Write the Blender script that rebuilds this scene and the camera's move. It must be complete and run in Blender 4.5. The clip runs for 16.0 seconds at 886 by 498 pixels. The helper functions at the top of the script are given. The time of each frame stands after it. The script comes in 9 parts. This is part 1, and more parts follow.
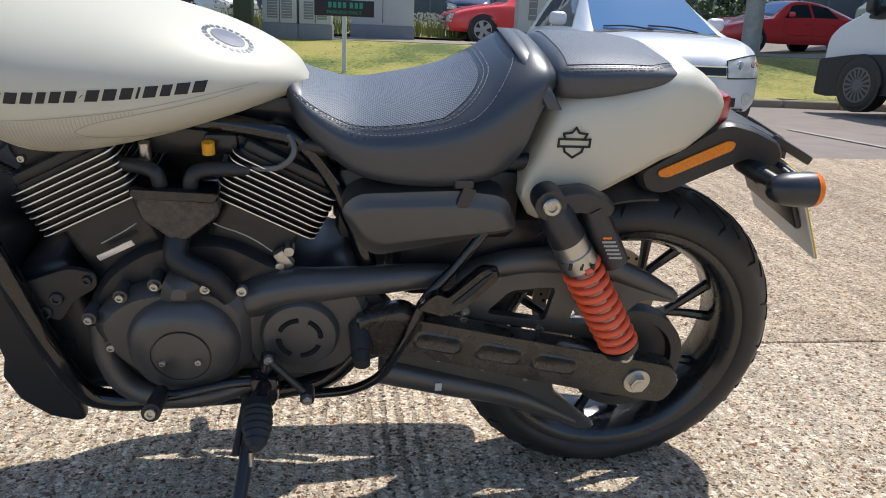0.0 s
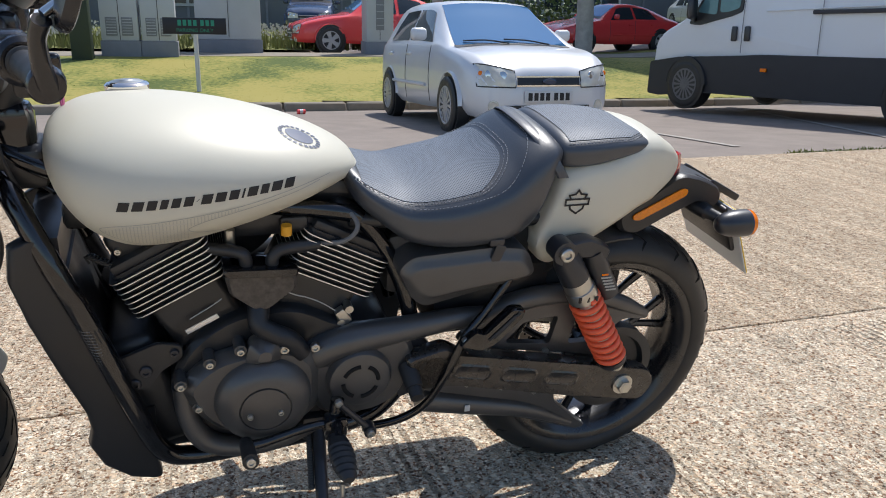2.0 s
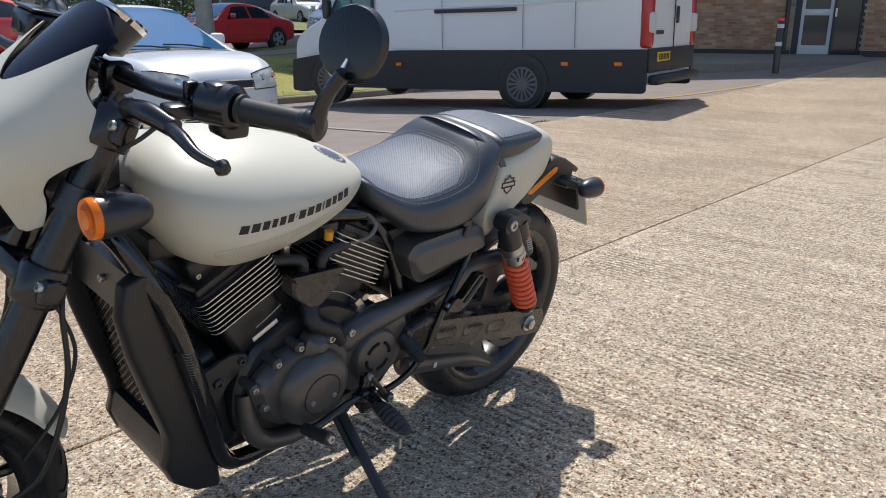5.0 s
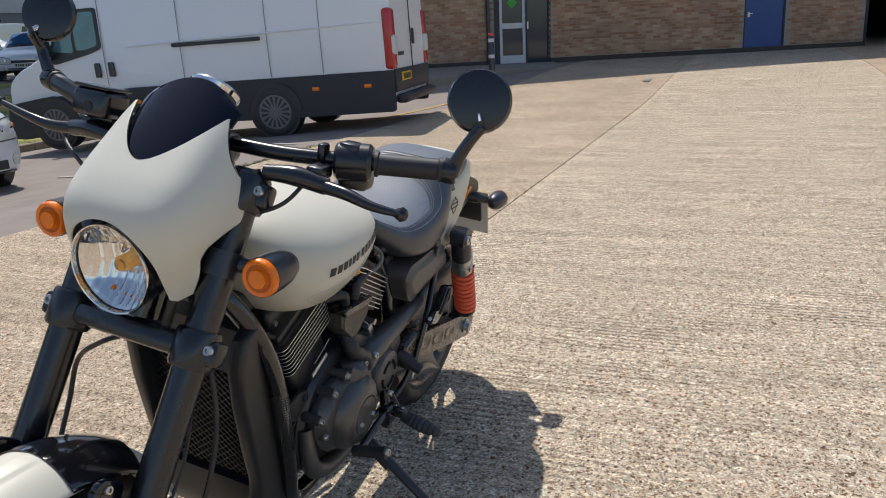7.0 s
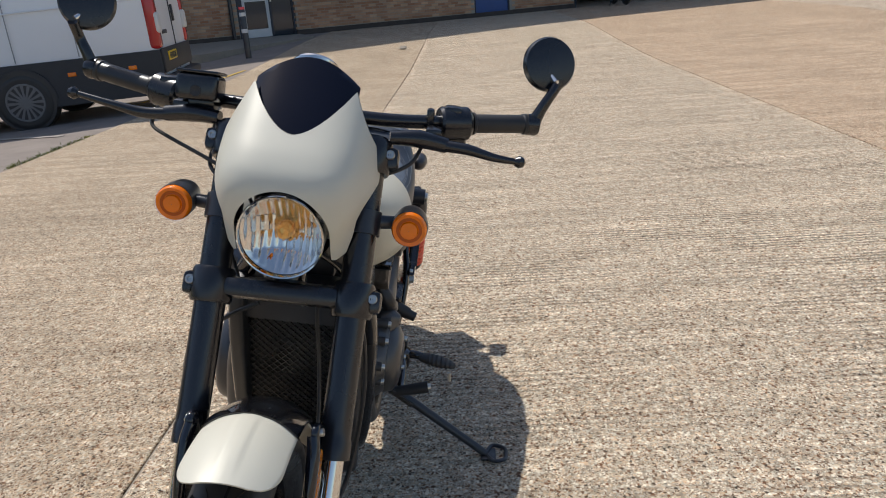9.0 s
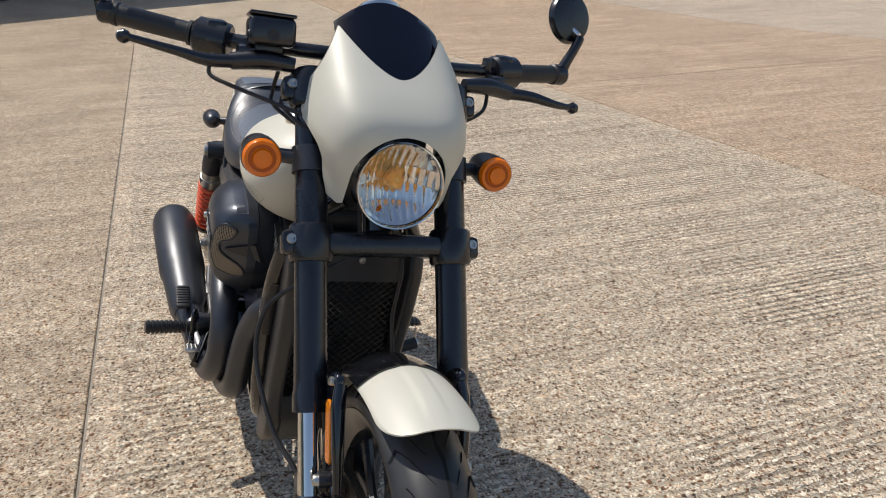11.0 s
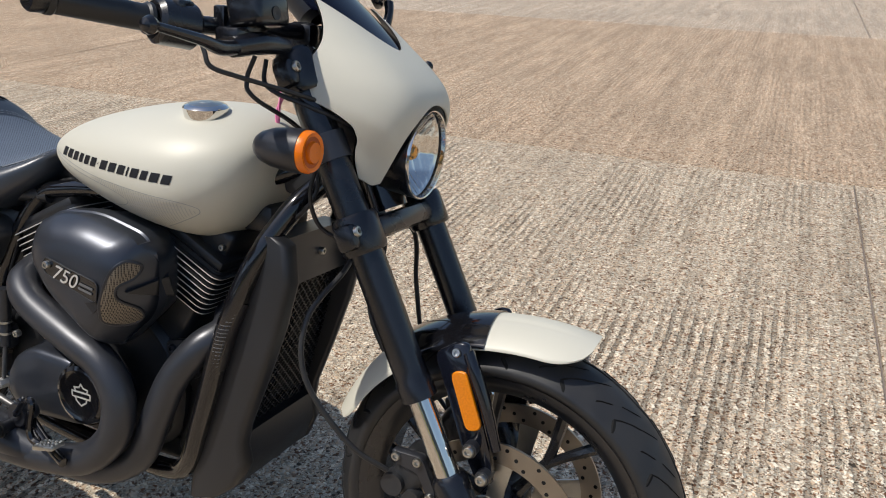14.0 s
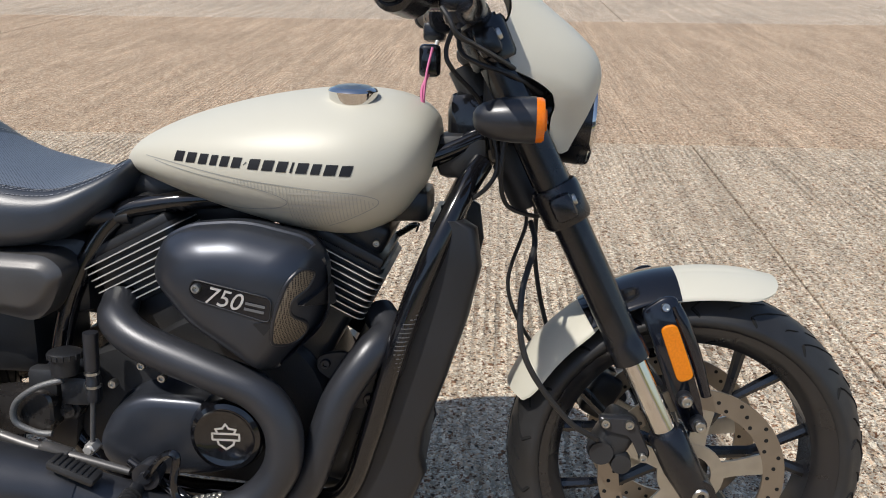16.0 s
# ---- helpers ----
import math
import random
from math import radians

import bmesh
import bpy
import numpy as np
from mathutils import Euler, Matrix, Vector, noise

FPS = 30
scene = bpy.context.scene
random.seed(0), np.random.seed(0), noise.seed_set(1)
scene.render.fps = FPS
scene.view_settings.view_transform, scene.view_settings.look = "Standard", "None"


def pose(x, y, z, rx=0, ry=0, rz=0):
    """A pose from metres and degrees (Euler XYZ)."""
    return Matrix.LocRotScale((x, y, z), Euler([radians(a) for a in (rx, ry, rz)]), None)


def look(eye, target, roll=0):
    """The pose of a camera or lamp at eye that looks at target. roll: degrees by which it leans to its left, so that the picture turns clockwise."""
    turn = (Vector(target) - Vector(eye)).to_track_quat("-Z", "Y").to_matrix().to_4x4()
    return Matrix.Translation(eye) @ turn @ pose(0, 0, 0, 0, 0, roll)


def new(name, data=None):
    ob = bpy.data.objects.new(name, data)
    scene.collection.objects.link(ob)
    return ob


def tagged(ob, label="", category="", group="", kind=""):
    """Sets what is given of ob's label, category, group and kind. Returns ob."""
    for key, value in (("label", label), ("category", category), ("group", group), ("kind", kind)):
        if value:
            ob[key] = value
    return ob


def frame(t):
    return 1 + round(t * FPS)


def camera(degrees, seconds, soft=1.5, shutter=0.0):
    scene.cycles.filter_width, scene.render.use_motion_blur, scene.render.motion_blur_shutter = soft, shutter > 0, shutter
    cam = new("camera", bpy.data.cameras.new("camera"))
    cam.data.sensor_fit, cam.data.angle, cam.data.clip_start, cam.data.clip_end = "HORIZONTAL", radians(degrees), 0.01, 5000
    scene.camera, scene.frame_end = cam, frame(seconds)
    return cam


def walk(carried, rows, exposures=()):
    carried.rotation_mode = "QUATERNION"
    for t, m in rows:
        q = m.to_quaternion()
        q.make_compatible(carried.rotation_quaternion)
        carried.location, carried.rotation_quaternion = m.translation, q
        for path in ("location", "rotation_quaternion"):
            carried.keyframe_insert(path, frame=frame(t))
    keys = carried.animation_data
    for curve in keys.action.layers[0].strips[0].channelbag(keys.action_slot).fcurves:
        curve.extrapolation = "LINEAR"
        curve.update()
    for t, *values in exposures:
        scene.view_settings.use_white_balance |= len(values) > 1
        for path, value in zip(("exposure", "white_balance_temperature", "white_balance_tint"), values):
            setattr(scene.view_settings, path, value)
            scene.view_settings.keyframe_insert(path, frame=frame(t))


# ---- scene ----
cam = camera(59.5, 16.0, 1.0)
PATH = [
    (0, (0.05, 0.105, 0.877), (0.017, 2.016, 0.285), 2.6),
    (0.5, (0.001, 0.091, 0.917), (-0.003, 2.0, 0.323), 2.1),
    (1, (-0.067, 0.043, 0.97), (0.009, 1.956, 0.389), 1.8),
    (1.5, (-0.186, -0.031, 1.002), (0.035, 1.874, 0.434), 1.4),
    (2, (-0.288, -0.086, 1.023), (0.057, 1.798, 0.45), 1.2),
    (2.5, (-0.415, -0.095, 1.04), (0.039, 1.759, 0.442), 1.1),
    (3, (-0.541, -0.096, 1.029), (0.031, 1.719, 0.412), 1.3),
    (3.5, (-0.677, -0.134, 1.046), (0.08, 1.618, 0.449), 1.3),
    (3.7, (-0.736, -0.152, 1.052), (0.109, 1.566, 0.473), 1.0),
    (5.8, (-1.334, 0.004, 1.114), (0.05, 1.336, 0.557), -0.1),
    (6, (-1.411, 0.028, 1.126), (0.033, 1.301, 0.582), -0.4),
    (6.5, (-1.53, 0.116, 1.154), (0.039, 1.237, 0.625), -1.6),
    (7, (-1.618, 0.222, 1.155), (0.032, 1.219, 0.62), -2.8),
    (7.5, (-1.705, 0.333, 1.156), (0.001, 1.219, 0.607), -3.0),
    (8, (-1.868, 0.459, 1.162), (-0.097, 1.178, 0.571), -3.4),
    (8.2, (-1.915, 0.501, 1.172), (-0.121, 1.148, 0.569), -3.8),
    (10.3, (-2.126, 1.111, 1.221), (-0.237, 1.118, 0.565), -3.3),
    (10.5, (-2.13, 1.171, 1.208), (-0.243, 1.098, 0.55), -3.0),
    (11, (-2.092, 1.362, 1.19), (-0.257, 1.031, 0.466), -1.4),
    (11.5, (-2.076, 1.544, 1.215), (-0.344, 0.875, 0.469), 0.2),
    (12, (-2.067, 1.728, 1.226), (-0.501, 0.737, 0.475), 1.7),
    (12.5, (-1.96, 1.848, 1.206), (-0.54, 0.688, 0.406), 1.4),
    (13, (-1.81, 1.956, 1.208), (-0.524, 0.681, 0.358), 1.0),
    (13.5, (-1.689, 2.086, 1.194), (-0.546, 0.674, 0.356), 0.8),
    (14, (-1.588, 2.206, 1.203), (-0.608, 0.66, 0.396), 0.5),
    (14.5, (-1.435, 2.25, 1.145), (-0.62, 0.599, 0.364), 0.1),
    (15, (-1.308, 2.3, 1.127), (-0.641, 0.577, 0.36), -0.1),
    (15.5, (-1.149, 2.44, 1.143), (-0.631, 0.668, 0.374), -0.0),
    (16, (-0.979, 2.449, 1.142), (-0.563, 0.661, 0.349), 0.2),
]
walk(cam, [(t, look(eye, target, roll)) for t, eye, target, roll in PATH],
     exposures=[(0, 0.17, 6230, 10), (1.5, 0.14, 6230, 10), (3.5, 0.06, 6230, 10), (6, 0.02, 6300, 10), (7.5, -0.05, 6400, 10), (10.5, -0.2, 6500, 10), (12.5, -0.2, 6500, 10), (14, -0.2, 6480, 10), (16, -0.18, 6420, 10)])

# ---- light ----
world = bpy.data.worlds.new("sky")
scene.world = world
world.use_nodes = True
wn = world.node_tree
sky = wn.nodes.new("ShaderNodeTexSky")
sky.sky_type, sky.sun_disc = "NISHITA", False
SUN = Vector((0.355, 0.445, 1.0)).normalized()
sky.sun_elevation = math.asin(SUN.z)
sky.sun_rotation = math.atan2(SUN.x, SUN.y)
wn.nodes["Background"].inputs[1].default_value = 0.14
wn.links.new(sky.outputs[0], wn.nodes["Background"].inputs[0])
sun_data = bpy.data.lights.new("sun", "SUN")
sun_data.energy, sun_data.angle, sun_data.color = 4.0, radians(0.6), (1.0, 0.95, 0.88)
sun = new("sun", sun_data)
sun.matrix_world = look(SUN * 60, (0, 0, 0))
scene.view_settings.exposure = 0.0


# ---- materials ----
def material(name, colour, rough=0.5, metal=0.0, coat=0.0, vary=0.0, scale=8.0, bump=0.0, bump_scale=200.0, rough_vary=0.0, spec=0.5):
    """A principled surface with variation at two scales and a fine relief."""
    m = bpy.data.materials.new(name)
    m.use_nodes = True
    t = m.node_tree
    b = t.nodes["Principled BSDF"]
    b.inputs["Base Color"].default_value = (*colour, 1)
    b.inputs["Roughness"].default_value = rough
    b.inputs["Metallic"].default_value = metal
    b.inputs["Coat Weight"].default_value = coat
    b.inputs["Coat Roughness"].default_value = 0.06
    b.inputs["Specular IOR Level"].default_value = spec
    co = t.nodes.new("ShaderNodeTexCoord")
    if vary or rough_vary:
        n = t.nodes.new("ShaderNodeTexNoise")
        n.inputs["Scale"].default_value, n.inputs["Detail"].default_value = scale, 6
        t.links.new(co.outputs["Object"], n.inputs["Vector"])
        if vary:
            mix = t.nodes.new("ShaderNodeMix")
            mix.data_type = "RGBA"
            mix.inputs[6].default_value = (*[c * (1 - vary) for c in colour], 1)
            mix.inputs[7].default_value = (*[min(1, c * (1 + vary)) for c in colour], 1)
            t.links.new(n.outputs["Fac"], mix.inputs[0])
            t.links.new(mix.outputs[2], b.inputs["Base Color"])
        if rough_vary:
            r = t.nodes.new("ShaderNodeMapRange")
            r.inputs[1].default_value, r.inputs[2].default_value = 0.3, 0.7
            r.inputs[3].default_value, r.inputs[4].default_value = max(0.02, rough - rough_vary), min(1, rough + rough_vary)
            t.links.new(n.outputs["Fac"], r.inputs[0])
            t.links.new(r.outputs[0], b.inputs["Roughness"])
    if bump:
        n2 = t.nodes.new("ShaderNodeTexNoise")
        n2.inputs["Scale"].default_value, n2.inputs["Detail"].default_value = bump_scale, 3
        t.links.new(co.outputs["Object"], n2.inputs["Vector"])
        bp = t.nodes.new("ShaderNodeBump")
        bp.inputs["Strength"].default_value, bp.inputs["Distance"].default_value = bump, 0.002
        t.links.new(n2.outputs["Fac"], bp.inputs["Height"])
        t.links.new(bp.outputs[0], b.inputs["Normal"])
    return m


def glass(name, colour=(1, 1, 1), rough=0.0, alpha=0.15):
    """Thin glass: mostly clear, with a glossy surface."""
    m = bpy.data.materials.new(name)
    m.use_nodes = True
    b = m.node_tree.nodes["Principled BSDF"]
    b.inputs["Base Color"].default_value = (*colour, 1)
    b.inputs["Roughness"].default_value = rough
    b.inputs["Alpha"].default_value = alpha
    return m


PEARL = material("pearl_white_paint", (0.635, 0.608, 0.505), 0.46, 0.04, 0.0, 0.03, 3, 0.03, 900, 0.03, 0.4)
BLACK_SATIN = material("satin_black_coating", (0.026, 0.0275, 0.033), 0.34, 0.2, 0.0, 0.3, 9, 0.05, 700, 0.06, 0.8)
FORK_BLACK = material("semi_gloss_black_coating", (0.0085, 0.009, 0.0118), 0.25, 0.0, 0.0, 0.3, 9, 0.04, 700, 0.06, 0.7)
# dusty satin black, its base colour lifted to brighten the shaded left side
ENGINE_BLACK = material("dusty_lifted_engine_black", (0.080, 0.077, 0.075), 0.36, 0.3, 0.0, 0.3, 12, 0.08, 600, 0.08, 0.9)
COVER_BLACK = material("deep_satin_black_cover", (0.053, 0.059, 0.073), 0.33, 0.6, 0.0, 0.3, 9, 0.04, 700, 0.05, 1.0)
BLACK_GLOSS = material("gloss_black_paint", (0.006, 0.006, 0.0075), 0.12, 0.0, 0.6, 0.2, 12)
BLACK_DULL = material("dull_black_metal", (0.021, 0.0215, 0.023), 0.40, 0.0, 0.0, 0.5, 14, 0.15, 300, 0.12, 0.6)
PLASTIC = material("black_plastic", (0.016, 0.0165, 0.0185), 0.42, 0, 0, 0.25, 10, 0.12, 800, 0.08, 0.6)
GREY_PLASTIC = material("grey_black_casting", (0.022, 0.0235, 0.027), 0.38, 0.2, 0, 0.25, 14, 0.2, 900, 0.08)
RUBBER = material("tyre_rubber", (0.0215, 0.0212, 0.0215), 0.48, 0, 0, 0.45, 16, 0.06, 700, 0.16, 0.55)
GROOVE = material("tread_groove", (0.004, 0.004, 0.004), 0.9)
VINYL = material("black_seat_vinyl", (0.030, 0.036, 0.047), 0.40, 0, 0, 0.15, 6, 0.12, 500, 0.05, 1.0)
THREAD = material("pale_thread", (0.32, 0.33, 0.35), 0.8)
STEEL = material("zinc_steel", (0.55, 0.54, 0.5), 0.33, 1.0, 0, 0.2, 40)
CHROME = material("chrome", (0.74, 0.72, 0.69), 0.07, 1.0)
ALLOY = material("machined_alloy", (0.80, 0.78, 0.74), 0.34, 0.6, 0, 0.15, 60)
DISC = material("brake_disc_steel", (0.36, 0.315, 0.26), 0.36, 0.9, 0, 0.15, 30)
ORANGE = material("orange_spring_paint", (0.86, 0.125, 0.045), 0.34, 0, 0.2, 0.08, 20)
AMBER = material("amber_lens", (0.95, 0.20, 0.0), 0.12, 0, 0.3, 0.14, 60, 0.35, 500)
REFLECTOR = material("amber_reflector", (0.80, 0.23, 0.0), 0.14, 0, 0.3, 0.25, 300, 0.6, 600)
DARK_AMBER = material("dark_amber_ring", (0.48, 0.085, 0.0), 0.2)
MIRROR_BOWL = material("bright_reflector", (0.95, 0.91, 0.85), 0.14, 1.0)
GOLD = material("gilded_bulb_shield", (0.80, 0.46, 0.16), 0.2, 1.0, 0, 0.2, 60)
RED_LENS = material("red_lens", (0.45, 0.02, 0.02), 0.15, 0, 0.4)
INK = material("black_decal", (0.012, 0.012, 0.014), 0.45)
DECAL_GREY = material("grey_decal", (0.40, 0.40, 0.37), 0.45)
DECAL_BLUE = material("slate_blue_decal", (0.10, 0.12, 0.18), 0.45)
LABEL_GREY = material("faint_label_print", (0.13, 0.13, 0.13), 0.5)
SMOKED = material("smoked_screen", (0.0035, 0.0045, 0.012), 0.05, 0, 0.0, 0, 8, 0, 200, 0, 0.22)
CLEAR = glass("clear_lens", (0.03, 0.03, 0.03), 0.0, 0.10)
WHEEL_BLACK = material("gloss_black_wheel", (0.010, 0.0105, 0.013), 0.28, 0.1, 0.2, 0.3, 12, 0.05, 500, 0.06, 0.8)
PINK = material("pink_cord", (0.8, 0.22, 0.42), 0.6)
YELLOW = material("yellow_plate", (0.78, 0.52, 0.02), 0.4)
WHITE_PLATE = material("pale_plate", (0.62, 0.62, 0.6), 0.4)


# ---- building helpers ----
def part(name, bm, mat, parent=None, label="", angle=38):
    """Link a bmesh as one smooth-shaded mesh object under a thing or a part."""
    bmesh.ops.recalc_face_normals(bm, faces=bm.faces)
    me = bpy.data.meshes.new(name)
    bm.to_mesh(me)
    bm.free()
    me.materials.append(mat)
    for p in me.polygons:
        p.use_smooth = True
    me.set_sharp_from_angle(angle=radians(angle))
    ob = new(name, me)
    ob.parent = parent
    if label:
        ob["label"] = label
    return ob


def thing(name, label, category, m=None, group="", kind=""):
    e = new(name)
    e.empty_display_size = 0.1
    if m is not None:
        e.matrix_world = m
    return tagged(e, label, category, group, kind)


def spline(pts, n=8):
    """A smooth line through points (Catmull-Rom)."""
    P = [Vector(p) for p in pts]
    P = [2 * P[0] - P[1]] + P + [2 * P[-1] - P[-2]]
    out = []
    for i in range(1, len(P) - 2):
        for k in range(n):
            t = k / n
            a, b, c, d = P[i - 1], P[i], P[i + 1], P[i + 2]
            out.append(0.5 * (2 * b + (c - a) * t + (2 * a - 5 * b + 4 * c - d) * t * t + (3 * b - a - 3 * c + d) * t ** 3))
    out.append(P[-2])
    return out


def ring_frame(direction):
    d = direction.normalized()
    side = d.cross(Vector((0, 0, 1)))
    if side.length < 0.1:
        side = d.cross(Vector((0, 1, 0)))
    side.normalize()
    return side, side.cross(d)


def tube(bm, pts, r, seg=12, smooth=True, n=8, caps=True):
    """A round tube along points; r is one radius or one for each point."""
    rs = r if isinstance(r, (list, tuple)) else [r] * len(pts)
    line = spline(pts, n) if smooth and len(pts) > 2 else [Vector(p) for p in pts]
    at = np.linspace(0, len(pts) - 1, len(line))
    rr = np.interp(at, range(len(pts)), rs)
    side = up = None
    rings = []
    for i, p in enumerate(line):
        d = (line[min(i + 1, len(line) - 1)] - line[max(i - 1, 0)]).normalized()
        if side is None:
            side, up = ring_frame(d)
        else:
            side = (side - d * side.dot(d)).normalized()
            up = side.cross(d)
        rings.append([bm.verts.new(p + (side * math.cos(a) + up * math.sin(a)) * rr[i]) for a in np.linspace(0, 2 * math.pi, seg, endpoint=False)])
    for a, b in zip(rings, rings[1:]):
        for k in range(seg):
            bm.faces.new((a[k], a[(k + 1) % seg], b[(k + 1) % seg], b[k]))
    if caps:
        bm.faces.new(rings[0])
        bm.faces.new(rings[-1])
    return bm


def rod(bm, a, b, r, r2=None, seg=16):
    return tube(bm, [a, b], [r, r if r2 is None else r2], seg, False)


def lathe(bm, profile, centre, axis=(0, 1, 0), seg=48, closed=False, start=0.0, sweep=360.0):
    """Turn a profile of (along, radius) round an axis through centre."""
    ax = Vector(axis).normalized()
    u, v = ring_frame(ax)
    c = Vector(centre)
    full = sweep > 359.9
    count = seg if full else seg + 1
    rows = []
    for k in range(count):
        a = radians(start) + radians(sweep) * k / seg
        d = u * math.cos(a) + v * math.sin(a)
        rows.append([bm.verts.new(c + ax * h + d * r) for h, r in profile])
    n = len(profile)
    for k in range(seg):
        A, B = rows[k], rows[(k + 1) % count]
        for i in range(n if closed else n - 1):
            j = (i + 1) % n
            bm.faces.new((A[i], A[j], B[j], B[i]))
    bmesh.ops.remove_doubles(bm, verts=bm.verts, dist=1e-6)
    return bm


def loft(bm, rings, closed=True, caps=True):
    """Skin a row of point rings of equal length."""
    R = [[bm.verts.new(p) for p in ring] for ring in rings]
    n = len(R[0])
    for a, b in zip(R, R[1:]):
        for k in range(n if closed else n - 1):
            bm.faces.new((a[k], a[(k + 1) % n], b[(k + 1) % n], b[k]))
    if caps and closed:
        bm.faces.new(R[0])
        bm.faces.new(R[-1])
    return bm


def rounded(outline, r=0.01, n=3):
    """Round the corners of a flat outline of (a, b) points."""
    out = []
    P = [Vector((*p, 0)) for p in outline]
    for i, p in enumerate(P):
        a, b = P[i - 1] - p, P[(i + 1) % len(P)] - p
        k = min(r, a.length * 0.45, b.length * 0.45)
        s, e = p + a.normalized() * k, p + b.normalized() * k
        for t in np.linspace(0, 1, n + 1):
            q = s * (1 - t) ** 2 + p * 2 * t * (1 - t) + e * t * t
            out.append((q.x, q.y))
    return out


def plate(bm, outline, y0, y1, r=0.01, edge=0.003, holes=()):
    """A slab with side outline (x, z) between two y, with rounded corners and eased edges."""
    o = rounded(outline, r) if r else list(outline)
    ca, cb = np.mean([p[0] for p in o]), np.mean([p[1] for p in o])
    size = max(max(abs(p[0] - ca) for p in o), max(abs(p[1] - cb) for p in o))
    k = 1 - edge / size
    s = 1 if y1 > y0 else -1
    def ringat(y, f):
        return [(ca + (a - ca) * f, y, cb + (b - cb) * f) for a, b in o]
    return loft(bm, [ringat(y0, k), ringat(y0 + s * edge, 1), ringat(y1 - s * edge, 1), ringat(y1, k)])


def block(bm, centre, size, bevel=0.005, m=None, seg=2):
    """A box with eased edges, turned by m."""
    r = bmesh.ops.create_cube(bm, size=1.0)
    vs = r["verts"]
    bmesh.ops.scale(bm, vec=size, verts=vs)
    if bevel:
        es = list({e for v in vs for e in v.link_edges})
        vs = list({v for f in bmesh.ops.bevel(bm, geom=es, offset=min(bevel, min(size) * 0.45), segments=seg, affect="EDGES", profile=0.5)["faces"] for v in f.verts})
    mm = Matrix.Translation(centre) @ (m if m is not None else Matrix())
    bmesh.ops.transform(bm, matrix=mm, verts=vs)
    return bm


def B():
    return bmesh.new()


def interp(x, xs, ys):
    return float(np.interp(x, xs, ys))


def smooth_rows(rows, n=4):
    """Interpolate rows of numbers smoothly."""
    A = np.array(rows, float)
    out = []
    E = np.vstack([2 * A[0] - A[1], A, 2 * A[-1] - A[-2]])
    for i in range(1, len(E) - 2):
        for k in range(n):
            t = k / n
            a, b, c, d = E[i - 1], E[i], E[i + 1], E[i + 2]
            out.append(0.5 * (2 * b + (c - a) * t + (2 * a - 5 * b + 4 * c - d) * t * t + (3 * b - a - 3 * c + d) * t ** 3))
    out.append(A[-1])
    return out


# ---- ground and surroundings ----
def kerb_y(x):
    return 11.6 + 0.15 * x


def ease(t):
    t = max(0.0, min(1.0, t))
    return t * t * (3 - 2 * t)


def rise(x, y):
    """Height of the yard: level round the motorcycle, falling gently across the car park to a grass bank, and rising towards the building."""
    edge = 5.62 + 0.07 * x
    z = -0.055 * max(0.0, min(y, kerb_y(x)) - edge) * (1 - ease((x - 8) / 6))
    if y > kerb_y(x):
        z += 0.42 * ease((y - kerb_y(x)) / 5.0)
    z += 0.36 * ease((y - 27) / 12) * ease((x - 9) / 6)
    return z + 0.22 * ease((x - 9) / 9) * (1 - ease((y - 14) / 6))


def sheet(name, xs, ys, mat, lift=0.0, keep=None, parent=None):
    bm = B()
    V = {}
    for i, x in enumerate(xs):
        for j, y in enumerate(ys):
            V[i, j] = bm.verts.new((x, y, rise(x, y) + lift))
    for i in range(len(xs) - 1):
        for j in range(len(ys) - 1):
            if keep is None or keep((xs[i] + xs[i + 1]) / 2, (ys[j] + ys[j + 1]) / 2):
                bm.faces.new((V[i, j], V[i + 1, j], V[i + 1, j + 1], V[i, j + 1]))
    bmesh.ops.delete(bm, geom=[v for v in bm.verts if not v.link_faces], context="VERTS")
    return part(name, bm, mat, parent)


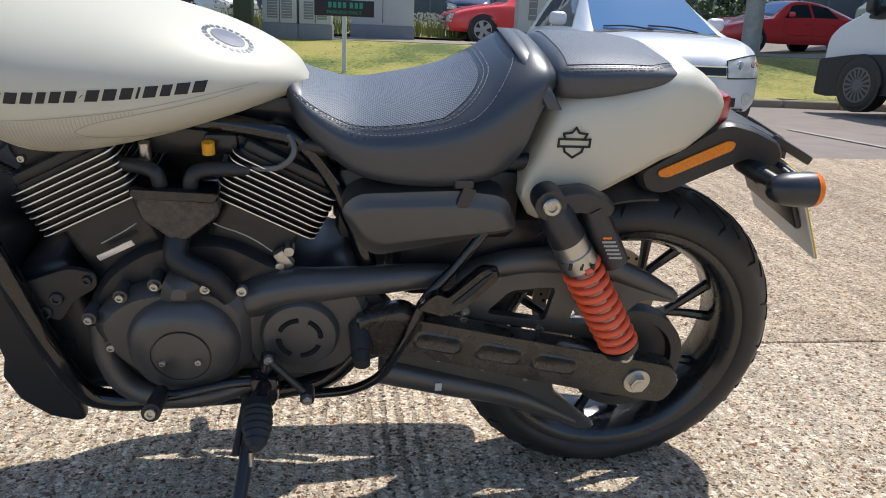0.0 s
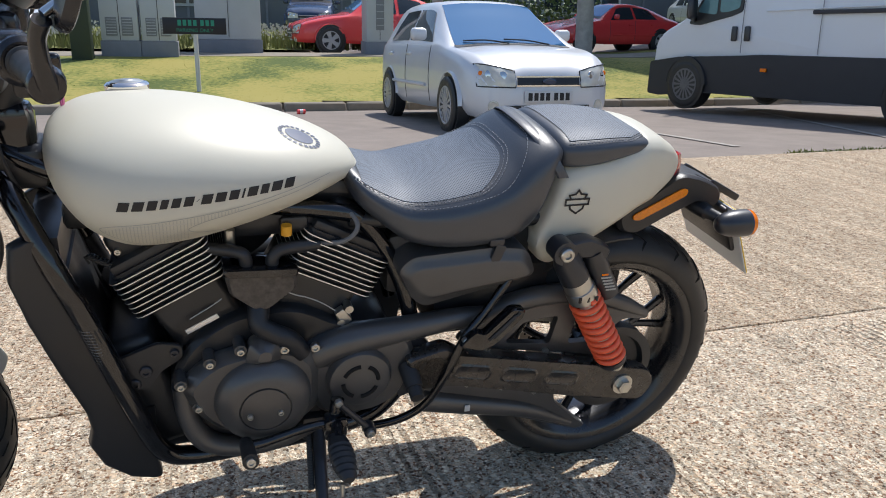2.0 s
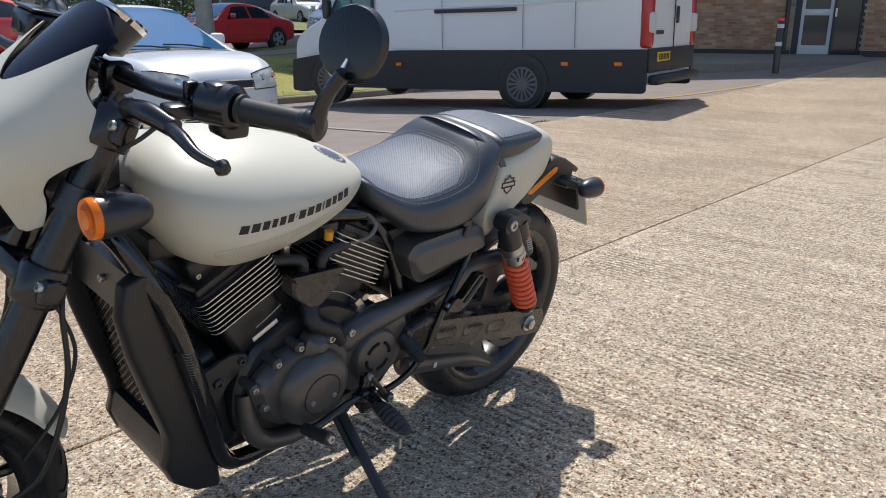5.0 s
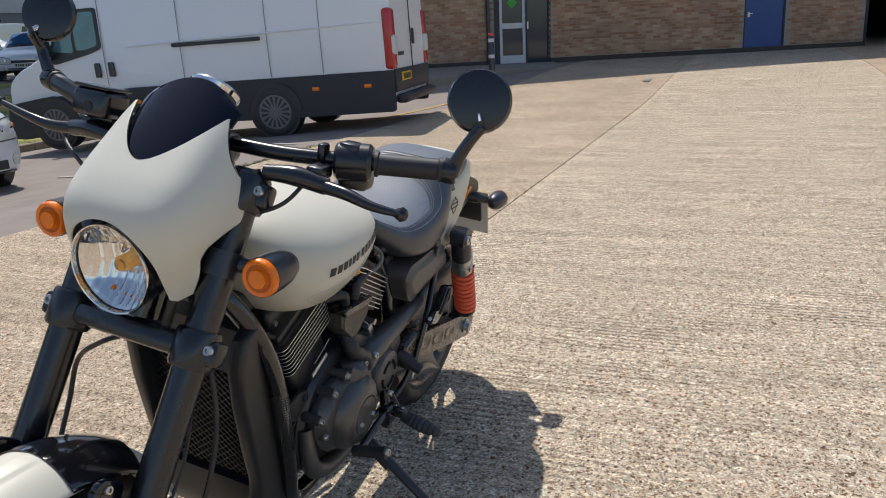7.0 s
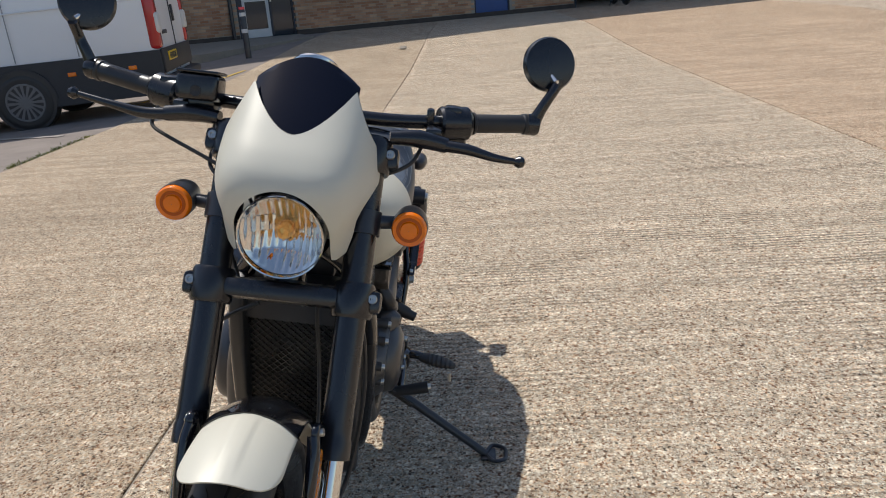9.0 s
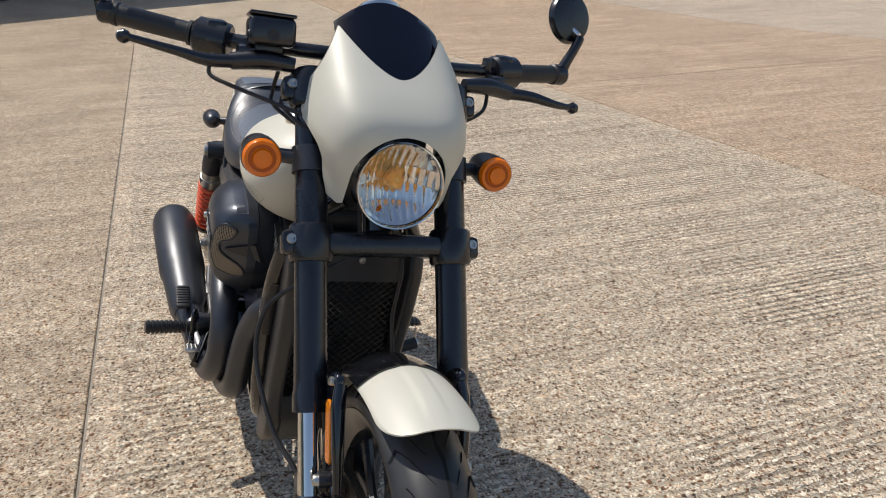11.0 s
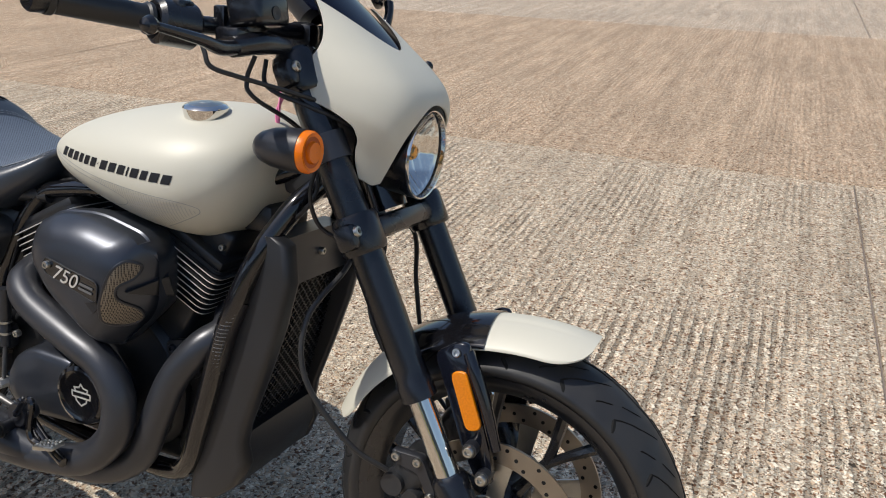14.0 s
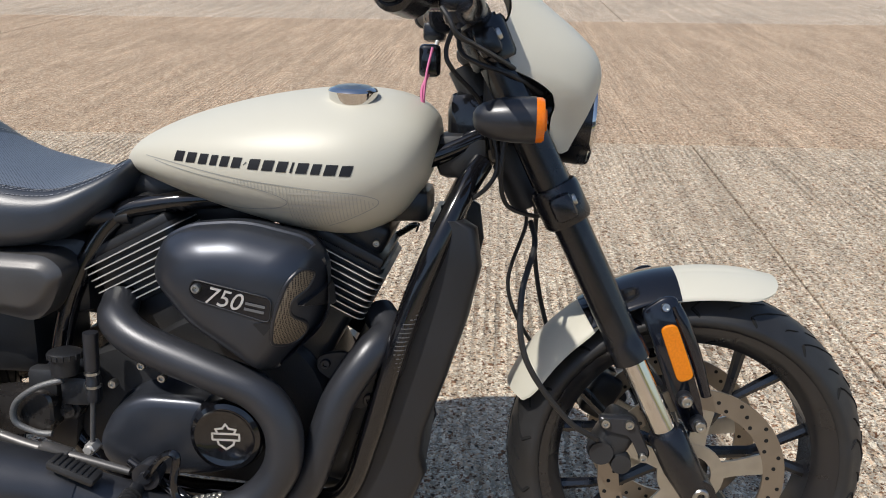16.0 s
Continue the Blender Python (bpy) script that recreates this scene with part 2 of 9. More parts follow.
def concrete(name, tone, ridge):
    """Weathered exposed-aggregate concrete, with broken tamped ridges across the slab."""
    m = bpy.data.materials.new(name)
    m.use_nodes = True
    t = m.node_tree
    N, L = t.nodes.new, t.links.new
    b = t.nodes["Principled BSDF"]
    b.inputs["Roughness"].default_value = 0.9
    b.inputs["Specular IOR Level"].default_value = 0.2

    def maths(op, x, y, z=None):
        n = N("ShaderNodeMath")
        n.operation = op
        for i, q in enumerate((x, y, z)):
            if q is None:
                continue
            if isinstance(q, (int, float)):
                n.inputs[i].default_value = q
            else:
                L(q, n.inputs[i])
        return n.outputs[0]

    def span(x, a0, a1, b0, b1):
        n = N("ShaderNodeMapRange")
        L(x, n.inputs[0])
        for i, q in enumerate((a0, a1, b0, b1)):
            n.inputs[i + 1].default_value = q
        return n.outputs[0]

    def noise(vec, scale, detail, rough=0.5):
        n = N("ShaderNodeTexNoise")
        n.inputs["Scale"].default_value, n.inputs["Detail"].default_value, n.inputs["Roughness"].default_value = scale, detail, rough
        L(vec, n.inputs["Vector"])
        return n.outputs["Fac"]

    co = N("ShaderNodeTexCoord")
    rot = N("ShaderNodeMapping")
    rot.inputs["Rotation"].default_value = (0, 0, radians(-9.0))
    L(co.outputs["Object"], rot.inputs["Vector"])
    flat_ = N("ShaderNodeMapping")
    flat_.inputs["Scale"].default_value = (1.0, 0.22, 1.0)
    L(rot.outputs[0], flat_.inputs["Vector"])
    big = noise(rot.outputs[0], 0.9, 6)
    mid = noise(rot.outputs[0], 26, 6, 0.75)
    streak = noise(flat_.outputs[0], 7.0, 4, 0.6)
    long_ = N("ShaderNodeMapping")
    long_.inputs["Scale"].default_value = (1.0, 0.07, 1.0)
    L(rot.outputs[0], long_.inputs["Vector"])
    lines = noise(long_.outputs[0], 10.0, 5, 0.7)

    def stones(scale):
        v = N("ShaderNodeTexVoronoi")
        v.inputs["Scale"].default_value = scale
        L(rot.outputs[0], v.inputs["Vector"])
        c = N("ShaderNodeSeparateColor")
        L(v.outputs["Color"], c.inputs[0])
        return v.outputs["Distance"], c.outputs[0], c.outputs[1]

    d1, r1, g1 = stones(140)
    d2, r2, g2 = stones(310)
    ramp = N("ShaderNodeValToRGB")
    e = ramp.color_ramp.elements
    stops = [(0.0, 0.17), (0.12, 0.36), (0.24, 0.72), (0.40, 1.0), (0.60, 1.12), (0.82, 1.38), (1.0, 1.85)]
    tints = [(1, 0.95, 0.9), (1.35, 0.70, 0.42), (1.05, 0.93, 0.84), (1, 0.98, 0.95), (1.16, 0.92, 0.74), (1, 0.99, 0.97), (1, 1, 1)]
    for k, ((p, f), c) in enumerate(zip(stops, tints)):
        el = e[k] if k < 2 else e.new(p)
        el.position = p
        el.color = (*[min(0.95, tone[i] * f * c[i]) for i in range(3)], 1)
    pick = N("ShaderNodeMix")
    pick.data_type = "FLOAT"
    L(span(g1, 0.45, 0.55, 0, 1), pick.inputs[0])
    L(r1, pick.inputs[2])
    L(r2, pick.inputs[3])
    L(pick.outputs[0], ramp.inputs[0])
    # ridges: bands across x whose edges are crumbled by the stones
    wave = N("ShaderNodeTexWave")
    wave.wave_type, wave.bands_direction, wave.wave_profile = "BANDS", "X", "SIN"
    wave.inputs["Scale"].default_value, wave.inputs["Distortion"].default_value = 9.4, 1.3
    wave.inputs["Detail"].default_value, wave.inputs["Detail Scale"].default_value, wave.inputs["Detail Roughness"].default_value = 3, 0.7, 0.65
    L(rot.outputs[0], wave.inputs["Vector"])
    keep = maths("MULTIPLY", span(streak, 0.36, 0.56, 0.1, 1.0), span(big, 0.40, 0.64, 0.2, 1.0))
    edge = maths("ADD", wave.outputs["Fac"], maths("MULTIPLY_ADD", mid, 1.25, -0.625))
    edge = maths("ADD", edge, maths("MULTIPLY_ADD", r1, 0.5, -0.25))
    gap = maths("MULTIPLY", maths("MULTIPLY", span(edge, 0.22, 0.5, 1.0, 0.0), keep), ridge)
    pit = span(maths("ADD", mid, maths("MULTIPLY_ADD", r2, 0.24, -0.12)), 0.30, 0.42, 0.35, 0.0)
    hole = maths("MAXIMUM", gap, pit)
    # colour: worn patches; shade and dirt painted dark in pits and ridge gaps
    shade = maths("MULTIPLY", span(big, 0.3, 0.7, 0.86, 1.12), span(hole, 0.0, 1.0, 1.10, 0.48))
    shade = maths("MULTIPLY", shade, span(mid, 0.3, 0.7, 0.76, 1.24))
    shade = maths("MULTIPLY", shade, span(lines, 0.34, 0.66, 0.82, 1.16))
    vec = N("ShaderNodeVectorMath")
    vec.operation = "SCALE"
    L(ramp.outputs[0], vec.inputs[0])
    L(shade, vec.inputs["Scale"])
    L(vec.outputs[0], b.inputs["Base Color"])
    high = maths("SUBTRACT", maths("MULTIPLY", d1, -0.35), maths("MULTIPLY", hole, 1.0))
    high = maths("ADD", high, maths("MULTIPLY", mid, 0.6))
    bump = N("ShaderNodeBump")
    bump.inputs["Strength"].default_value, bump.inputs["Distance"].default_value = 1.0, 0.0058
    L(high, bump.inputs["Height"])
    L(bump.outputs[0], b.inputs["Normal"])
    return m


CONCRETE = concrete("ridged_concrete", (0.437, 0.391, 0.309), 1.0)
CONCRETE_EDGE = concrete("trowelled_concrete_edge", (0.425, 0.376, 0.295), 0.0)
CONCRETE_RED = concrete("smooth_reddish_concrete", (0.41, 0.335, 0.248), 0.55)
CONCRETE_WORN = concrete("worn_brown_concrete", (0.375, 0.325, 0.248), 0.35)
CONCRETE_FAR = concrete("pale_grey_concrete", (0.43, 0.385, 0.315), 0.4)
ASPHALT = material("old_asphalt", (0.24, 0.20, 0.17), 0.9, 0, 0, 0.3, 3, 0.8, 160)
JOINT = material("joint_sealant", (0.315, 0.275, 0.22), 0.95, 0, 0, 0.3, 20)
GRASS = material("dry_lawn", (0.27, 0.24, 0.062), 0.95, 0, 0, 0.5, 1.1, 0.6, 60)
gm = GRASS.node_tree
g_pos, g_patch, g_fine = gm.nodes.new("ShaderNodeTexCoord"), gm.nodes.new("ShaderNodeTexNoise"), gm.nodes.new("ShaderNodeTexNoise")
for g_noise, g_scale in ((g_patch, 0.55), (g_fine, 14.0)):
    g_noise.inputs["Scale"].default_value, g_noise.inputs["Detail"].default_value = g_scale, 8
    gm.links.new(g_pos.outputs["Object"], g_noise.inputs["Vector"])
g_add = gm.nodes.new("ShaderNodeMath")
g_add.operation = "MULTIPLY_ADD"
gm.links.new(g_fine.outputs["Fac"], g_add.inputs[0])
gm.links.new(g_patch.outputs["Fac"], g_add.inputs[2])
g_add.inputs[1].default_value = 0.55
g_ramp = gm.nodes.new("ShaderNodeValToRGB")
for g_at, g_col in ((0.62, (0.085, 0.115, 0.022, 1)), (0.86, (0.34, 0.29, 0.075, 1))):
    g_el = g_ramp.color_ramp.elements[0 if g_at < 0.7 else 1]
    g_el.position, g_el.color = g_at, g_col
g_ramp.color_ramp.elements.new(0.74).color = (0.22, 0.225, 0.045, 1)
gm.links.new(g_add.outputs[0], g_ramp.inputs[0])
gm.links.new(g_ramp.outputs[0], gm.nodes["Principled BSDF"].inputs["Base Color"])
KERB = material("concrete_kerb", (0.27, 0.235, 0.185), 0.9, 0, 0, 0.2, 8, 0.5, 120)
PAINT_LINE = material("worn_road_paint", (0.36, 0.32, 0.28), 0.9, 0, 0, 0.3, 12)
YELLOW_LINE = material("worn_yellow_paint", (0.5, 0.33, 0.06), 0.9, 0, 0, 0.3, 12)

grow = sorted(set([-400, -150, -60, -30, -20] + list(np.arange(-14, 30, 1.0)) + [36, 45, 60, 120, 400]))
gy = sorted(set([-400, -150, -60, -30, -20] + list(np.arange(-12, 26, 0.5)) + [30, 40, 60, 120, 400]))
ground = tagged(sheet("ground", grow, gy, ASPHALT, -0.012), "worn grey asphalt of a car park", "ground", kind="structure")

# concrete slabs between sealed joints; u runs along the long joints
TH = radians(9.0)
UX, VX = Vector((math.cos(TH), math.sin(TH), 0)), Vector((-math.sin(TH), math.cos(TH), 0))
JOINTS_V = [-30.0, -18.0, -6.85, -1.59, 2.01, 5.05]
JOINTS_U = [[-30, 40], [-30, -13, -2.0, 9, 40], [-30, -9, 4.55, 16, 40], [-30, -12.0, -1.63, 9.5, 22, 40], [-30, -9.5, 2.6 + 12, 40]]


def slab(u0, u1, v0, v1, mat, parent):
    """One concrete slab with chamfered edges, thicker than the joint is deep."""
    bm = B()
    g, c = (0.0045 if mat in (CONCRETE, CONCRETE_WORN) else 0.008), 0.003
    us = [u0 + g, u0 + g + c] + [u for u in np.arange(-30, 41, 1.5) if u0 + 0.3 < u < u1 - 0.3] + [u1 - g - c, u1 - g]
    rows = []
    for i, u in enumerate(us):
        d = c if i in (0, len(us) - 1) else 0.0
        row = []
        for v, z in ((v0 + g, -0.05), (v0 + g, -c), (v0 + g + c, -d), (v0 + 0.09, -d), (v1 - 0.09, -d), (v1 - g - c, -d), (v1 - g, -c), (v1 - g, -0.05)):
            p = UX * u + VX * v
            row.append((p.x, p.y, 0.22 * ease((p.x - 9) / 9) + z))
        rows.append(row)
    loft(bm, rows)
    ob = part("slab", bm, mat, parent, angle=20)
    ob.data.materials.append(CONCRETE_EDGE if mat == CONCRETE else mat)
    for f in ob.data.polygons:
        v = f.center.dot(VX)
        if v < v0 + 0.09 or v > v1 - 0.09:
            f.material_index = 1
    return ob


yard = tagged(thing("yard_pavement", "", ""), "pale ridged concrete yard slabs with worn aggregate", "pavement", kind="structure")
for k in range(len(JOINTS_V) - 1):
    us = JOINTS_U[k]
    for a, b in zip(us, us[1:]):
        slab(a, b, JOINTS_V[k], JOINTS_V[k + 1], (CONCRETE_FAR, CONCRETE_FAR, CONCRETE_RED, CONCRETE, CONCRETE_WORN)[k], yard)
bm = B()
for v in JOINTS_V[1:]:
    loft(bm, [[UX * u + VX * (v + dv) + Vector((0, 0, z)) for dv, z in ((-0.02, -0.03), (-0.016, -0.007), (0.016, -0.007), (0.02, -0.03))] for u in (-30, 8)])
part("joint_sealant", bm, JOINT, yard)

# grass bank behind a kerb
gx = list(np.arange(-30, 20, 0.5))
bank = tagged(sheet("grass_bank", gx, list(np.arange(4, 26, 0.25)), GRASS, 0.09, lambda x, y: y > kerb_y(x) + 0.25 and y < 17.0 + 0.25 * x + 2.6 * ease((x - 5) / 3) and x < 14), "dry yellow-green mown grass bank", "grass", kind="structure")
bm = B()
for x in np.arange(-30, 9, 0.92):
    y = kerb_y(x)
    block(bm, (x + 0.45, y + 0.08, rise(x, y - 0.2) + 0.02), (0.9, 0.14, 0.16), 0.02, Matrix.Rotation(math.atan(0.15), 4, "Z"), 1)
tagged(part("kerb", bm, KERB), "weathered concrete kerb stones", "kerb", kind="structure")
for a, b, mat in (((3.3, 7.9), (3.5, 6.2), PAINT_LINE), ((6.6, 10.9), (5.45, 6.5), PAINT_LINE), ((8.2, 7.2), (11.5, 7.1), YELLOW_LINE)):
    bm = B()
    n = 12
    d = (Vector((*b, 0)) - Vector((*a, 0)))
    s = Vector((-d.y, d.x, 0)).normalized() * 0.04
    rows = []
    for k in range(n + 1):
        p = Vector((*a, 0)) + d * k / n
        rows.append([(q.x, q.y, rise(q.x, q.y) - 0.006 + h) for q, h in ((p + s, 0), (p - s, 0), (p - s, 0.003), (p + s, 0.003))])
    loft(bm, rows)
    tagged(part("road_marking", bm, mat), "faded painted bay line on asphalt", "road marking", kind="structure")


# ---- motorcycle ----
HEAD, TIP = radians(9.2), radians(10.6)
fwd = Vector((-math.cos(HEAD), -math.sin(HEAD), 0))
flat = Vector((math.sin(HEAD), -math.cos(HEAD), 0))
left = flat * math.cos(TIP) - Vector((0, 0, 1)) * math.sin(TIP)
upw = Vector((0, 0, 1)) * math.cos(TIP) + flat * math.sin(TIP)
BIKE = Matrix(((fwd.x, left.x, upw.x, 0.346), (fwd.y, left.y, upw.y, 1.584), (fwd.z, left.z, upw.z, 0.0), (0, 0, 0, 1)))
bike = thing("motorcycle", "pearl white and black street motorcycle leaning on its side stand", "motorcycle", BIKE)
REAR, FRONT = Vector((0, 0, 0.302)), Vector((1.505, 0, 0.292))


def bolt(p, axis, r, parent, mat=None, name="bolt", head=0.006):
    """A socket-head bolt: a short chamfered cylinder with a recess."""
    bm = B()
    lathe(bm, [(-0.004, r), (head * 0.7, r), (head, r * 0.85), (head, r * 0.5), (head * 0.35, r * 0.45), (head * 0.3, 0.0005)], p, axis, 14)
    return part(name, bm, mat or STEEL, parent)


# wheels
def wheel(name, c, radius, half, rim_r, label, spokes=7, seed=0):
    w = new(name)
    w.parent = bike
    w["label"] = label
    bm = B()
    prof = [(half * a, radius * 1.0 - d) for a, d in ((0, 0), (0.25, 0.0015), (0.5, 0.007), (0.72, 0.017), (0.88, 0.03), (0.97, 0.043), (1.0, 0.057), (0.98, 0.07), (0.9, 0.082))]
    low = (radius - rim_r - 0.040) / 0.052
    prof = [(a, radius - 0.03 - (radius - 0.03 - r) * low if r < radius - 0.03 else r) for a, r in prof]
    prof = prof + [(half * 0.84, rim_r + 0.006), (half * 0.80, rim_r - 0.002)]
    ring = [(-a, r) for a, r in reversed(prof[1:])] + prof
    lathe(bm, ring, c, (0, 1, 0), 96, True)
    part("tyre", bm, RUBBER, w, "black road tyre with angled tread grooves")
    # tread grooves
    bm = B()
    n = 18
    pitch = 360 / n
    cuts = (((0, 0.24), (5, 0.50), (7, 0.56), (12.5, 0.78)), ((12.5, 0.78), (10, 0.93)), ((8, 0.26), (13, 0.46)), ((16, 0.60), (20, 0.74)))
    for s in (1, -1):
        for k in range(n):
            for cut in cuts + ((((0, 0.05), (pitch * 0.8, 0.13), (pitch, 0.05)),) if s > 0 else ()):
                rows = []
                for t in np.linspace(0, len(cut) - 1, 4 * len(cut) - 3):
                    yy = interp(t, range(len(cut)), [c_[1] for c_ in cut])
                    a = radians(pitch * (k + (0.5 if s > 0 else 0)) + interp(t, range(len(cut)), [c_[0] for c_ in cut]))
                    r = interp(yy, [0, 0.25, 0.5, 0.72, 0.88, 1], [radius, radius - 0.0015, radius - 0.007, radius - 0.017, radius - 0.03, radius - 0.03 - 0.027 * low])
                    nrm = Vector((math.cos(a), 0, math.sin(a)))
                    tng = Vector((-math.sin(a), s * 0.7, math.cos(a))).normalized()
                    p = Vector(c) + nrm * (r + 0.0010) + Vector((0, s * yy * half, 0))
                    rows.append([p + tng * e + nrm * h for e, h in ((-0.0037, 0), (0.0037, 0), (0.0037, -0.004), (-0.0037, -0.004))])
                loft(bm, rows)
    tagged(part("tread_groove", bm, GROOVE, w), kind="stuff")
    # rim
    bm = B()
    h = half * 0.86
    lathe(bm, [(-h, rim_r), (-h - 0.003, rim_r + 0.009), (-h + 0.006, rim_r + 0.009), (-h * 0.6, rim_r - 0.014), (h * 0.6, rim_r - 0.014), (h - 0.006, rim_r + 0.009), (h + 0.003, rim_r + 0.009), (h, rim_r), (h - 0.004, rim_r - 0.008), (h * 0.55, rim_r - 0.026), (-h * 0.55, rim_r - 0.026), (-h + 0.004, rim_r - 0.008)], c, (0, 1, 0), 72, True)
    part("rim", bm, WHEEL_BLACK, w, "satin black cast alloy rim")
    bm = B()
    lathe(bm, [(-0.055, 0.012), (-0.055, 0.034), (-0.03, 0.04), (0.03, 0.04), (0.055, 0.034), (0.055, 0.012)], c, (0, 1, 0), 32, True)
    part("hub", bm, WHEEL_BLACK, w)
    for k in range(spokes):
        a = radians(360 / spokes * k + seed)
        bm = B()
        def P(r, da):
            return Vector(c) + Vector((math.cos(a + radians(da)) * r, 0, math.sin(a + radians(da)) * r))
        tube(bm, [P(0.035, 0), P(0.07, 0), P(0.12, 0)], [0.014, 0.011, 0.010], 8)
        tube(bm, [P(0.115, 0), P(0.15, 5), P(rim_r - 0.018, 11)], [0.009, 0.0085, 0.011], 8)
        tube(bm, [P(0.115, 0), P(0.15, -5), P(rim_r - 0.018, -11)], [0.009, 0.0085, 0.011], 8)
        part("spoke", bm, WHEEL_BLACK, w)
    return w


rear_wheel = wheel("rear_wheel", REAR, 0.312, 0.080, 0.232, "black cast rear wheel with wide tyre", 7, 10)
front_wheel = wheel("front_wheel", FRONT, 0.298, 0.060, 0.236, "black cast front wheel with twin drilled discs", 7, 4)


def brake_disc(c, y, r, parent):
    bm = B()
    lathe(bm, [(y - 0.0025, r), (y - 0.0025, r * 0.77), (y + 0.0025, r * 0.77), (y + 0.0025, r)], c, (0, 1, 0), 72, True)
    d = part("brake_disc", bm, DISC, parent, "drilled bronze-grey steel brake disc")
    bm = B()
    for k in range(48):
        a = radians(7.5 * k)
        rr = r * (0.82 + 0.125 * (k % 3) / 2)
        p = Vector(c) + Vector((math.cos(a) * rr, y, math.sin(a) * rr))
        rod(bm, p - Vector((0, 0.003, 0)), p + Vector((0, 0.003, 0)), 0.0034, seg=8)
    tagged(part("drill_hole", bm, GROOVE, d), kind="stuff")
    bm = B()
    for k in range(5):
        a = radians(72 * k + 12)
        pts = []
        for t, w in ((0.28, 0.42), (0.5, 0.30), (0.79, 0.34)):
            pts.append((t, w))
        ringp = [(r * t * math.cos(a + w * 0.5 / (t + 0.3)), r * t * math.sin(a + w * 0.5 / (t + 0.3))) for t, w in pts] + [(r * t * math.cos(a - w * 0.5 / (t + 0.3)), r * t * math.sin(a - w * 0.5 / (t + 0.3))) for t, w in reversed(pts)]
        plate(bm, [(c[0] + p[0], c[2] + p[1]) for p in ringp], y - 0.0022, y + 0.0022, 0.006, 0.001)
    lathe(bm, [(y - 0.003, r * 0.22), (y - 0.003, r * 0.36), (y + 0.003, r * 0.36), (y + 0.003, r * 0.22)], c, (0, 1, 0), 40, True)
    part("disc_carrier", bm, STEEL, d, "bare metal disc carrier")
    return d


for s in (1, -1):
    brake_disc(FRONT, s * 0.075, 0.15, front_wheel)
brake_disc(REAR, -0.095, 0.13, rear_wheel)
bm = B()
lathe(bm, [(0.085, 0.03), (0.085, 0.105), (0.115, 0.105), (0.115, 0.085), (0.1, 0.08), (0.1, 0.03)], REAR, (0, 1, 0), 64, True)
part("belt_pulley", bm, BLACK_DULL, rear_wheel)

# fuel tank
def tank_ring(x, hw, zt, zb, n=96):
    zw = zb + 0.46 * (zt - zb)
    out = []
    for k in range(n):
        a = 2 * math.pi * k / n
        c, s = math.cos(a), math.sin(a)
        e = 1.0 if s > 0 else 0.83
        y = hw * math.copysign(abs(c) ** e, c)
        z = zw + (zt - zw if s > 0 else zw - zb) * math.copysign(abs(s) ** (0.88 if s > 0 else 1.0), s)
        out.append((x, y, z))
    return out


TANK = [(0.572, 0.021, 0.782, 0.770), (0.59, 0.057, 0.808, 0.762), (0.63, 0.099, 0.833, 0.749), (0.7, 0.147, 0.861, 0.726), (0.79, 0.179, 0.885, 0.699), (0.88, 0.193, 0.9, 0.678), (0.96, 0.192, 0.904, 0.674), (1.02, 0.17, 0.897, 0.70), (1.058, 0.136, 0.882, 0.746), (1.078, 0.089, 0.863, 0.794), (1.085, 0.03, 0.845, 0.826)]
TANK_FINE = np.array(smooth_rows(TANK, 5))
bm = B()
loft(bm, [tank_ring(*r) for r in smooth_rows(TANK, 5)])
tank = part("fuel_tank", bm, PEARL, bike, "pearl white teardrop fuel tank", 60)


def tank_side(x, z, s, lift=0.0006):
    """The point on the tank's flank at x, z."""
    A = TANK_FINE
    hw, zt, zb = (interp(x, A[:, 0], A[:, k]) for k in (1, 2, 3))
    zw = zb + 0.46 * (zt - zb)
    up_ = z > zw
    h = (zt - zw) if up_ else (zw - zb)
    q = min(0.999, abs(z - zw) / h)
    ss = q ** (1 / (0.88 if up_ else 1.0))
    c = math.sqrt(max(0, 1 - ss * ss))
    return Vector((x, s * (hw * c ** (1.0 if up_ else 0.83) + lift), z))


# front fork
AX = (Vector((1.169, 0, 0.943)) - Vector((1.448, 0, 0.388))).normalized()


def on_fork(z, y=0.0, off=0.0):
    """A point on the fork's line at height z, moved ahead by off."""
    k = (z - 0.388) / AX.z
    p = Vector((1.448, 0, 0.388)) + AX * k
    return Vector((p.x + off * AX.z, y, p.z - off * AX.x))


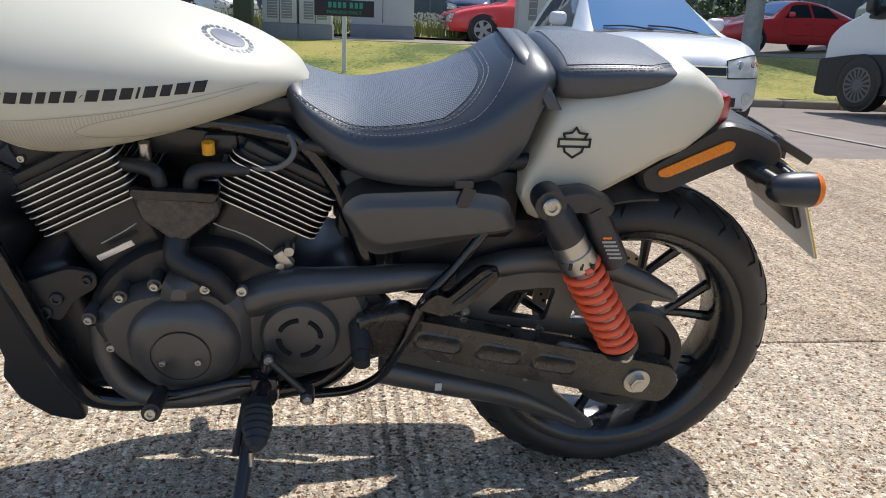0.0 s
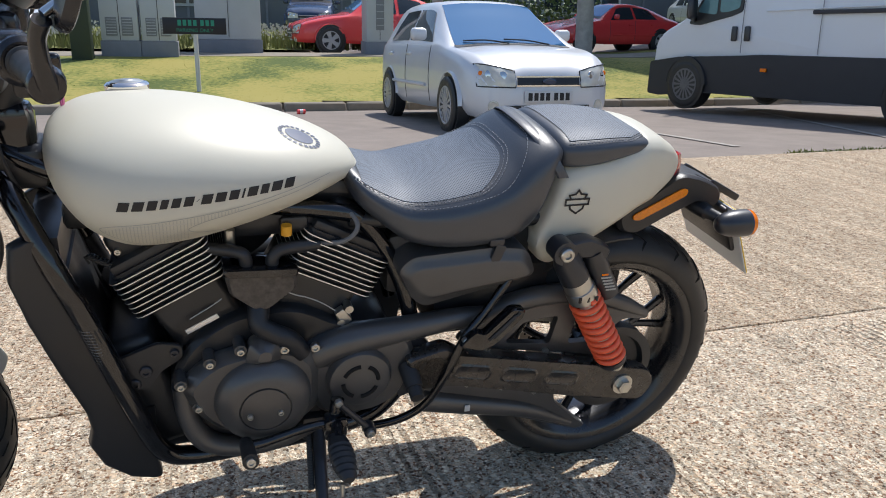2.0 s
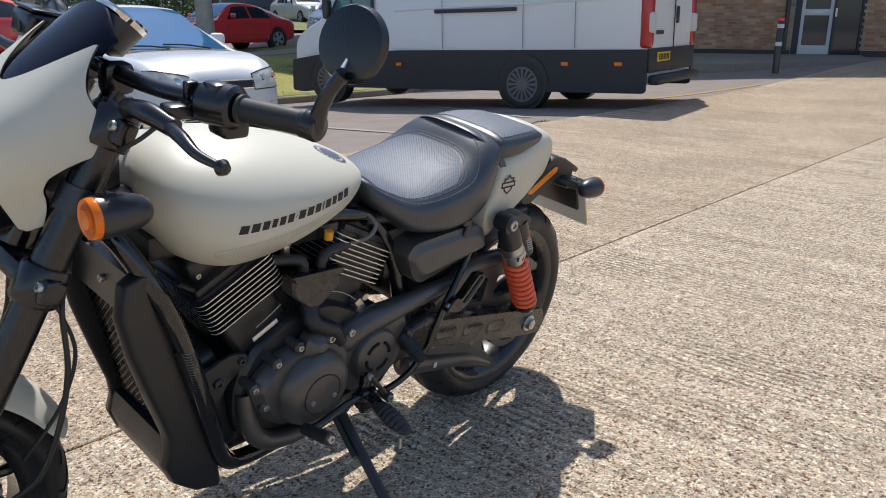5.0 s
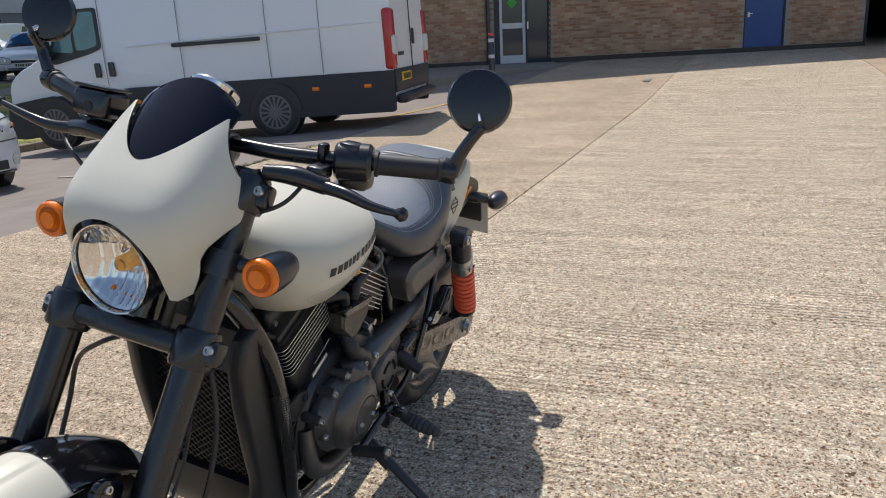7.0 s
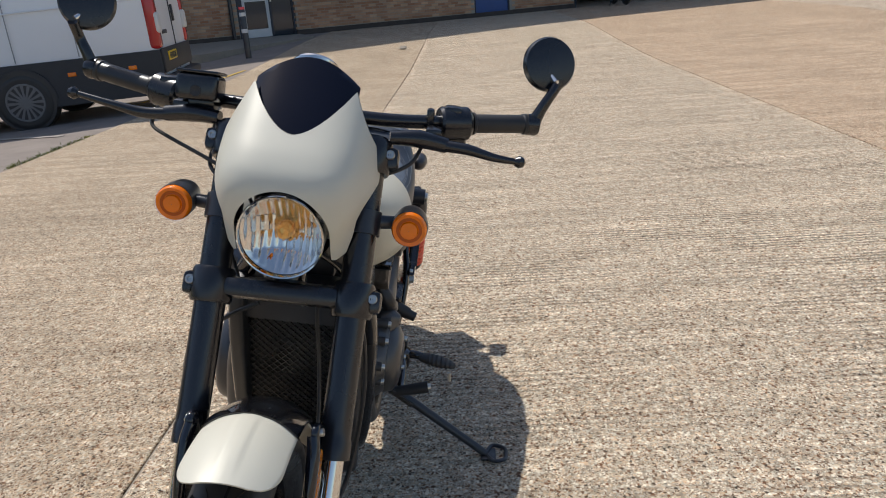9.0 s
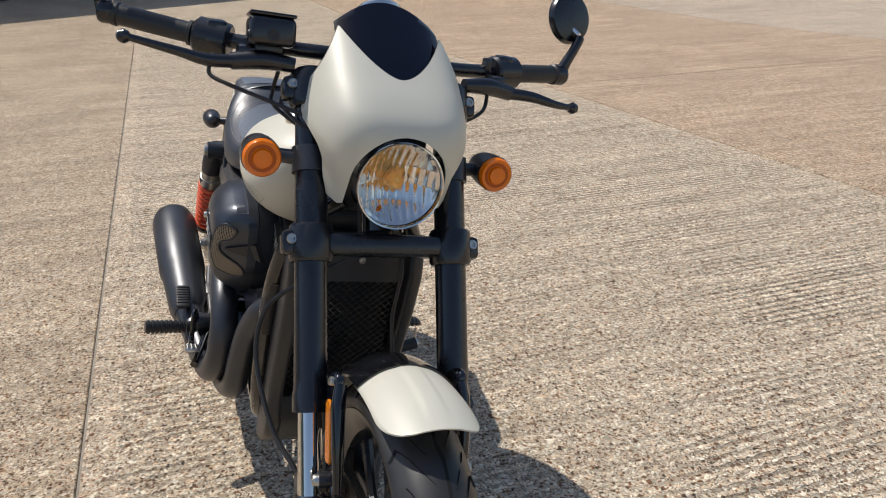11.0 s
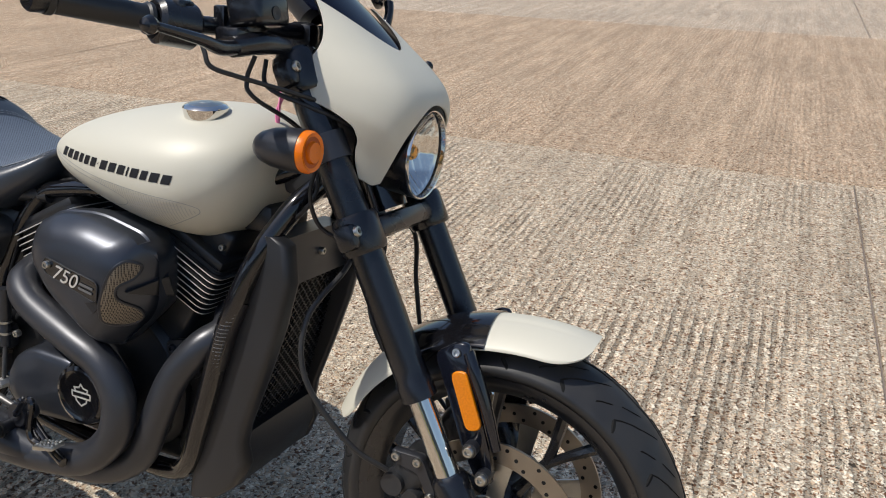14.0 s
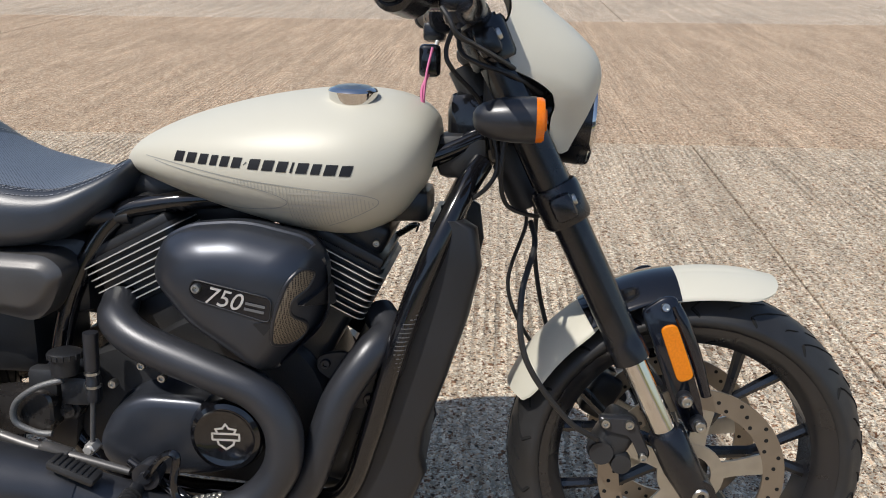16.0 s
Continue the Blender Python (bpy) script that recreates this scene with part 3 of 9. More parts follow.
fork = new("front_fork")
fork.parent = bike
fork["label"] = "black telescopic front fork with chrome inner tubes"
for s in (1, -1):
    y = s * 0.121
    bm = B()
    tube(bm, [on_fork(1.0, y), on_fork(0.55, y), on_fork(0.535, y), on_fork(0.53, y), on_fork(0.505, y)], [0.0265, 0.0265, 0.0265, 0.0285, 0.0285], 28, False)
    part("fork_tube", bm, FORK_BLACK, fork)
    bm = B()
    rod(bm, on_fork(0.53, y), on_fork(0.36, y), 0.0195, seg=24)
    part("chrome_stanchion", bm, CHROME, fork, "chromed inner fork tube")
    bm = B()
    tube(bm, [on_fork(0.392, y), on_fork(0.385, y), on_fork(0.33, y), on_fork(0.27, y, 0.004)], [0.024, 0.029, 0.029, 0.024], 24, False)
    lathe(bm, [(-0.024, 0.004), (-0.024, 0.024), (0.024, 0.024), (0.024, 0.004)], (FRONT.x, y - s * 0.004, FRONT.z), (0, 1, 0), 24, True)
    part("fork_leg", bm, FORK_BLACK, fork)
    bolt((FRONT.x, y + s * 0.02, FRONT.z), (0, s, 0), 0.013, fork, STEEL, "axle_nut", 0.008)
    # pinch clamps
    for z, nm in ((0.742, "lower_clamp"), (0.968, "upper_clamp")):
        bm = B()
        a, b = on_fork(z - 0.027, y), on_fork(z + 0.027, y)
        tube(bm, [a, a + (b - a) * 0.1, a + (b - a) * 0.9, b], [0.033, 0.036, 0.036, 0.033], 24, False)
        p = on_fork(z, y + s * 0.030, 0.0)
        block(bm, p, (0.034, 0.038, 0.04), 0.009, Matrix.Rotation(radians(-26), 4, "Y"))
        part(nm, bm, FORK_BLACK, fork)
        bolt(on_fork(z + 0.004, y + s * 0.034, 0.016), (AX.z, 0, -AX.x), 0.0085, fork, STEEL, "clamp_bolt", 0.006)
bm = B()
block(bm, on_fork(0.742, 0), (0.055, 0.2, 0.036), 0.012, Matrix.Rotation(radians(-26), 4, "Y"))
part("lower_yoke", bm, FORK_BLACK, fork)
bm = B()
block(bm, on_fork(0.968, 0, -0.02), (0.06, 0.2, 0.03), 0.012, Matrix.Rotation(radians(-26), 4, "Y"))
rod(bm, on_fork(0.96, 0, -0.045), on_fork(0.74, 0, -0.045), 0.03)
part("upper_yoke", bm, BLACK_DULL, fork)

# headlamp and screen fairing
lamp = new("headlamp")
lamp.parent = bike
lamp["label"] = "round headlamp with clear lens and faceted chrome reflector"
LC = Vector((1.312, 0.001, 0.857))
LA = Vector((1.0, 0.0, -0.06)).normalized()
bm = B()
lathe(bm, [(-0.13, 0.02), (-0.12, 0.046), (-0.07, 0.066), (0.0, 0.0712), (0.004, 0.0712), (0.004, 0.069), (-0.004, 0.0685)], LC, LA, 56)
part("shell", bm, FORK_BLACK, lamp)
bm = B()
lathe(bm, [(-0.002, 0.0700), (0.005, 0.0718), (0.008, 0.0708), (0.007, 0.0688), (0.0, 0.0685)], LC, LA, 56, True)
part("bezel", bm, CHROME, lamp, "thin chrome rim")
bm = B()
n = 180
u, v = ring_frame(LA)
rows = []
for r in np.linspace(0.013, 0.0685, 30):
    row = []
    for k in range(n):
        q = 2 * math.pi * k / n
        across, tall = r * math.cos(q), r * math.sin(q)
        flute = 0.0019 * abs(math.sin(math.pi * across / 0.0118)) + 0.0016 * abs(math.sin(math.pi * tall / 0.0290 + 0.6))
        row.append(LC + LA * (-0.050 + 9.6 * r * r + flute * ease((r - 0.016) / 0.008) * ease((0.0685 - r) / 0.006)) + u * across + v * tall)
    rows.append(row)
loft(bm, rows, True, False)
part("reflector", bm, MIRROR_BOWL, lamp, "fluted chrome reflector", 25)
bm = B()
lathe(bm, [(-0.05, 0.013), (-0.02, 0.013), (-0.014, 0.009), (-0.012, 0.001)], LC, LA, 20)
part("bulb_shield", bm, GOLD, lamp)
for dy, dz in ((0.02, -0.045),):
    bm = B()
    lathe(bm, [(-0.03, 0.003), (-0.020, 0.003), (-0.016, 0.001)], LC + u * dy + v * dz, LA, 12)
    part("amber_bulb", bm, AMBER, lamp)
bm = B()
lathe(bm, [(0.006, 0.0685), (0.013, 0.058), (0.018, 0.037), (0.0215, 0.019), (0.0225, 0.0004)], LC, LA, 48)
lens = part("lens", bm, CLEAR, lamp, "clear glass lens")
lens.visible_shadow = False


NOSE = np.array(smooth_rows([(0.74, 1.262), (0.79, 1.282), (0.84, 1.302), (0.88, 1.319), (0.922, 1.329), (0.955, 1.321), (0.985, 1.295), (1.017, 1.256), (1.05, 1.214), (1.085, 1.169), (1.123, 1.121), (1.16, 1.075)], 12))


def nose_x(z):
    return interp(z, NOSE[:, 0], NOSE[:, 1])


def nose(y, z, k=1.0):
    b = abs(y) / 0.142
    a = abs(y)
    crease_z = 0.872 + 1.15 * (a - 0.09)
    flute = 0.024 * ease((crease_z + 0.012 - z) / 0.046) * ease((a - 0.066) / 0.052)
    return Vector((nose_x(z) - 0.012 * b ** 2 - (0.088 + 0.052 * ease((z - 0.80) / 0.20)) * b ** 5 - flute, y, z))


def nose_top(y):
    a = abs(y)
    return 1.014 + 0.066 * (a / 0.088) ** 1.7 if a < 0.088 else 1.08 - (a - 0.088) / 0.054 * 0.105 - 0.6 * (a - 0.088) * max(0, 0.142 - a) * 8


def nose_bottom(y):
    a = abs(y)
    arch = LC.z + math.sqrt(max(0.0, 0.079 ** 2 - a * a))
    if a < 0.0785:
        return max(arch, 0.80)
    return interp(a, [0.0785, 0.087, 0.101, 0.109, 0.114, 0.122, 0.142], [0.816, 0.812, 0.822, 0.85, 0.88, 0.9, 0.935])


ys = [0.142 * t for t in np.linspace(-1, 1, 161)]
bm = B()
rows_out, rows_in = [], []
for y in ys:
    zt, zb = nose_top(y), nose_bottom(y)
    zt = max(zt, zb + 0.012)
    col = [nose(y, min(max(z, zb), zt)) for z in np.linspace(0.795, 1.085, 73)]
    rows_out.append(col)
    rows_in.append([p + Vector((-0.006, 0, 0)) for p in col])
ringed = [a + list(reversed(b)) for a, b in zip(rows_out, rows_in)]
loft(bm, ringed)
bmesh.ops.remove_doubles(bm, verts=bm.verts, dist=0.00002)
fairing = part("headlamp_fairing", bm, PEARL, bike, "pearl white headlamp fairing", 50)


def nose_normal(y, z, h=0.005):
    dy = (nose(y + h, z).x - nose(y - h, z).x) / (2 * h)
    dz = (nose(y, z + h).x - nose(y, z - h).x) / (2 * h)
    return Vector((1, -dy, -dz)).normalized()


skin_normals = []
for vert in fairing.data.vertices:
    q = nose_normal(vert.co.y, vert.co.z)
    skin_normals.append(q if vert.co.x > nose(vert.co.y, vert.co.z).x - 0.003 else -q)
fairing.data.normals_split_custom_set_from_vertices(skin_normals)
bm = B()
rows = []
for y in np.linspace(-0.09, 0.09, 25):
    zb = nose_top(y) - 0.012
    zt = 1.124 - 5.0 * y * y
    zt = max(zt, zb + 0.004)
    col = [nose(y, zb + (zt - zb) * t) + Vector((-0.007 - 1.8 * y * y, 0, 0)) for t in np.linspace(0, 1, 9)]
    rows.append(col + [p + Vector((-0.004, 0, -0.001)) for p in reversed(col)])
loft(bm, rows)
part("screen", bm, SMOKED, bike, "dark smoked fly screen", 50)

# front mudguard
BRACKET_GLOSS = material("navy_black_gloss", (0.006, 0.007, 0.012), 0.16, 0.0, 0.5, 0.2, 12)
fender = new("front_mudguard")
fender.parent = bike
fender["label"] = "short pearl white front mudguard on black brackets"


def arc_shell(a0, a1, r, hw, drop, mat, name, thick=0.003, taper=0.0, n=18, rise_=0.0, flare=0.0, tip=False):
    bm = B()
    rows = []
    for t in np.linspace(0, 1, n):
        a = radians(a0 + (a1 - a0) * t)
        e = min(1.0, math.sqrt(max(0.0, 1 - (2 * t - 1) ** 8)) + 0.25) if taper else 1.0
        w = hw * (1 - taper * (abs(2 * t - 1) ** 6) * 0.5)
        if tip:
            w = hw * (0.52 + 0.48 * (1 - max(0.0, 1 - t / 0.36) ** 2.4) ** 0.5)
        nrm = Vector((math.cos(a), 0, math.sin(a)))
        col = []
        for q in np.linspace(-1, 1, 41):
            rr = r + flare * (1 - t) ** 2 - drop * abs(q * w / hw) ** 2.4 + rise_ * (1 - abs(q * w / hw)) * 0.5 + (0.0022 * ease((0.26 - abs(q * w / hw)) / 0.1) * ease(t / 0.35) * ease((1 - t) / 0.3) if tip else 0)
            col.append(FRONT + nrm * rr + Vector((0, w * q, 0)))
        inner = [p - nrm * thick for p in reversed(col)]
        rows.append(col + inner)
    loft(bm, rows)
    return part(name, bm, mat, fender, "", 55)


arc_shell(69, 101, 0.327, 0.074, 0.03, PEARL, "front_blade", flare=0.014, rise_=0.006, n=36, tip=True)
arc_shell(121, 158, 0.325, 0.073, 0.036, PEARL, "rear_blade", taper=0.3)
arc_shell(97, 125, 0.330, 0.0755, 0.03, BLACK_GLOSS, "bridge", rise_=0.006)
for s in (1, -1):
    bm = B()
    y = s * 0.092
    plate(bm, [(1.435, 0.60), (1.40, 0.575), (1.42, 0.53), (1.455, 0.44), (1.49, 0.375), (1.515, 0.385), (1.505, 0.43), (1.47, 0.53), (1.455, 0.60)], y, y + s * 0.012, 0.012, 0.003)
    part("bracket", bm, BRACKET_GLOSS, fender, "", 60)
    bm = B()
    tube(bm, [(1.452, y + s * 0.004, 0.585), (1.468, y + s * 0.008, 0.555), (1.490, y + s * 0.008, 0.505), (1.512, y + s * 0.006, 0.44)], [0.010, 0.011, 0.010, 0.008], 10)
    part("bracket_rib", bm, BRACKET_GLOSS, fender)
    bolt((1.437, y + s * 0.012, 0.583), (0, s, 0.3), 0.007, fender)
    bm = B()
    plate(bm, rounded([(1.430, 0.552), (1.455, 0.560), (1.490, 0.472), (1.465, 0.462)], 0.012, 5), y + s * 0.012, y + s * 0.018, 0, 0.002)
    part("side_reflector", bm, REFLECTOR, fender, "oblong amber reflector")
    for z, x in ((0.439, 1.476), (0.399, 1.5)):
        bolt((x, y + s * 0.03, z), (0, s, 0), 0.009, fender)
        bm = B()
        rod(bm, (x, y, z), (x, y + s * 0.028, z), 0.012)
        part("boss", bm, BLACK_SATIN, fender)

# seat, pillion and tail
def saddle(name, rows, mat, label, n=72, e1=0.5, e2=0.75):
    bm = B()
    rings = []
    for x, hw, zt, zb in smooth_rows(rows, 5):
        ring = []
        for k in range(n):
            a = 2 * math.pi * k / n
            c, s = math.cos(a), math.sin(a)
            zm = (zt + zb) / 2
            y = hw * math.copysign(abs(c) ** (e1 if s < 0 else e2), c)
            z = zm + (zt - zb) / 2 * math.copysign(abs(s) ** (0.45 if s < 0 else 0.85), s)
            ring.append((x, y, z))
        rings.append(ring)
    loft(bm, rings)
    return part(name, bm, mat, bike, label, 60)


SEAT = [(0.607, 0.055, 0.79, 0.765), (0.59, 0.10, 0.788, 0.73), (0.555, 0.132, 0.772, 0.70), (0.50, 0.158, 0.760, 0.662), (0.43, 0.172, 0.771, 0.648), (0.36, 0.172, 0.790, 0.645), (0.31, 0.168, 0.815, 0.65), (0.275, 0.162, 0.842, 0.665), (0.245, 0.152, 0.856, 0.70), (0.222, 0.138, 0.852, 0.765), (0.205, 0.12, 0.838, 0.80)]
seat = saddle("rider_seat", SEAT, VINYL, "black stitched vinyl rider seat with perforated top")
PILL = [(0.212, 0.10, 0.835, 0.80), (0.195, 0.124, 0.848, 0.785), (0.14, 0.13, 0.853, 0.785), (0.08, 0.124, 0.851, 0.795), (0.02, 0.11, 0.842, 0.805), (-0.03, 0.085, 0.822, 0.80), (-0.05, 0.05, 0.806, 0.797)]
pillion = saddle("pillion_seat", PILL, VINYL, "black stitched vinyl pillion pad", e2=0.6)

TAIL_X = [0.24, 0.225, 0.21, 0.195, 0.15, 0.10, 0.05, 0.01, -0.03, -0.07, -0.095, -0.105]
TAIL_TOP = [0.66, 0.70, 0.745, 0.782, 0.797, 0.803, 0.818, 0.834, 0.828, 0.808, 0.785, 0.768]
TAIL_LOW = [0.628, 0.60, 0.592, 0.590, 0.622, 0.641, 0.668, 0.690, 0.703, 0.728, 0.742, 0.75]
TAIL_HW = [0.138, 0.139, 0.14, 0.14, 0.139, 0.136, 0.130, 0.122, 0.110, 0.092, 0.072, 0.052]
bm = B()
rings = []
for x in np.linspace(0.24, -0.105, 44):
    xs = TAIL_X[::-1]
    zt, zl, hw = (interp(x, xs, q[::-1]) for q in (TAIL_TOP, TAIL_LOW, TAIL_HW))
    ring = []
    for f, g in ((0.86, 0.0), (0.95, 0.12), (0.985, 0.3), (1.0, 0.5), (0.99, 0.7), (0.955, 0.86), (0.88, 0.96), (0.7, 1.02), (0.35, 1.06), (0, 1.07)):
        ring.append((x, hw * f, zl + (zt - zl) * g))
    ring = ring + [(a, -b, c) for a, b, c in reversed(ring[:-1])]
    rings.append(ring)
loft(bm, rings)
part("tail_cowl", bm, PEARL, bike, "pearl white tail cowl", 55)

# ---- engine ----
engine = new("engine")
engine.parent = bike
engine["label"] = "black V-twin engine with machined fin edges"
bm = B()
plate(bm, [(0.93, 0.40), (0.90, 0.48), (0.82, 0.54), (0.70, 0.55), (0.62, 0.50), (0.52, 0.48), (0.48, 0.40), (0.50, 0.31), (0.60, 0.27), (0.84, 0.25), (0.92, 0.30)], -0.115, 0.125, 0.04, 0.012)
part("crankcase", bm, BLACK_DULL, engine)
for cx, cz, tilt, nm in ((0.912, 0.622, 27, "front_cylinder"), (0.622, 0.620, -27, "rear_cylinder")):
    R = Matrix.Rotation(radians(tilt), 4, "Y")
    cyl = new(nm)
    cyl.parent = engine
    base = Matrix.Translation((cx, 0, cz)) @ R
    bm = B()
    block(bm, (0, 0, -0.10), (0.135, 0.20, 0.13), 0.015, None, 3)
    block(bm, (0, 0, 0.0), (0.145, 0.205, 0.10), 0.01)
    block(bm, (0.004 * (1 if tilt > 0 else -1), 0, 0.075), (0.12, 0.17, 0.06), 0.015, None, 3)
    block(bm, (0.0, 0, 0.052), (0.15, 0.21, 0.02), 0.006)
    bmesh.ops.transform(bm, matrix=base, verts=bm.verts)
    part("barrel", bm, BLACK_DULL, cyl)
    bm = B()
    o = rounded([(-0.088, -0.12), (0.088, -0.12), (0.088, 0.12), (-0.088, 0.12)], 0.022, 5)
    loft(bm, [[(a * k, b * k, z) for a, b in o] for z, k in ((-0.0013, 0.995), (-0.0011, 1.0), (0.0011, 1.0), (0.0013, 0.995))])
    first = part("cooling_fin", bm, ALLOY, cyl, "thin fin with bright machined edge")
    mesh = first.data
    mesh.materials.append(BLACK_DULL)
    for f in mesh.polygons:
        if abs(f.normal.z) > 0.9:
            f.material_index = 1
    for k in range(8):
        fin = first if k == 0 else new("cooling_fin", mesh)
        fin.parent = cyl
        fin.matrix_basis = base @ Matrix.Translation((0, 0, -0.038 + 0.0108 * k))
    bm = B()
    o2 = [(a * 0.91, b * 0.91) for a, b in o]
    loft(bm, [[(a, b, z) for a, b in o2] for z in (-0.046, 0.046)])
    bmesh.ops.transform(bm, matrix=base, verts=bm.verts)
    part("fin_core", bm, BLACK_DULL, cyl)
    for s in (1, -1):
        for dx in (-0.05, 0.05):
            p = base @ Vector((dx, s * 0.085, 0.075))
            bolt(p, (0, s, 0), 0.006, cyl)
bm = B()
block(bm, (0.962, 0, 0.372), (0.085, 0.19, 0.25), 0.02, Matrix.Rotation(radians(14), 4, "Y"), 3)
block(bm, (0.88, 0, 0.262), (0.16, 0.18, 0.05), 0.015)
part("front_casting", bm, BLACK_DULL, engine)
for pts in (((0.716, 0.1225, 0.579), (0.70, 0.1225, 0.571), (0.681, 0.1225, 0.564), (0.655, 0.1225, 0.55), (0.629, 0.1225, 0.53)), ((0.83, 0.1225, 0.578), (0.85, 0.1225, 0.564), (0.87, 0.1225, 0.552), (0.885, 0.1225, 0.543))):
    bm = B()
    tube(bm, pts, 0.0011, 6)
    part("casting_seam", bm, DECAL_GREY, engine)
bm = B()
block(bm, (0.612, 0.112, 0.512), (0.020, 0.02, 0.034), 0.004, Matrix.Rotation(radians(35), 4, "Y"))
rod(bm, (0.603, 0.10, 0.530), (0.603, 0.125, 0.530), 0.008)
rod(bm, (0.618, 0.10, 0.502), (0.618, 0.124, 0.502), 0.007)
part("hose_clip", bm, STEEL, engine, "bare metal hose clip")
# left side covers
bm = B()
lathe(bm, [(0.12, 0.088), (0.165, 0.088), (0.185, 0.080), (0.197, 0.060), (0.199, 0.047), (0.1965, 0.046), (0.1965, 0.0445), (0.2, 0.0435), (0.203, 0.02), (0.2035, 0.0005)], (0.768, 0, 0.385), (0, 1, 0), 64)
part("alternator_cover", bm, ENGINE_BLACK, engine, "round satin black engine cover")
for x, z in ((0.796, 0.376), (0.742, 0.377)):
    bolt((x, 0.202, z), (0, 1, 0), 0.0055, engine)
bm = B()
plate(bm, [(0.80, 0.46), (0.79, 0.505), (0.765, 0.515), (0.735, 0.505), (0.735, 0.46)], 0.12, 0.185, 0.015, 0.02)
part("cover_boss", bm, ENGINE_BLACK, engine)
bm = B()
plate(bm, [(0.912, 0.418), (0.885, 0.452), (0.845, 0.478), (0.775, 0.49), (0.70, 0.485), (0.66, 0.45), (0.66, 0.34), (0.72, 0.29), (0.83, 0.30), (0.885, 0.35)], 0.11, 0.165, 0.03, 0.02)
part("side_cover", bm, ENGINE_BLACK, engine)
for x, z in ((0.909, 0.430), (0.858, 0.470), (0.805, 0.490), (0.882, 0.378)):
    bm = B()
    rod(bm, (x, 0.12, z), (x, 0.160, z), 0.011)
    part("boss", bm, ENGINE_BLACK, engine)
    bolt((x, 0.161, z), (0, 1, 0), 0.0072, engine)
for x, z in ((0.729, 0.488), (0.674, 0.484)):
    bolt((x, 0.165, z), (0, 1, 0), 0.009, engine)
bm = B()
lathe(bm, [(0.1, 0.064), (0.155, 0.064), (0.165, 0.058), (0.168, 0.05), (0.168, 0.0005)], (0.587, 0, 0.395), (0, 1, 0), 56)
cover = part("sprocket_cover", bm, ENGINE_BLACK, engine, "round vented sprocket cover")
for k in range(4):
    bm = B()
    pts = []
    for a in np.linspace(14, 76, 7):
        q = radians(a + 90 * k + 12)
        pts.append((0.587 + 0.034 * math.cos(q), 0.1683, 0.395 + 0.034 * math.sin(q)))
    tube(bm, pts, 0.0042, 8)
    part("vent_slot", bm, GROOVE, cover)
bm = B()
tube(bm, [(0.70, 0.12, 0.40), (0.66, 0.125, 0.445), (0.60, 0.13, 0.468), (0.50, 0.13, 0.478), (0.40, 0.13, 0.488), (0.335, 0.13, 0.490)], [0.02, 0.034, 0.032, 0.026, 0.022, 0.019], 14)
plate(bm, [(0.70, 0.43), (0.62, 0.50), (0.50, 0.49), (0.47, 0.43), (0.5, 0.33), (0.56, 0.30), (0.66, 0.31)], 0.10, 0.15, 0.03, 0.012)
part("belt_cover", bm, ENGINE_BLACK, engine, "swept satin black drive belt cover")
# thermostat piece and coolant elbow in the V
bm = B()
plate(bm, [(0.825, 0.635), (0.705, 0.628), (0.702, 0.603), (0.752, 0.562), (0.775, 0.562), (0.818, 0.598)], 0.10, 0.15, 0.008, 0.006)
part("vee_cover", bm, material("scuffed_black_casting", (0.085, 0.075, 0.066), 0.45, 0.3, 0, 0.75, 110, 0.4, 260), engine, "worn black triangular cover")
bm = B()
plate(bm, [(0.828, 0.648), (0.70, 0.642), (0.703, 0.628), (0.825, 0.634)], 0.095, 0.155, 0.006, 0.003)
part("vee_cap", bm, BLACK_GLOSS, engine)
bm = B()
tube(bm, [(0.768, 0.13, 0.565), (0.77, 0.15, 0.535), (0.745, 0.155, 0.515), (0.72, 0.155, 0.50), (0.695, 0.15, 0.465)], 0.019, 14)
part("coolant_elbow", bm, GREY_PLASTIC, engine)
for pts in (((0.85, 0.10, 0.668), (0.80, 0.125, 0.668), (0.788, 0.13, 0.655), (0.788, 0.13, 0.63)), ((0.66, 0.11, 0.665), (0.725, 0.125, 0.667), (0.742, 0.13, 0.655), (0.743, 0.13, 0.63))):
    bm = B()
    tube(bm, pts, 0.0115, 12)
    part("plug_boot", bm, PLASTIC, engine)
bm = B()
tube(bm, [(0.66, 0.11, 0.665), (0.615, 0.12, 0.672), (0.592, 0.12, 0.695), (0.60, 0.10, 0.715), (0.63, 0.08, 0.72)], 0.0045, 8)
part("plug_lead", bm, material("grey_lead", (0.16, 0.16, 0.16), 0.6), engine)
bm = B()
rod(bm, (0.81, 0.10, 0.67), (0.81, 0.10, 0.70), 0.009)
part("fuel_union", bm, STEEL, engine)
bm = B()
rod(bm, (0.716, 0.115, 0.690), (0.716, 0.115, 0.708), 0.0095)
part("sensor_plug", bm, material("yellow_plastic", (0.75, 0.36, 0.02), 0.5), engine)
bm = B()
block(bm, (0.735, 0.03, 0.70), (0.15, 0.12, 0.05), 0.012)
block(bm, (0.70, 0.085, 0.70), (0.05, 0.03, 0.03), 0.008)
part("throttle_body", bm, BLACK_DULL, engine)
bm = B()
block(bm, (0.865, 0.124, 0.532), (0.062, 0.003, 0.010), 0.001, Matrix.Rotation(radians(27), 4, "Y"))
part("engine_tag", bm, ALLOY, engine, "bare metal strip with faint marks")
bm = B()
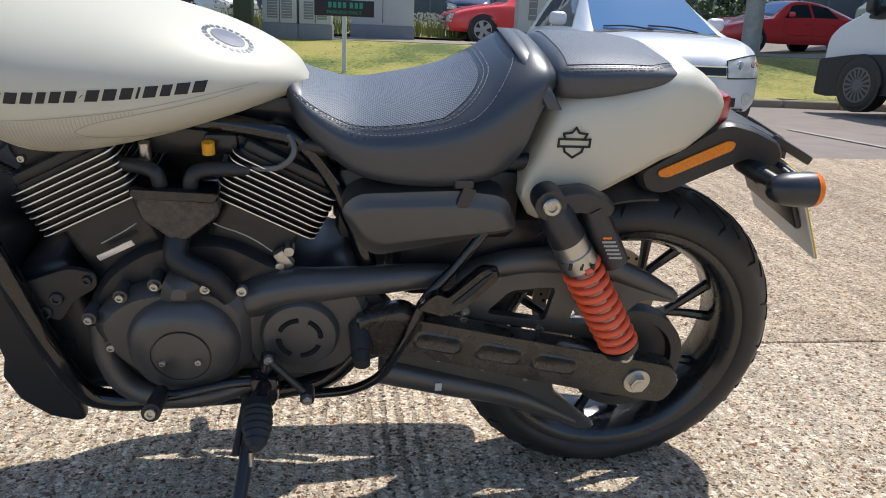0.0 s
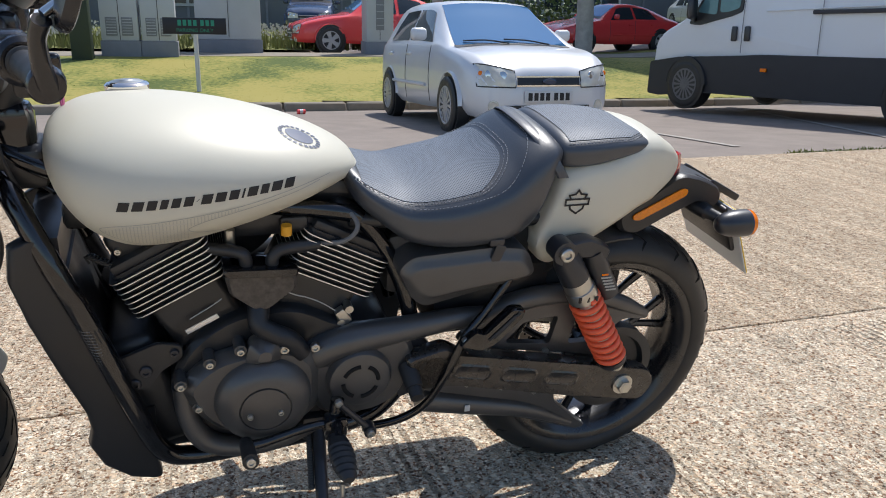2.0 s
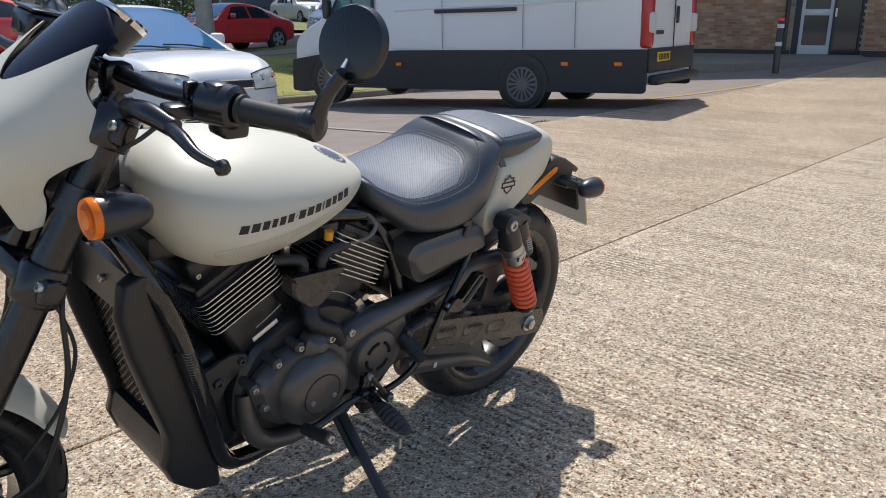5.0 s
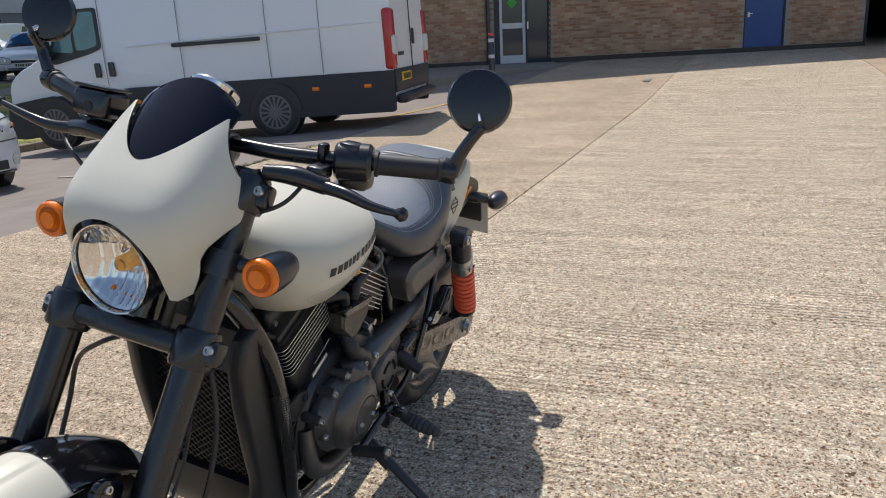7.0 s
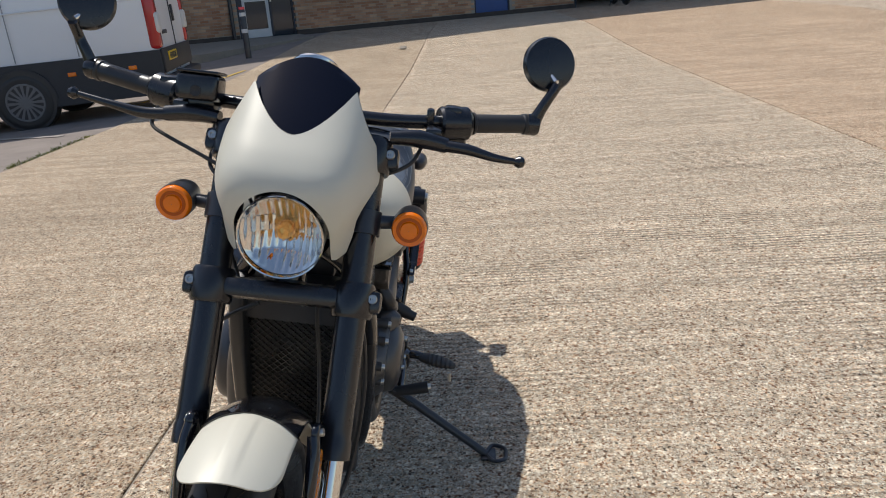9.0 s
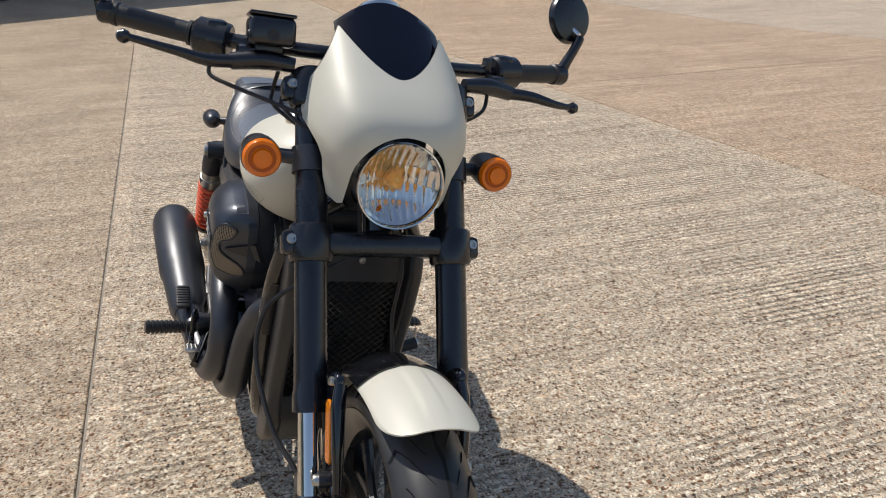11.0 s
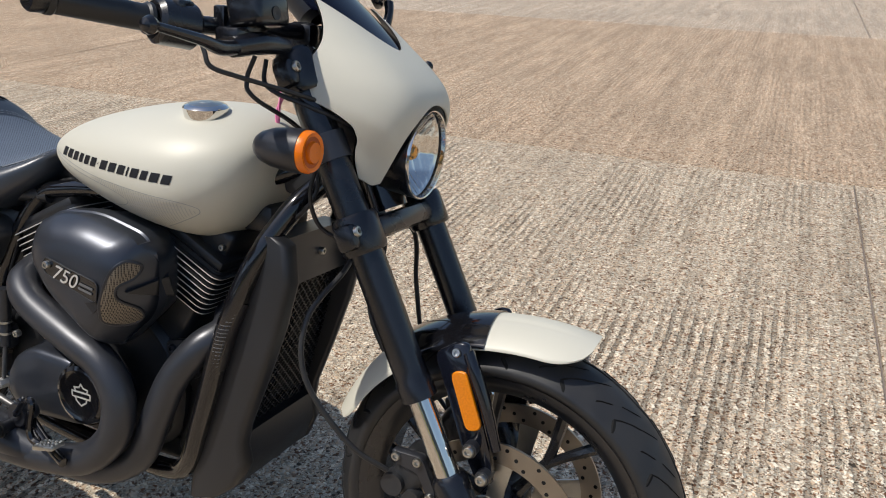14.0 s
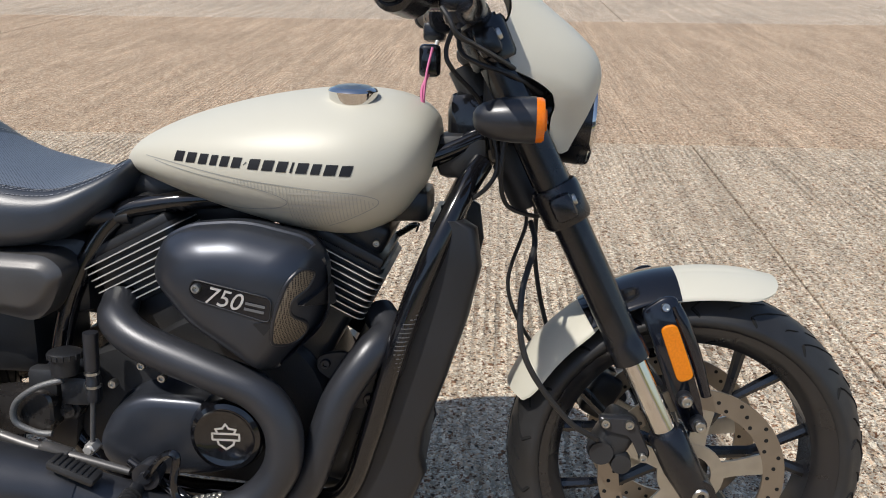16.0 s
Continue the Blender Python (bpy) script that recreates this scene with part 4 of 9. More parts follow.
tube(bm, [(0.905, 0.12, 0.40), (0.90, 0.13, 0.34), (0.875, 0.135, 0.285), (0.82, 0.14, 0.262), (0.74, 0.14, 0.262), (0.65, 0.13, 0.29)], [0.02, 0.02, 0.021, 0.02, 0.018, 0.016], 14)
part("lower_hose", bm, ENGINE_BLACK, engine)
# right side covers
bm = B()
o = rounded([(0.56, 0.36), (0.59, 0.412), (0.636, 0.436), (0.74, 0.432), (0.815, 0.40), (0.825, 0.345), (0.76, 0.305), (0.60, 0.296), (0.565, 0.32)], 0.03, 5)
loft(bm, [[(0.69 + (a - 0.69) * k, y, 0.37 + (b - 0.37) * k) for a, b in o] for y, k in ((-0.10, 1.06), (-0.12, 1.05), (-0.125, 1.0), (-0.16, 0.99), (-0.172, 0.96), (-0.178, 0.88), (-0.181, 0.72), (-0.183, 0.3))])
part("clutch_cover", bm, COVER_BLACK, engine)
bm = B()
lathe(bm, [(0.15, 0.062), (0.185, 0.06), (0.197, 0.054), (0.2, 0.047), (0.196, 0.038), (0.194, 0.0005)], (0.775, 0, 0.382), (0, -1, 0), 56)
part("timing_cover", bm, BLACK_GLOSS, engine, "round gloss black cover with emblem")


def emblem(c, s, size, mat, parent, name="emblem"):
    """A plain bar over a shield outline."""
    bm = B()
    c = Vector(c)
    def Q(a, b):
        return c + Vector((a * size, 0, b * size))
    for pts in ([(-1, 0.2), (1, 0.2), (1, -0.28), (-1, -0.28), (-1, 0.2)], [(-0.62, 0.24), (-0.75, 0.55), (-0.25, 0.62), (0, 0.95), (0.25, 0.62), (0.75, 0.55), (0.62, 0.24)], [(-0.62, -0.32), (-0.55, -0.62), (0, -1.0), (0.55, -0.62), (0.62, -0.32)]):
        for p, q in zip(pts, pts[1:]):
            a, b = Q(*p), Q(*q)
            d = (b - a).normalized()
            n = Vector((-d.z, 0, d.x)) * size * 0.075
            a, b = a - d * size * 0.06, b + d * size * 0.06
            loft(bm, [[a + n, a - n, b - n, b + n], [v + Vector((0, s * 0.0007, 0)) for v in (a + n, a - n, b - n, b + n)]])
    return part(name, bm, mat, parent, "bar over a shield outline")


emblem((0.775, -0.1945, 0.382), -1, 0.021, ALLOY, engine)
emblem((0.169, 0.1395, 0.729), 1, 0.0245, INK, bike)
emblem((0.169, -0.1395, 0.729), -1, 0.0245, INK, bike)

# air cleaner
cleaner = new("air_cleaner")
cleaner.parent = bike
cleaner["label"] = "large satin black air cleaner with a mesh intake"
AIR = [(0.672, 0.632), (0.69, 0.685), (0.73, 0.705), (0.81, 0.712), (0.905, 0.69), (0.93, 0.655), (0.928, 0.565), (0.85, 0.488), (0.83, 0.488), (0.72, 0.563)]
o = rounded(AIR, 0.03, 6)
ca, cb = 0.80, 0.61


def crease(z):
    return 0.853 + (z - 0.55) * 0.434


def air_k(x, z):
    """How far out a point lies from the air cleaner's middle: 1 on its outline."""
    dx, dz = x - ca, z - cb
    if abs(dx) + abs(dz) < 1e-6:
        return 0.0
    best = 1e9
    for (x0, z0), (x1, z1) in zip(o, o[1:] + o[:1]):
        ex, ez = x1 - x0, z1 - z0
        den = dx * ez - dz * ex
        if abs(den) < 1e-12:
            continue
        t = ((x0 - ca) * ez - (z0 - cb) * ex) / den
        u_ = ((x0 - ca) * dz - (z0 - cb) * dx) / den
        if t > 0 and -1e-6 <= u_ <= 1 + 1e-6:
            best = min(best, t)
    return 1 / best


def air_dome(k):
    return -0.238 + 0.050 * k ** 4.6


def facet(x, z, out=0.0):
    """A point on the air cleaner's face: a dome, cut back by a chamfer and a slanted facet ahead of the crease."""
    d = max(0.0, x - crease(z))
    cut = 0.4 * min(d, 0.010) + 0.85 * max(0.0, d - 0.010)
    return Vector((x + (out if d else 0.0), min(-0.13, air_dome(min(1.0, air_k(x, z))) + cut) - out, z))


def on_cleaner(ob, lift):
    """Lay the flat parts of a badge on the domed face."""
    for v in ob.data.vertices:
        v.co.y = facet(v.co.x, v.co.z).y + (v.co.y + 0.2385) - lift
    return ob


bm = B()
loft(bm, [[(ca + (a - ca) * k, y, cb + (b - cb) * k) for a, b in o] for y, k in [(-0.10, 0.9), (-0.13, 0.985), (-0.15, 0.985), (-0.153, 1.02), (-0.172, 1.02), (-0.175, 0.99)] + [(air_dome(k), k) for k in (0.97, 0.93, 0.88, 0.82, 0.75, 0.66, 0.56, 0.45, 0.33, 0.2, 0.08, 0.001)]])
bmesh.ops.remove_doubles(bm, verts=bm.verts, dist=0.0004)
for dx in (0.0, 0.010):
    bmesh.ops.bisect_plane(bm, geom=bm.verts[:] + bm.edges[:] + bm.faces[:], plane_co=(0.853 + dx, 0, 0.55), plane_no=(1, 0, -0.434))
for v in bm.verts:
    if v.co.x > crease(v.co.z) + 1e-5 and v.co.y < -0.174:
        v.co.y = facet(v.co.x, v.co.z).y
part("housing", bm, COVER_BLACK, cleaner, "", 24)
MESH = rounded([(0.903, 0.656), (0.918, 0.645), (0.908, 0.622), (0.890, 0.612), (0.885, 0.588), (0.902, 0.566), (0.898, 0.548), (0.880, 0.530), (0.858, 0.542), (0.864, 0.575), (0.873, 0.605), (0.886, 0.638)], 0.012, 4)
bm = B()
tube(bm, [facet(a, b, 0.0005) for a, b in MESH + MESH[:1]], 0.0028, 8, False)
part("intake_frame", bm, BLACK_SATIN, cleaner)
GRILLE = bpy.data.materials.new("wire_mesh")
GRILLE.use_nodes = True
gt = GRILLE.node_tree
gb = gt.nodes["Principled BSDF"]
gv = gt.nodes.new("ShaderNodeTexVoronoi")
gv.inputs["Scale"].default_value, gv.inputs["Randomness"].default_value = 320, 0.15
gc = gt.nodes.new("ShaderNodeTexCoord")
gt.links.new(gc.outputs["Object"], gv.inputs["Vector"])
gr = gt.nodes.new("ShaderNodeValToRGB")
gr.color_ramp.elements[0].position, gr.color_ramp.elements[0].color = 0.36, (0.008, 0.007, 0.006, 1)
gr.color_ramp.elements[1].position, gr.color_ramp.elements[1].color = 0.47, (0.27, 0.225, 0.165, 1)
gt.links.new(gv.outputs["Distance"], gr.inputs[0])
gt.links.new(gr.outputs[0], gb.inputs["Base Color"])
gb.inputs["Roughness"].default_value, gb.inputs["Metallic"].default_value = 0.5, 0.4
def inside(x, z, poly):
    hit = False
    for (xa, za), (xb, zb) in zip(poly, poly[1:] + poly[:1]):
        if (za > z) != (zb > z) and x < xa + (z - za) / (zb - za) * (xb - xa):
            hit = not hit
    return hit


bm = B()
step = 0.0016
knots = {}
for i in range(48):
    for j in range(88):
        x, z = 0.850 + step * i, 0.526 + step * j
        if inside(x + step / 2, z + step / 2, MESH):
            cell = []
            for a, b in ((i, j), (i + 1, j), (i + 1, j + 1), (i, j + 1)):
                if (a, b) not in knots:
                    knots[a, b] = bm.verts.new(facet(0.850 + step * a, 0.526 + step * b, 0.0016))
                cell.append(knots[a, b])
            bm.faces.new(cell)
part("mesh_screen", bm, GRILLE, cleaner, "fine bronze wire mesh")
bm = B()
loft(bm, [[facet(a, b, h) for a, b in rounded(q, 0.004, 2)] for q, h in (([(0.893, 0.60), (0.934, 0.628), (0.934, 0.578)], -0.002), ([(0.897, 0.60), (0.932, 0.622), (0.932, 0.584)], 0.006))])
part("intake_vane", bm, PLASTIC, cleaner)
SLOT = rounded([(0.748, 0.626), (0.756, 0.641), (0.866, 0.616), (0.862, 0.580), (0.755, 0.612)], 0.009, 4)
bm = B()
loft(bm, [[(a, y, b) for a, b in SLOT] for y in (-0.236, -0.2388)])
on_cleaner(part("badge_plate", bm, BLACK_GLOSS, cleaner), 0.0019)
bm = B()
tube(bm, [(a, -0.2392, b) for a, b in SLOT + SLOT[:1]], 0.0011, 6, False)
on_cleaner(part("badge_rim", bm, GREY_PLASTIC, cleaner), 0.0016)
on_cleaner(bolt((0.760, -0.2390, 0.628), (0, -1, 0), 0.0068, cleaner), 0.0018)
bm = B()
loft(bm, [[(0.838, y, 0.578), (0.852, y, 0.560), (0.864, y, 0.574), (0.862, y, 0.582)] for y in (-0.236, -0.2390)])
on_cleaner(part("badge_tip", bm, GREY_PLASTIC, cleaner), 0.0012)


def lettering(text, m, size, mat, parent, name="lettering", depth=0.0006, shear=0.0):
    cu = bpy.data.curves.new(name, "FONT")
    cu.body, cu.size, cu.extrude, cu.align_x, cu.align_y, cu.shear = text, size, depth, "CENTER", "CENTER", shear
    tmp = bpy.data.objects.new(name, cu)
    scene.collection.objects.link(tmp)
    me = bpy.data.meshes.new_from_object(tmp.evaluated_get(bpy.context.evaluated_depsgraph_get()))
    bpy.data.objects.remove(tmp)
    me.transform(m)
    me.materials.clear()
    me.materials.append(mat)
    ob = new(name, me)
    ob.parent = parent
    return ob


def facing(origin, right, up):
    r, u = Vector(right).normalized(), Vector(up).normalized()
    n = r.cross(u)
    u = n.cross(r)
    return Matrix(((r.x, u.x, n.x, origin[0]), (r.y, u.y, n.y, origin[1]), (r.z, u.z, n.z, origin[2]), (0, 0, 0, 1)))


on_cleaner(lettering("750", facing((0.797, -0.2394, 0.6135), (1, 0, -0.22), (0.1, 0, 1)), 0.036, ALLOY, cleaner, "number_lettering", 0.0005, 0.25), 0.0018)
for k, (x, z) in enumerate(((0.843, 0.606), (0.841, 0.598))):
    bm = B()
    block(bm, (x, -0.2392, z), (0.028, 0.001, 0.0038), 0, Matrix.Rotation(radians(12), 4, "Y"))
    on_cleaner(part("badge_bar", bm, LABEL_GREY, cleaner), 0.002)

# exhaust
exhaust = new("exhaust")
exhaust.parent = bike
exhaust["label"] = "satin black two-into-one exhaust with a stubby silencer"
EXH = material("heat_worn_black_exhaust", (0.040, 0.042, 0.049), 0.38, 0.35, 0, 0.35, 8, 0.1, 500, 0.06, 0.9)
bm = B()
tube(bm, [(0.585, -0.11, 0.565), (0.60, -0.155, 0.548), (0.65, -0.18, 0.522), (0.76, -0.195, 0.485), (0.83, -0.198, 0.455), (0.866, -0.2, 0.40), (0.858, -0.205, 0.33), (0.80, -0.215, 0.275), (0.70, -0.225, 0.26), (0.62, -0.235, 0.265)], 0.029, 20)
part("rear_header", bm, EXH, exhaust)
bm = B()
tube(bm, [(0.99, -0.06, 0.545), (1.01, -0.10, 0.525), (0.985, -0.135, 0.50), (0.945, -0.155, 0.44), (0.915, -0.165, 0.36), (0.88, -0.17, 0.28), (0.80, -0.175, 0.235), (0.70, -0.19, 0.235)], 0.027, 20)
part("front_header", bm, EXH, exhaust)
bm = B()
tube(bm, [(0.70, -0.222, 0.264), (0.63, -0.235, 0.285), (0.55, -0.248, 0.308)], [0.03, 0.034, 0.04], 24)
part("collector", bm, EXH, exhaust)
bm = B()
q0, q1 = Vector((0.57, -0.247, 0.305)), Vector((0.06, -0.276, 0.40))
lathe(bm, [(0.0, 0.038), (0.03, 0.048), (0.20, 0.055), (0.21, 0.060), (0.44, 0.062), (0.47, 0.062), (0.50, 0.057), (0.505, 0.047), (0.49, 0.03), (0.45, 0.028), (0.44, 0.0005)], q0, (q1 - q0).normalized(), 40)
part("silencer", bm, EXH, exhaust)

# frame
frame_ = new("frame")
frame_.parent = bike
frame_["label"] = "gloss black tubular steel frame"
for s in (1, -1):
    bm = B()
    tube(bm, [(1.15, s * 0.045, 0.79), (1.125, s * 0.085, 0.75), (1.085, s * 0.124, 0.665), (1.04, s * 0.136, 0.545), (0.985, s * 0.134, 0.36), (0.95, s * 0.124, 0.265), (0.90, s * 0.115, 0.235), (0.80, s * 0.112, 0.235), (0.65, s * 0.11, 0.245), (0.55, s * 0.11, 0.27), (0.49, s * 0.11, 0.33)], 0.0185, 16)
    part("down_tube", bm, BLACK_GLOSS, frame_)
    bm = B()
    tube(bm, [(1.15, s * 0.03, 0.83), (1.05, s * 0.05, 0.79), (0.85, s * 0.07, 0.74), (0.65, s * 0.085, 0.72), (0.57, s * 0.09, 0.69), (0.50, s * 0.10, 0.57), (0.46, s * 0.105, 0.42)], 0.016, 12)
    part("top_rail", bm, BLACK_GLOSS, frame_)
    bm = B()
    tube(bm, [(0.60, s * 0.09, 0.70), (0.45, s * 0.10, 0.69), (0.25, s * 0.10, 0.68), (0.10, s * 0.095, 0.70)], 0.014, 12)
    part("seat_rail", bm, BLACK_DULL, frame_)
    bm = B()
    plate(bm, [(0.52, 0.46), (0.47, 0.47), (0.43, 0.42), (0.44, 0.33), (0.50, 0.31)], s * 0.10, s * 0.13, 0.012, 0.004)
    part("pivot_plate", bm, BLACK_SATIN, frame_)
    bm = B()
    plate(bm, [(1.02, 0.47), (0.94, 0.50), (0.90, 0.49), (0.90, 0.465), (0.94, 0.44), (0.965, 0.40), (0.99, 0.41)], s * 0.112, s * 0.122, 0.012, 0.002)
    part("engine_mount", bm, BLACK_DULL, frame_)
    bolt((0.965, s * 0.122, 0.445), (0, s, 0), 0.011, frame_, BLACK_SATIN)
    bolt((0.985, s * 0.122, 0.42), (0, s, 0), 0.011, frame_, BLACK_SATIN)
    bolt((0.915, s * 0.122, 0.478), (0, s, 0), 0.008, frame_, BLACK_SATIN)
bm = B()
rod(bm, (1.175, 0, 0.93), (1.255, 0, 0.76), 0.036)
block(bm, (1.14, 0, 0.84), (0.09, 0.07, 0.12), 0.02)
part("steering_head", bm, BLACK_GLOSS, frame_)
# labels on the tubes
for s, z0, z1 in ((1, 0.565, 0.455), (-1, 0.60, 0.475)):
    def on_tube(z):
        return Vector((interp(z, [0.36, 0.545, 0.665], [0.985, 1.04, 1.085]), s * interp(z, [0.36, 0.545, 0.665], [0.134, 0.136, 0.124]), z))
    bm = B()
    tube(bm, [on_tube(z) for z in np.linspace(z0, z1, 8)], 0.0189, 16, False, caps=False)
    part("warning_label", bm, INK, frame_, "black printed label on the tube")
    for z in np.linspace(z0 - 0.008, z1 + 0.006, 17):
        p = on_tube(z)
        bm = B()
        w = 0.0085
        rows = []
        for a in np.linspace(-0.5, 0.5, 7):
            rows.append([p + Vector((0.0193 * math.sin(a + 0.25), s * 0.0193 * math.cos(a + 0.25), dz)) for dz in (-0.0008, 0.0008)])
        loft(bm, rows, False)
        part("label_line", bm, LABEL_GREY, frame_)

# radiator
rad = new("radiator")
rad.parent = bike
rad["label"] = "black radiator with moulded shroud and honeycomb guard"


def shroud_ring(z, xf, xb, hw):
    return [(xf, hw * 0.78, z), (xf - 0.012, hw * 0.95, z), (xf - 0.03, hw, z), (xb, hw, z), (xb, hw * 0.9, z), (xb, -hw * 0.9, z), (xb, -hw, z), (xf - 0.03, -hw, z), (xf - 0.012, -hw * 0.95, z), (xf, -hw * 0.78, z)]


for s in (1, -1):
    bm = B()
    rows = []
    for z, xf, xb in ((0.712, 1.13, 1.10), (0.70, 1.15, 1.09), (0.64, 1.158, 1.075), (0.56, 1.14, 1.05), (0.46, 1.108, 1.02), (0.37, 1.076, 0.985), (0.33, 1.070, 0.975), (0.295, 1.078, 0.97), (0.25, 1.06, 0.96), (0.215, 1.02, 0.955), (0.205, 0.985, 0.955)):
        y1, y0 = s * 0.128, s * 0.098
        ring = rounded([(xb, y0), (xf, y0), (xf - 0.008, y1), (xb, y1)], 0.01, 3)
        rows.append([(a, b, z) for a, b in ring])
    loft(bm, rows)
    part("side_shroud", bm, PLASTIC, rad, "", 50)
bm = B()
rows = []
for z, xf in ((0.345, 1.062), (0.30, 1.072), (0.25, 1.055), (0.218, 1.02), (0.205, 0.985)):
    rows.append([(xf, 0.1, z), (xf, -0.1, z), (0.958, -0.1, z + 0.004), (0.958, 0.1, z + 0.004)])
loft(bm, rows)
part("chin", bm, PLASTIC, rad, "", 50)
bm = B()
loft(bm, [[(a, b, z) for a, b in ((xf, 0.1), (xf, -0.1), (xf - 0.05, -0.1), (xf - 0.05, 0.1))] for z, xf in ((0.705, 1.125), (0.62, 1.125))])
part("upper_tank", bm, BLACK_SATIN, rad)
bm = B()
loft(bm, [[(a, b, z) for a, b in ((xf, 0.1), (xf, -0.1), (xf - 0.03, -0.1), (xf - 0.03, 0.1))] for z, xf in ((0.63, 1.10), (0.34, 1.03))])
part("core", bm, BLACK_DULL, rad)
bm = B()
rowh = 0.0078
r = 0
z = 0.618
while z > 0.35:
    xf = interp(z, [0.34, 0.63], [1.046, 1.118])
    pts = []
    n = 25
    for k in range(n):
        y = -0.1 + 0.2 * k / (n - 1)
        dz = 0.0031 * (1 if (k + r) % 2 else -1)
        pts.append((xf, y, z + dz))
    for a, b in zip(pts, pts[1:]):
        a, b = Vector(a), Vector(b)
        up2 = Vector((0, 0, 0.0008))
        bk = Vector((-0.006, 0, 0))
        loft(bm, [[a + up2, a - up2, a - up2 + bk, a + up2 + bk], [b + up2, b - up2, b - up2 + bk, b + up2 + bk]], True, False)
    r += 1
    z -= rowh
tagged(part("honeycomb_guard", bm, WHEEL_BLACK, rad, "black honeycomb stone guard", 20), kind="stuff")
bolt((1.127, 0.01, 0.665), (1, 0, 0), 0.007, rad)

# swingarm, belt guards, rear shock absorbers
swing = new("swingarm")
swing.parent = bike
swing["label"] = "worn gloss black box-section swingarm"
WORN = material("worn_gloss_black", (0.040, 0.035, 0.031), 0.26, 0.3, 0.2, 0.8, 30, 0.15, 200, 0.12, 0.8)
for s in (1, -1):
    bm = B()
    plate(bm, [(0.49, 0.43), (0.41, 0.432), (0.10, 0.363), (-0.066, 0.325), (-0.085, 0.29), (-0.062, 0.245), (0.12, 0.285), (0.40, 0.358), (0.49, 0.36)], s * 0.135, s * 0.172, 0.02, 0.004)
    part("arm", bm, WORN, swing)
    for x in (0.36, 0.255, 0.155):
        zc = interp(x, [0.10, 0.41], [0.325, 0.396])
        bm = B()
        g = math.atan(0.23)
        o = rounded([(-0.043, -0.018), (0.043, -0.018), (0.043, 0.018), (-0.043, 0.018)], 0.017, 5)
        pts = [(x + a * math.cos(g) - b * math.sin(g), zc + a * math.sin(g) + b * math.cos(g)) for a, b in o]
        ring = [(p[0], s * 0.1722, p[1]) for p in pts]
        inner = [(x + (p[0] - x) * 0.88, s * 0.1745, zc + (p[1] - zc) * 0.78) for p in pts]
        inner2 = [(x + (p[0] - x) * 0.78, s * 0.1725, zc + (p[1] - zc) * 0.6) for p in pts]
        loft(bm, [ring, inner, inner2])
        part("pressed_rib", bm, WORN, swing)
    bm = B()
    rod(bm, (0, s * 0.165, 0.298), (0, s * 0.176, 0.298), 0.024, seg=24)
    part("axle_washer", bm, STEEL, swing)
    bm = B()
    rod(bm, (0, s * 0.176, 0.298), (0, s * 0.188, 0.298), 0.0165, 0.0155, 6)
    rod(bm, (0, s * 0.187, 0.298), (0, s * 0.189, 0.298), 0.01, 0.009, 16)
    part("axle_nut", bm, STEEL, swing, "hexagonal zinc axle nut")
    bm = B()
    block(bm, (0.05, s * 0.165, 0.368), (0.05, 0.03, 0.03), 0.008)
    part("shock_lug", bm, WORN, swing)


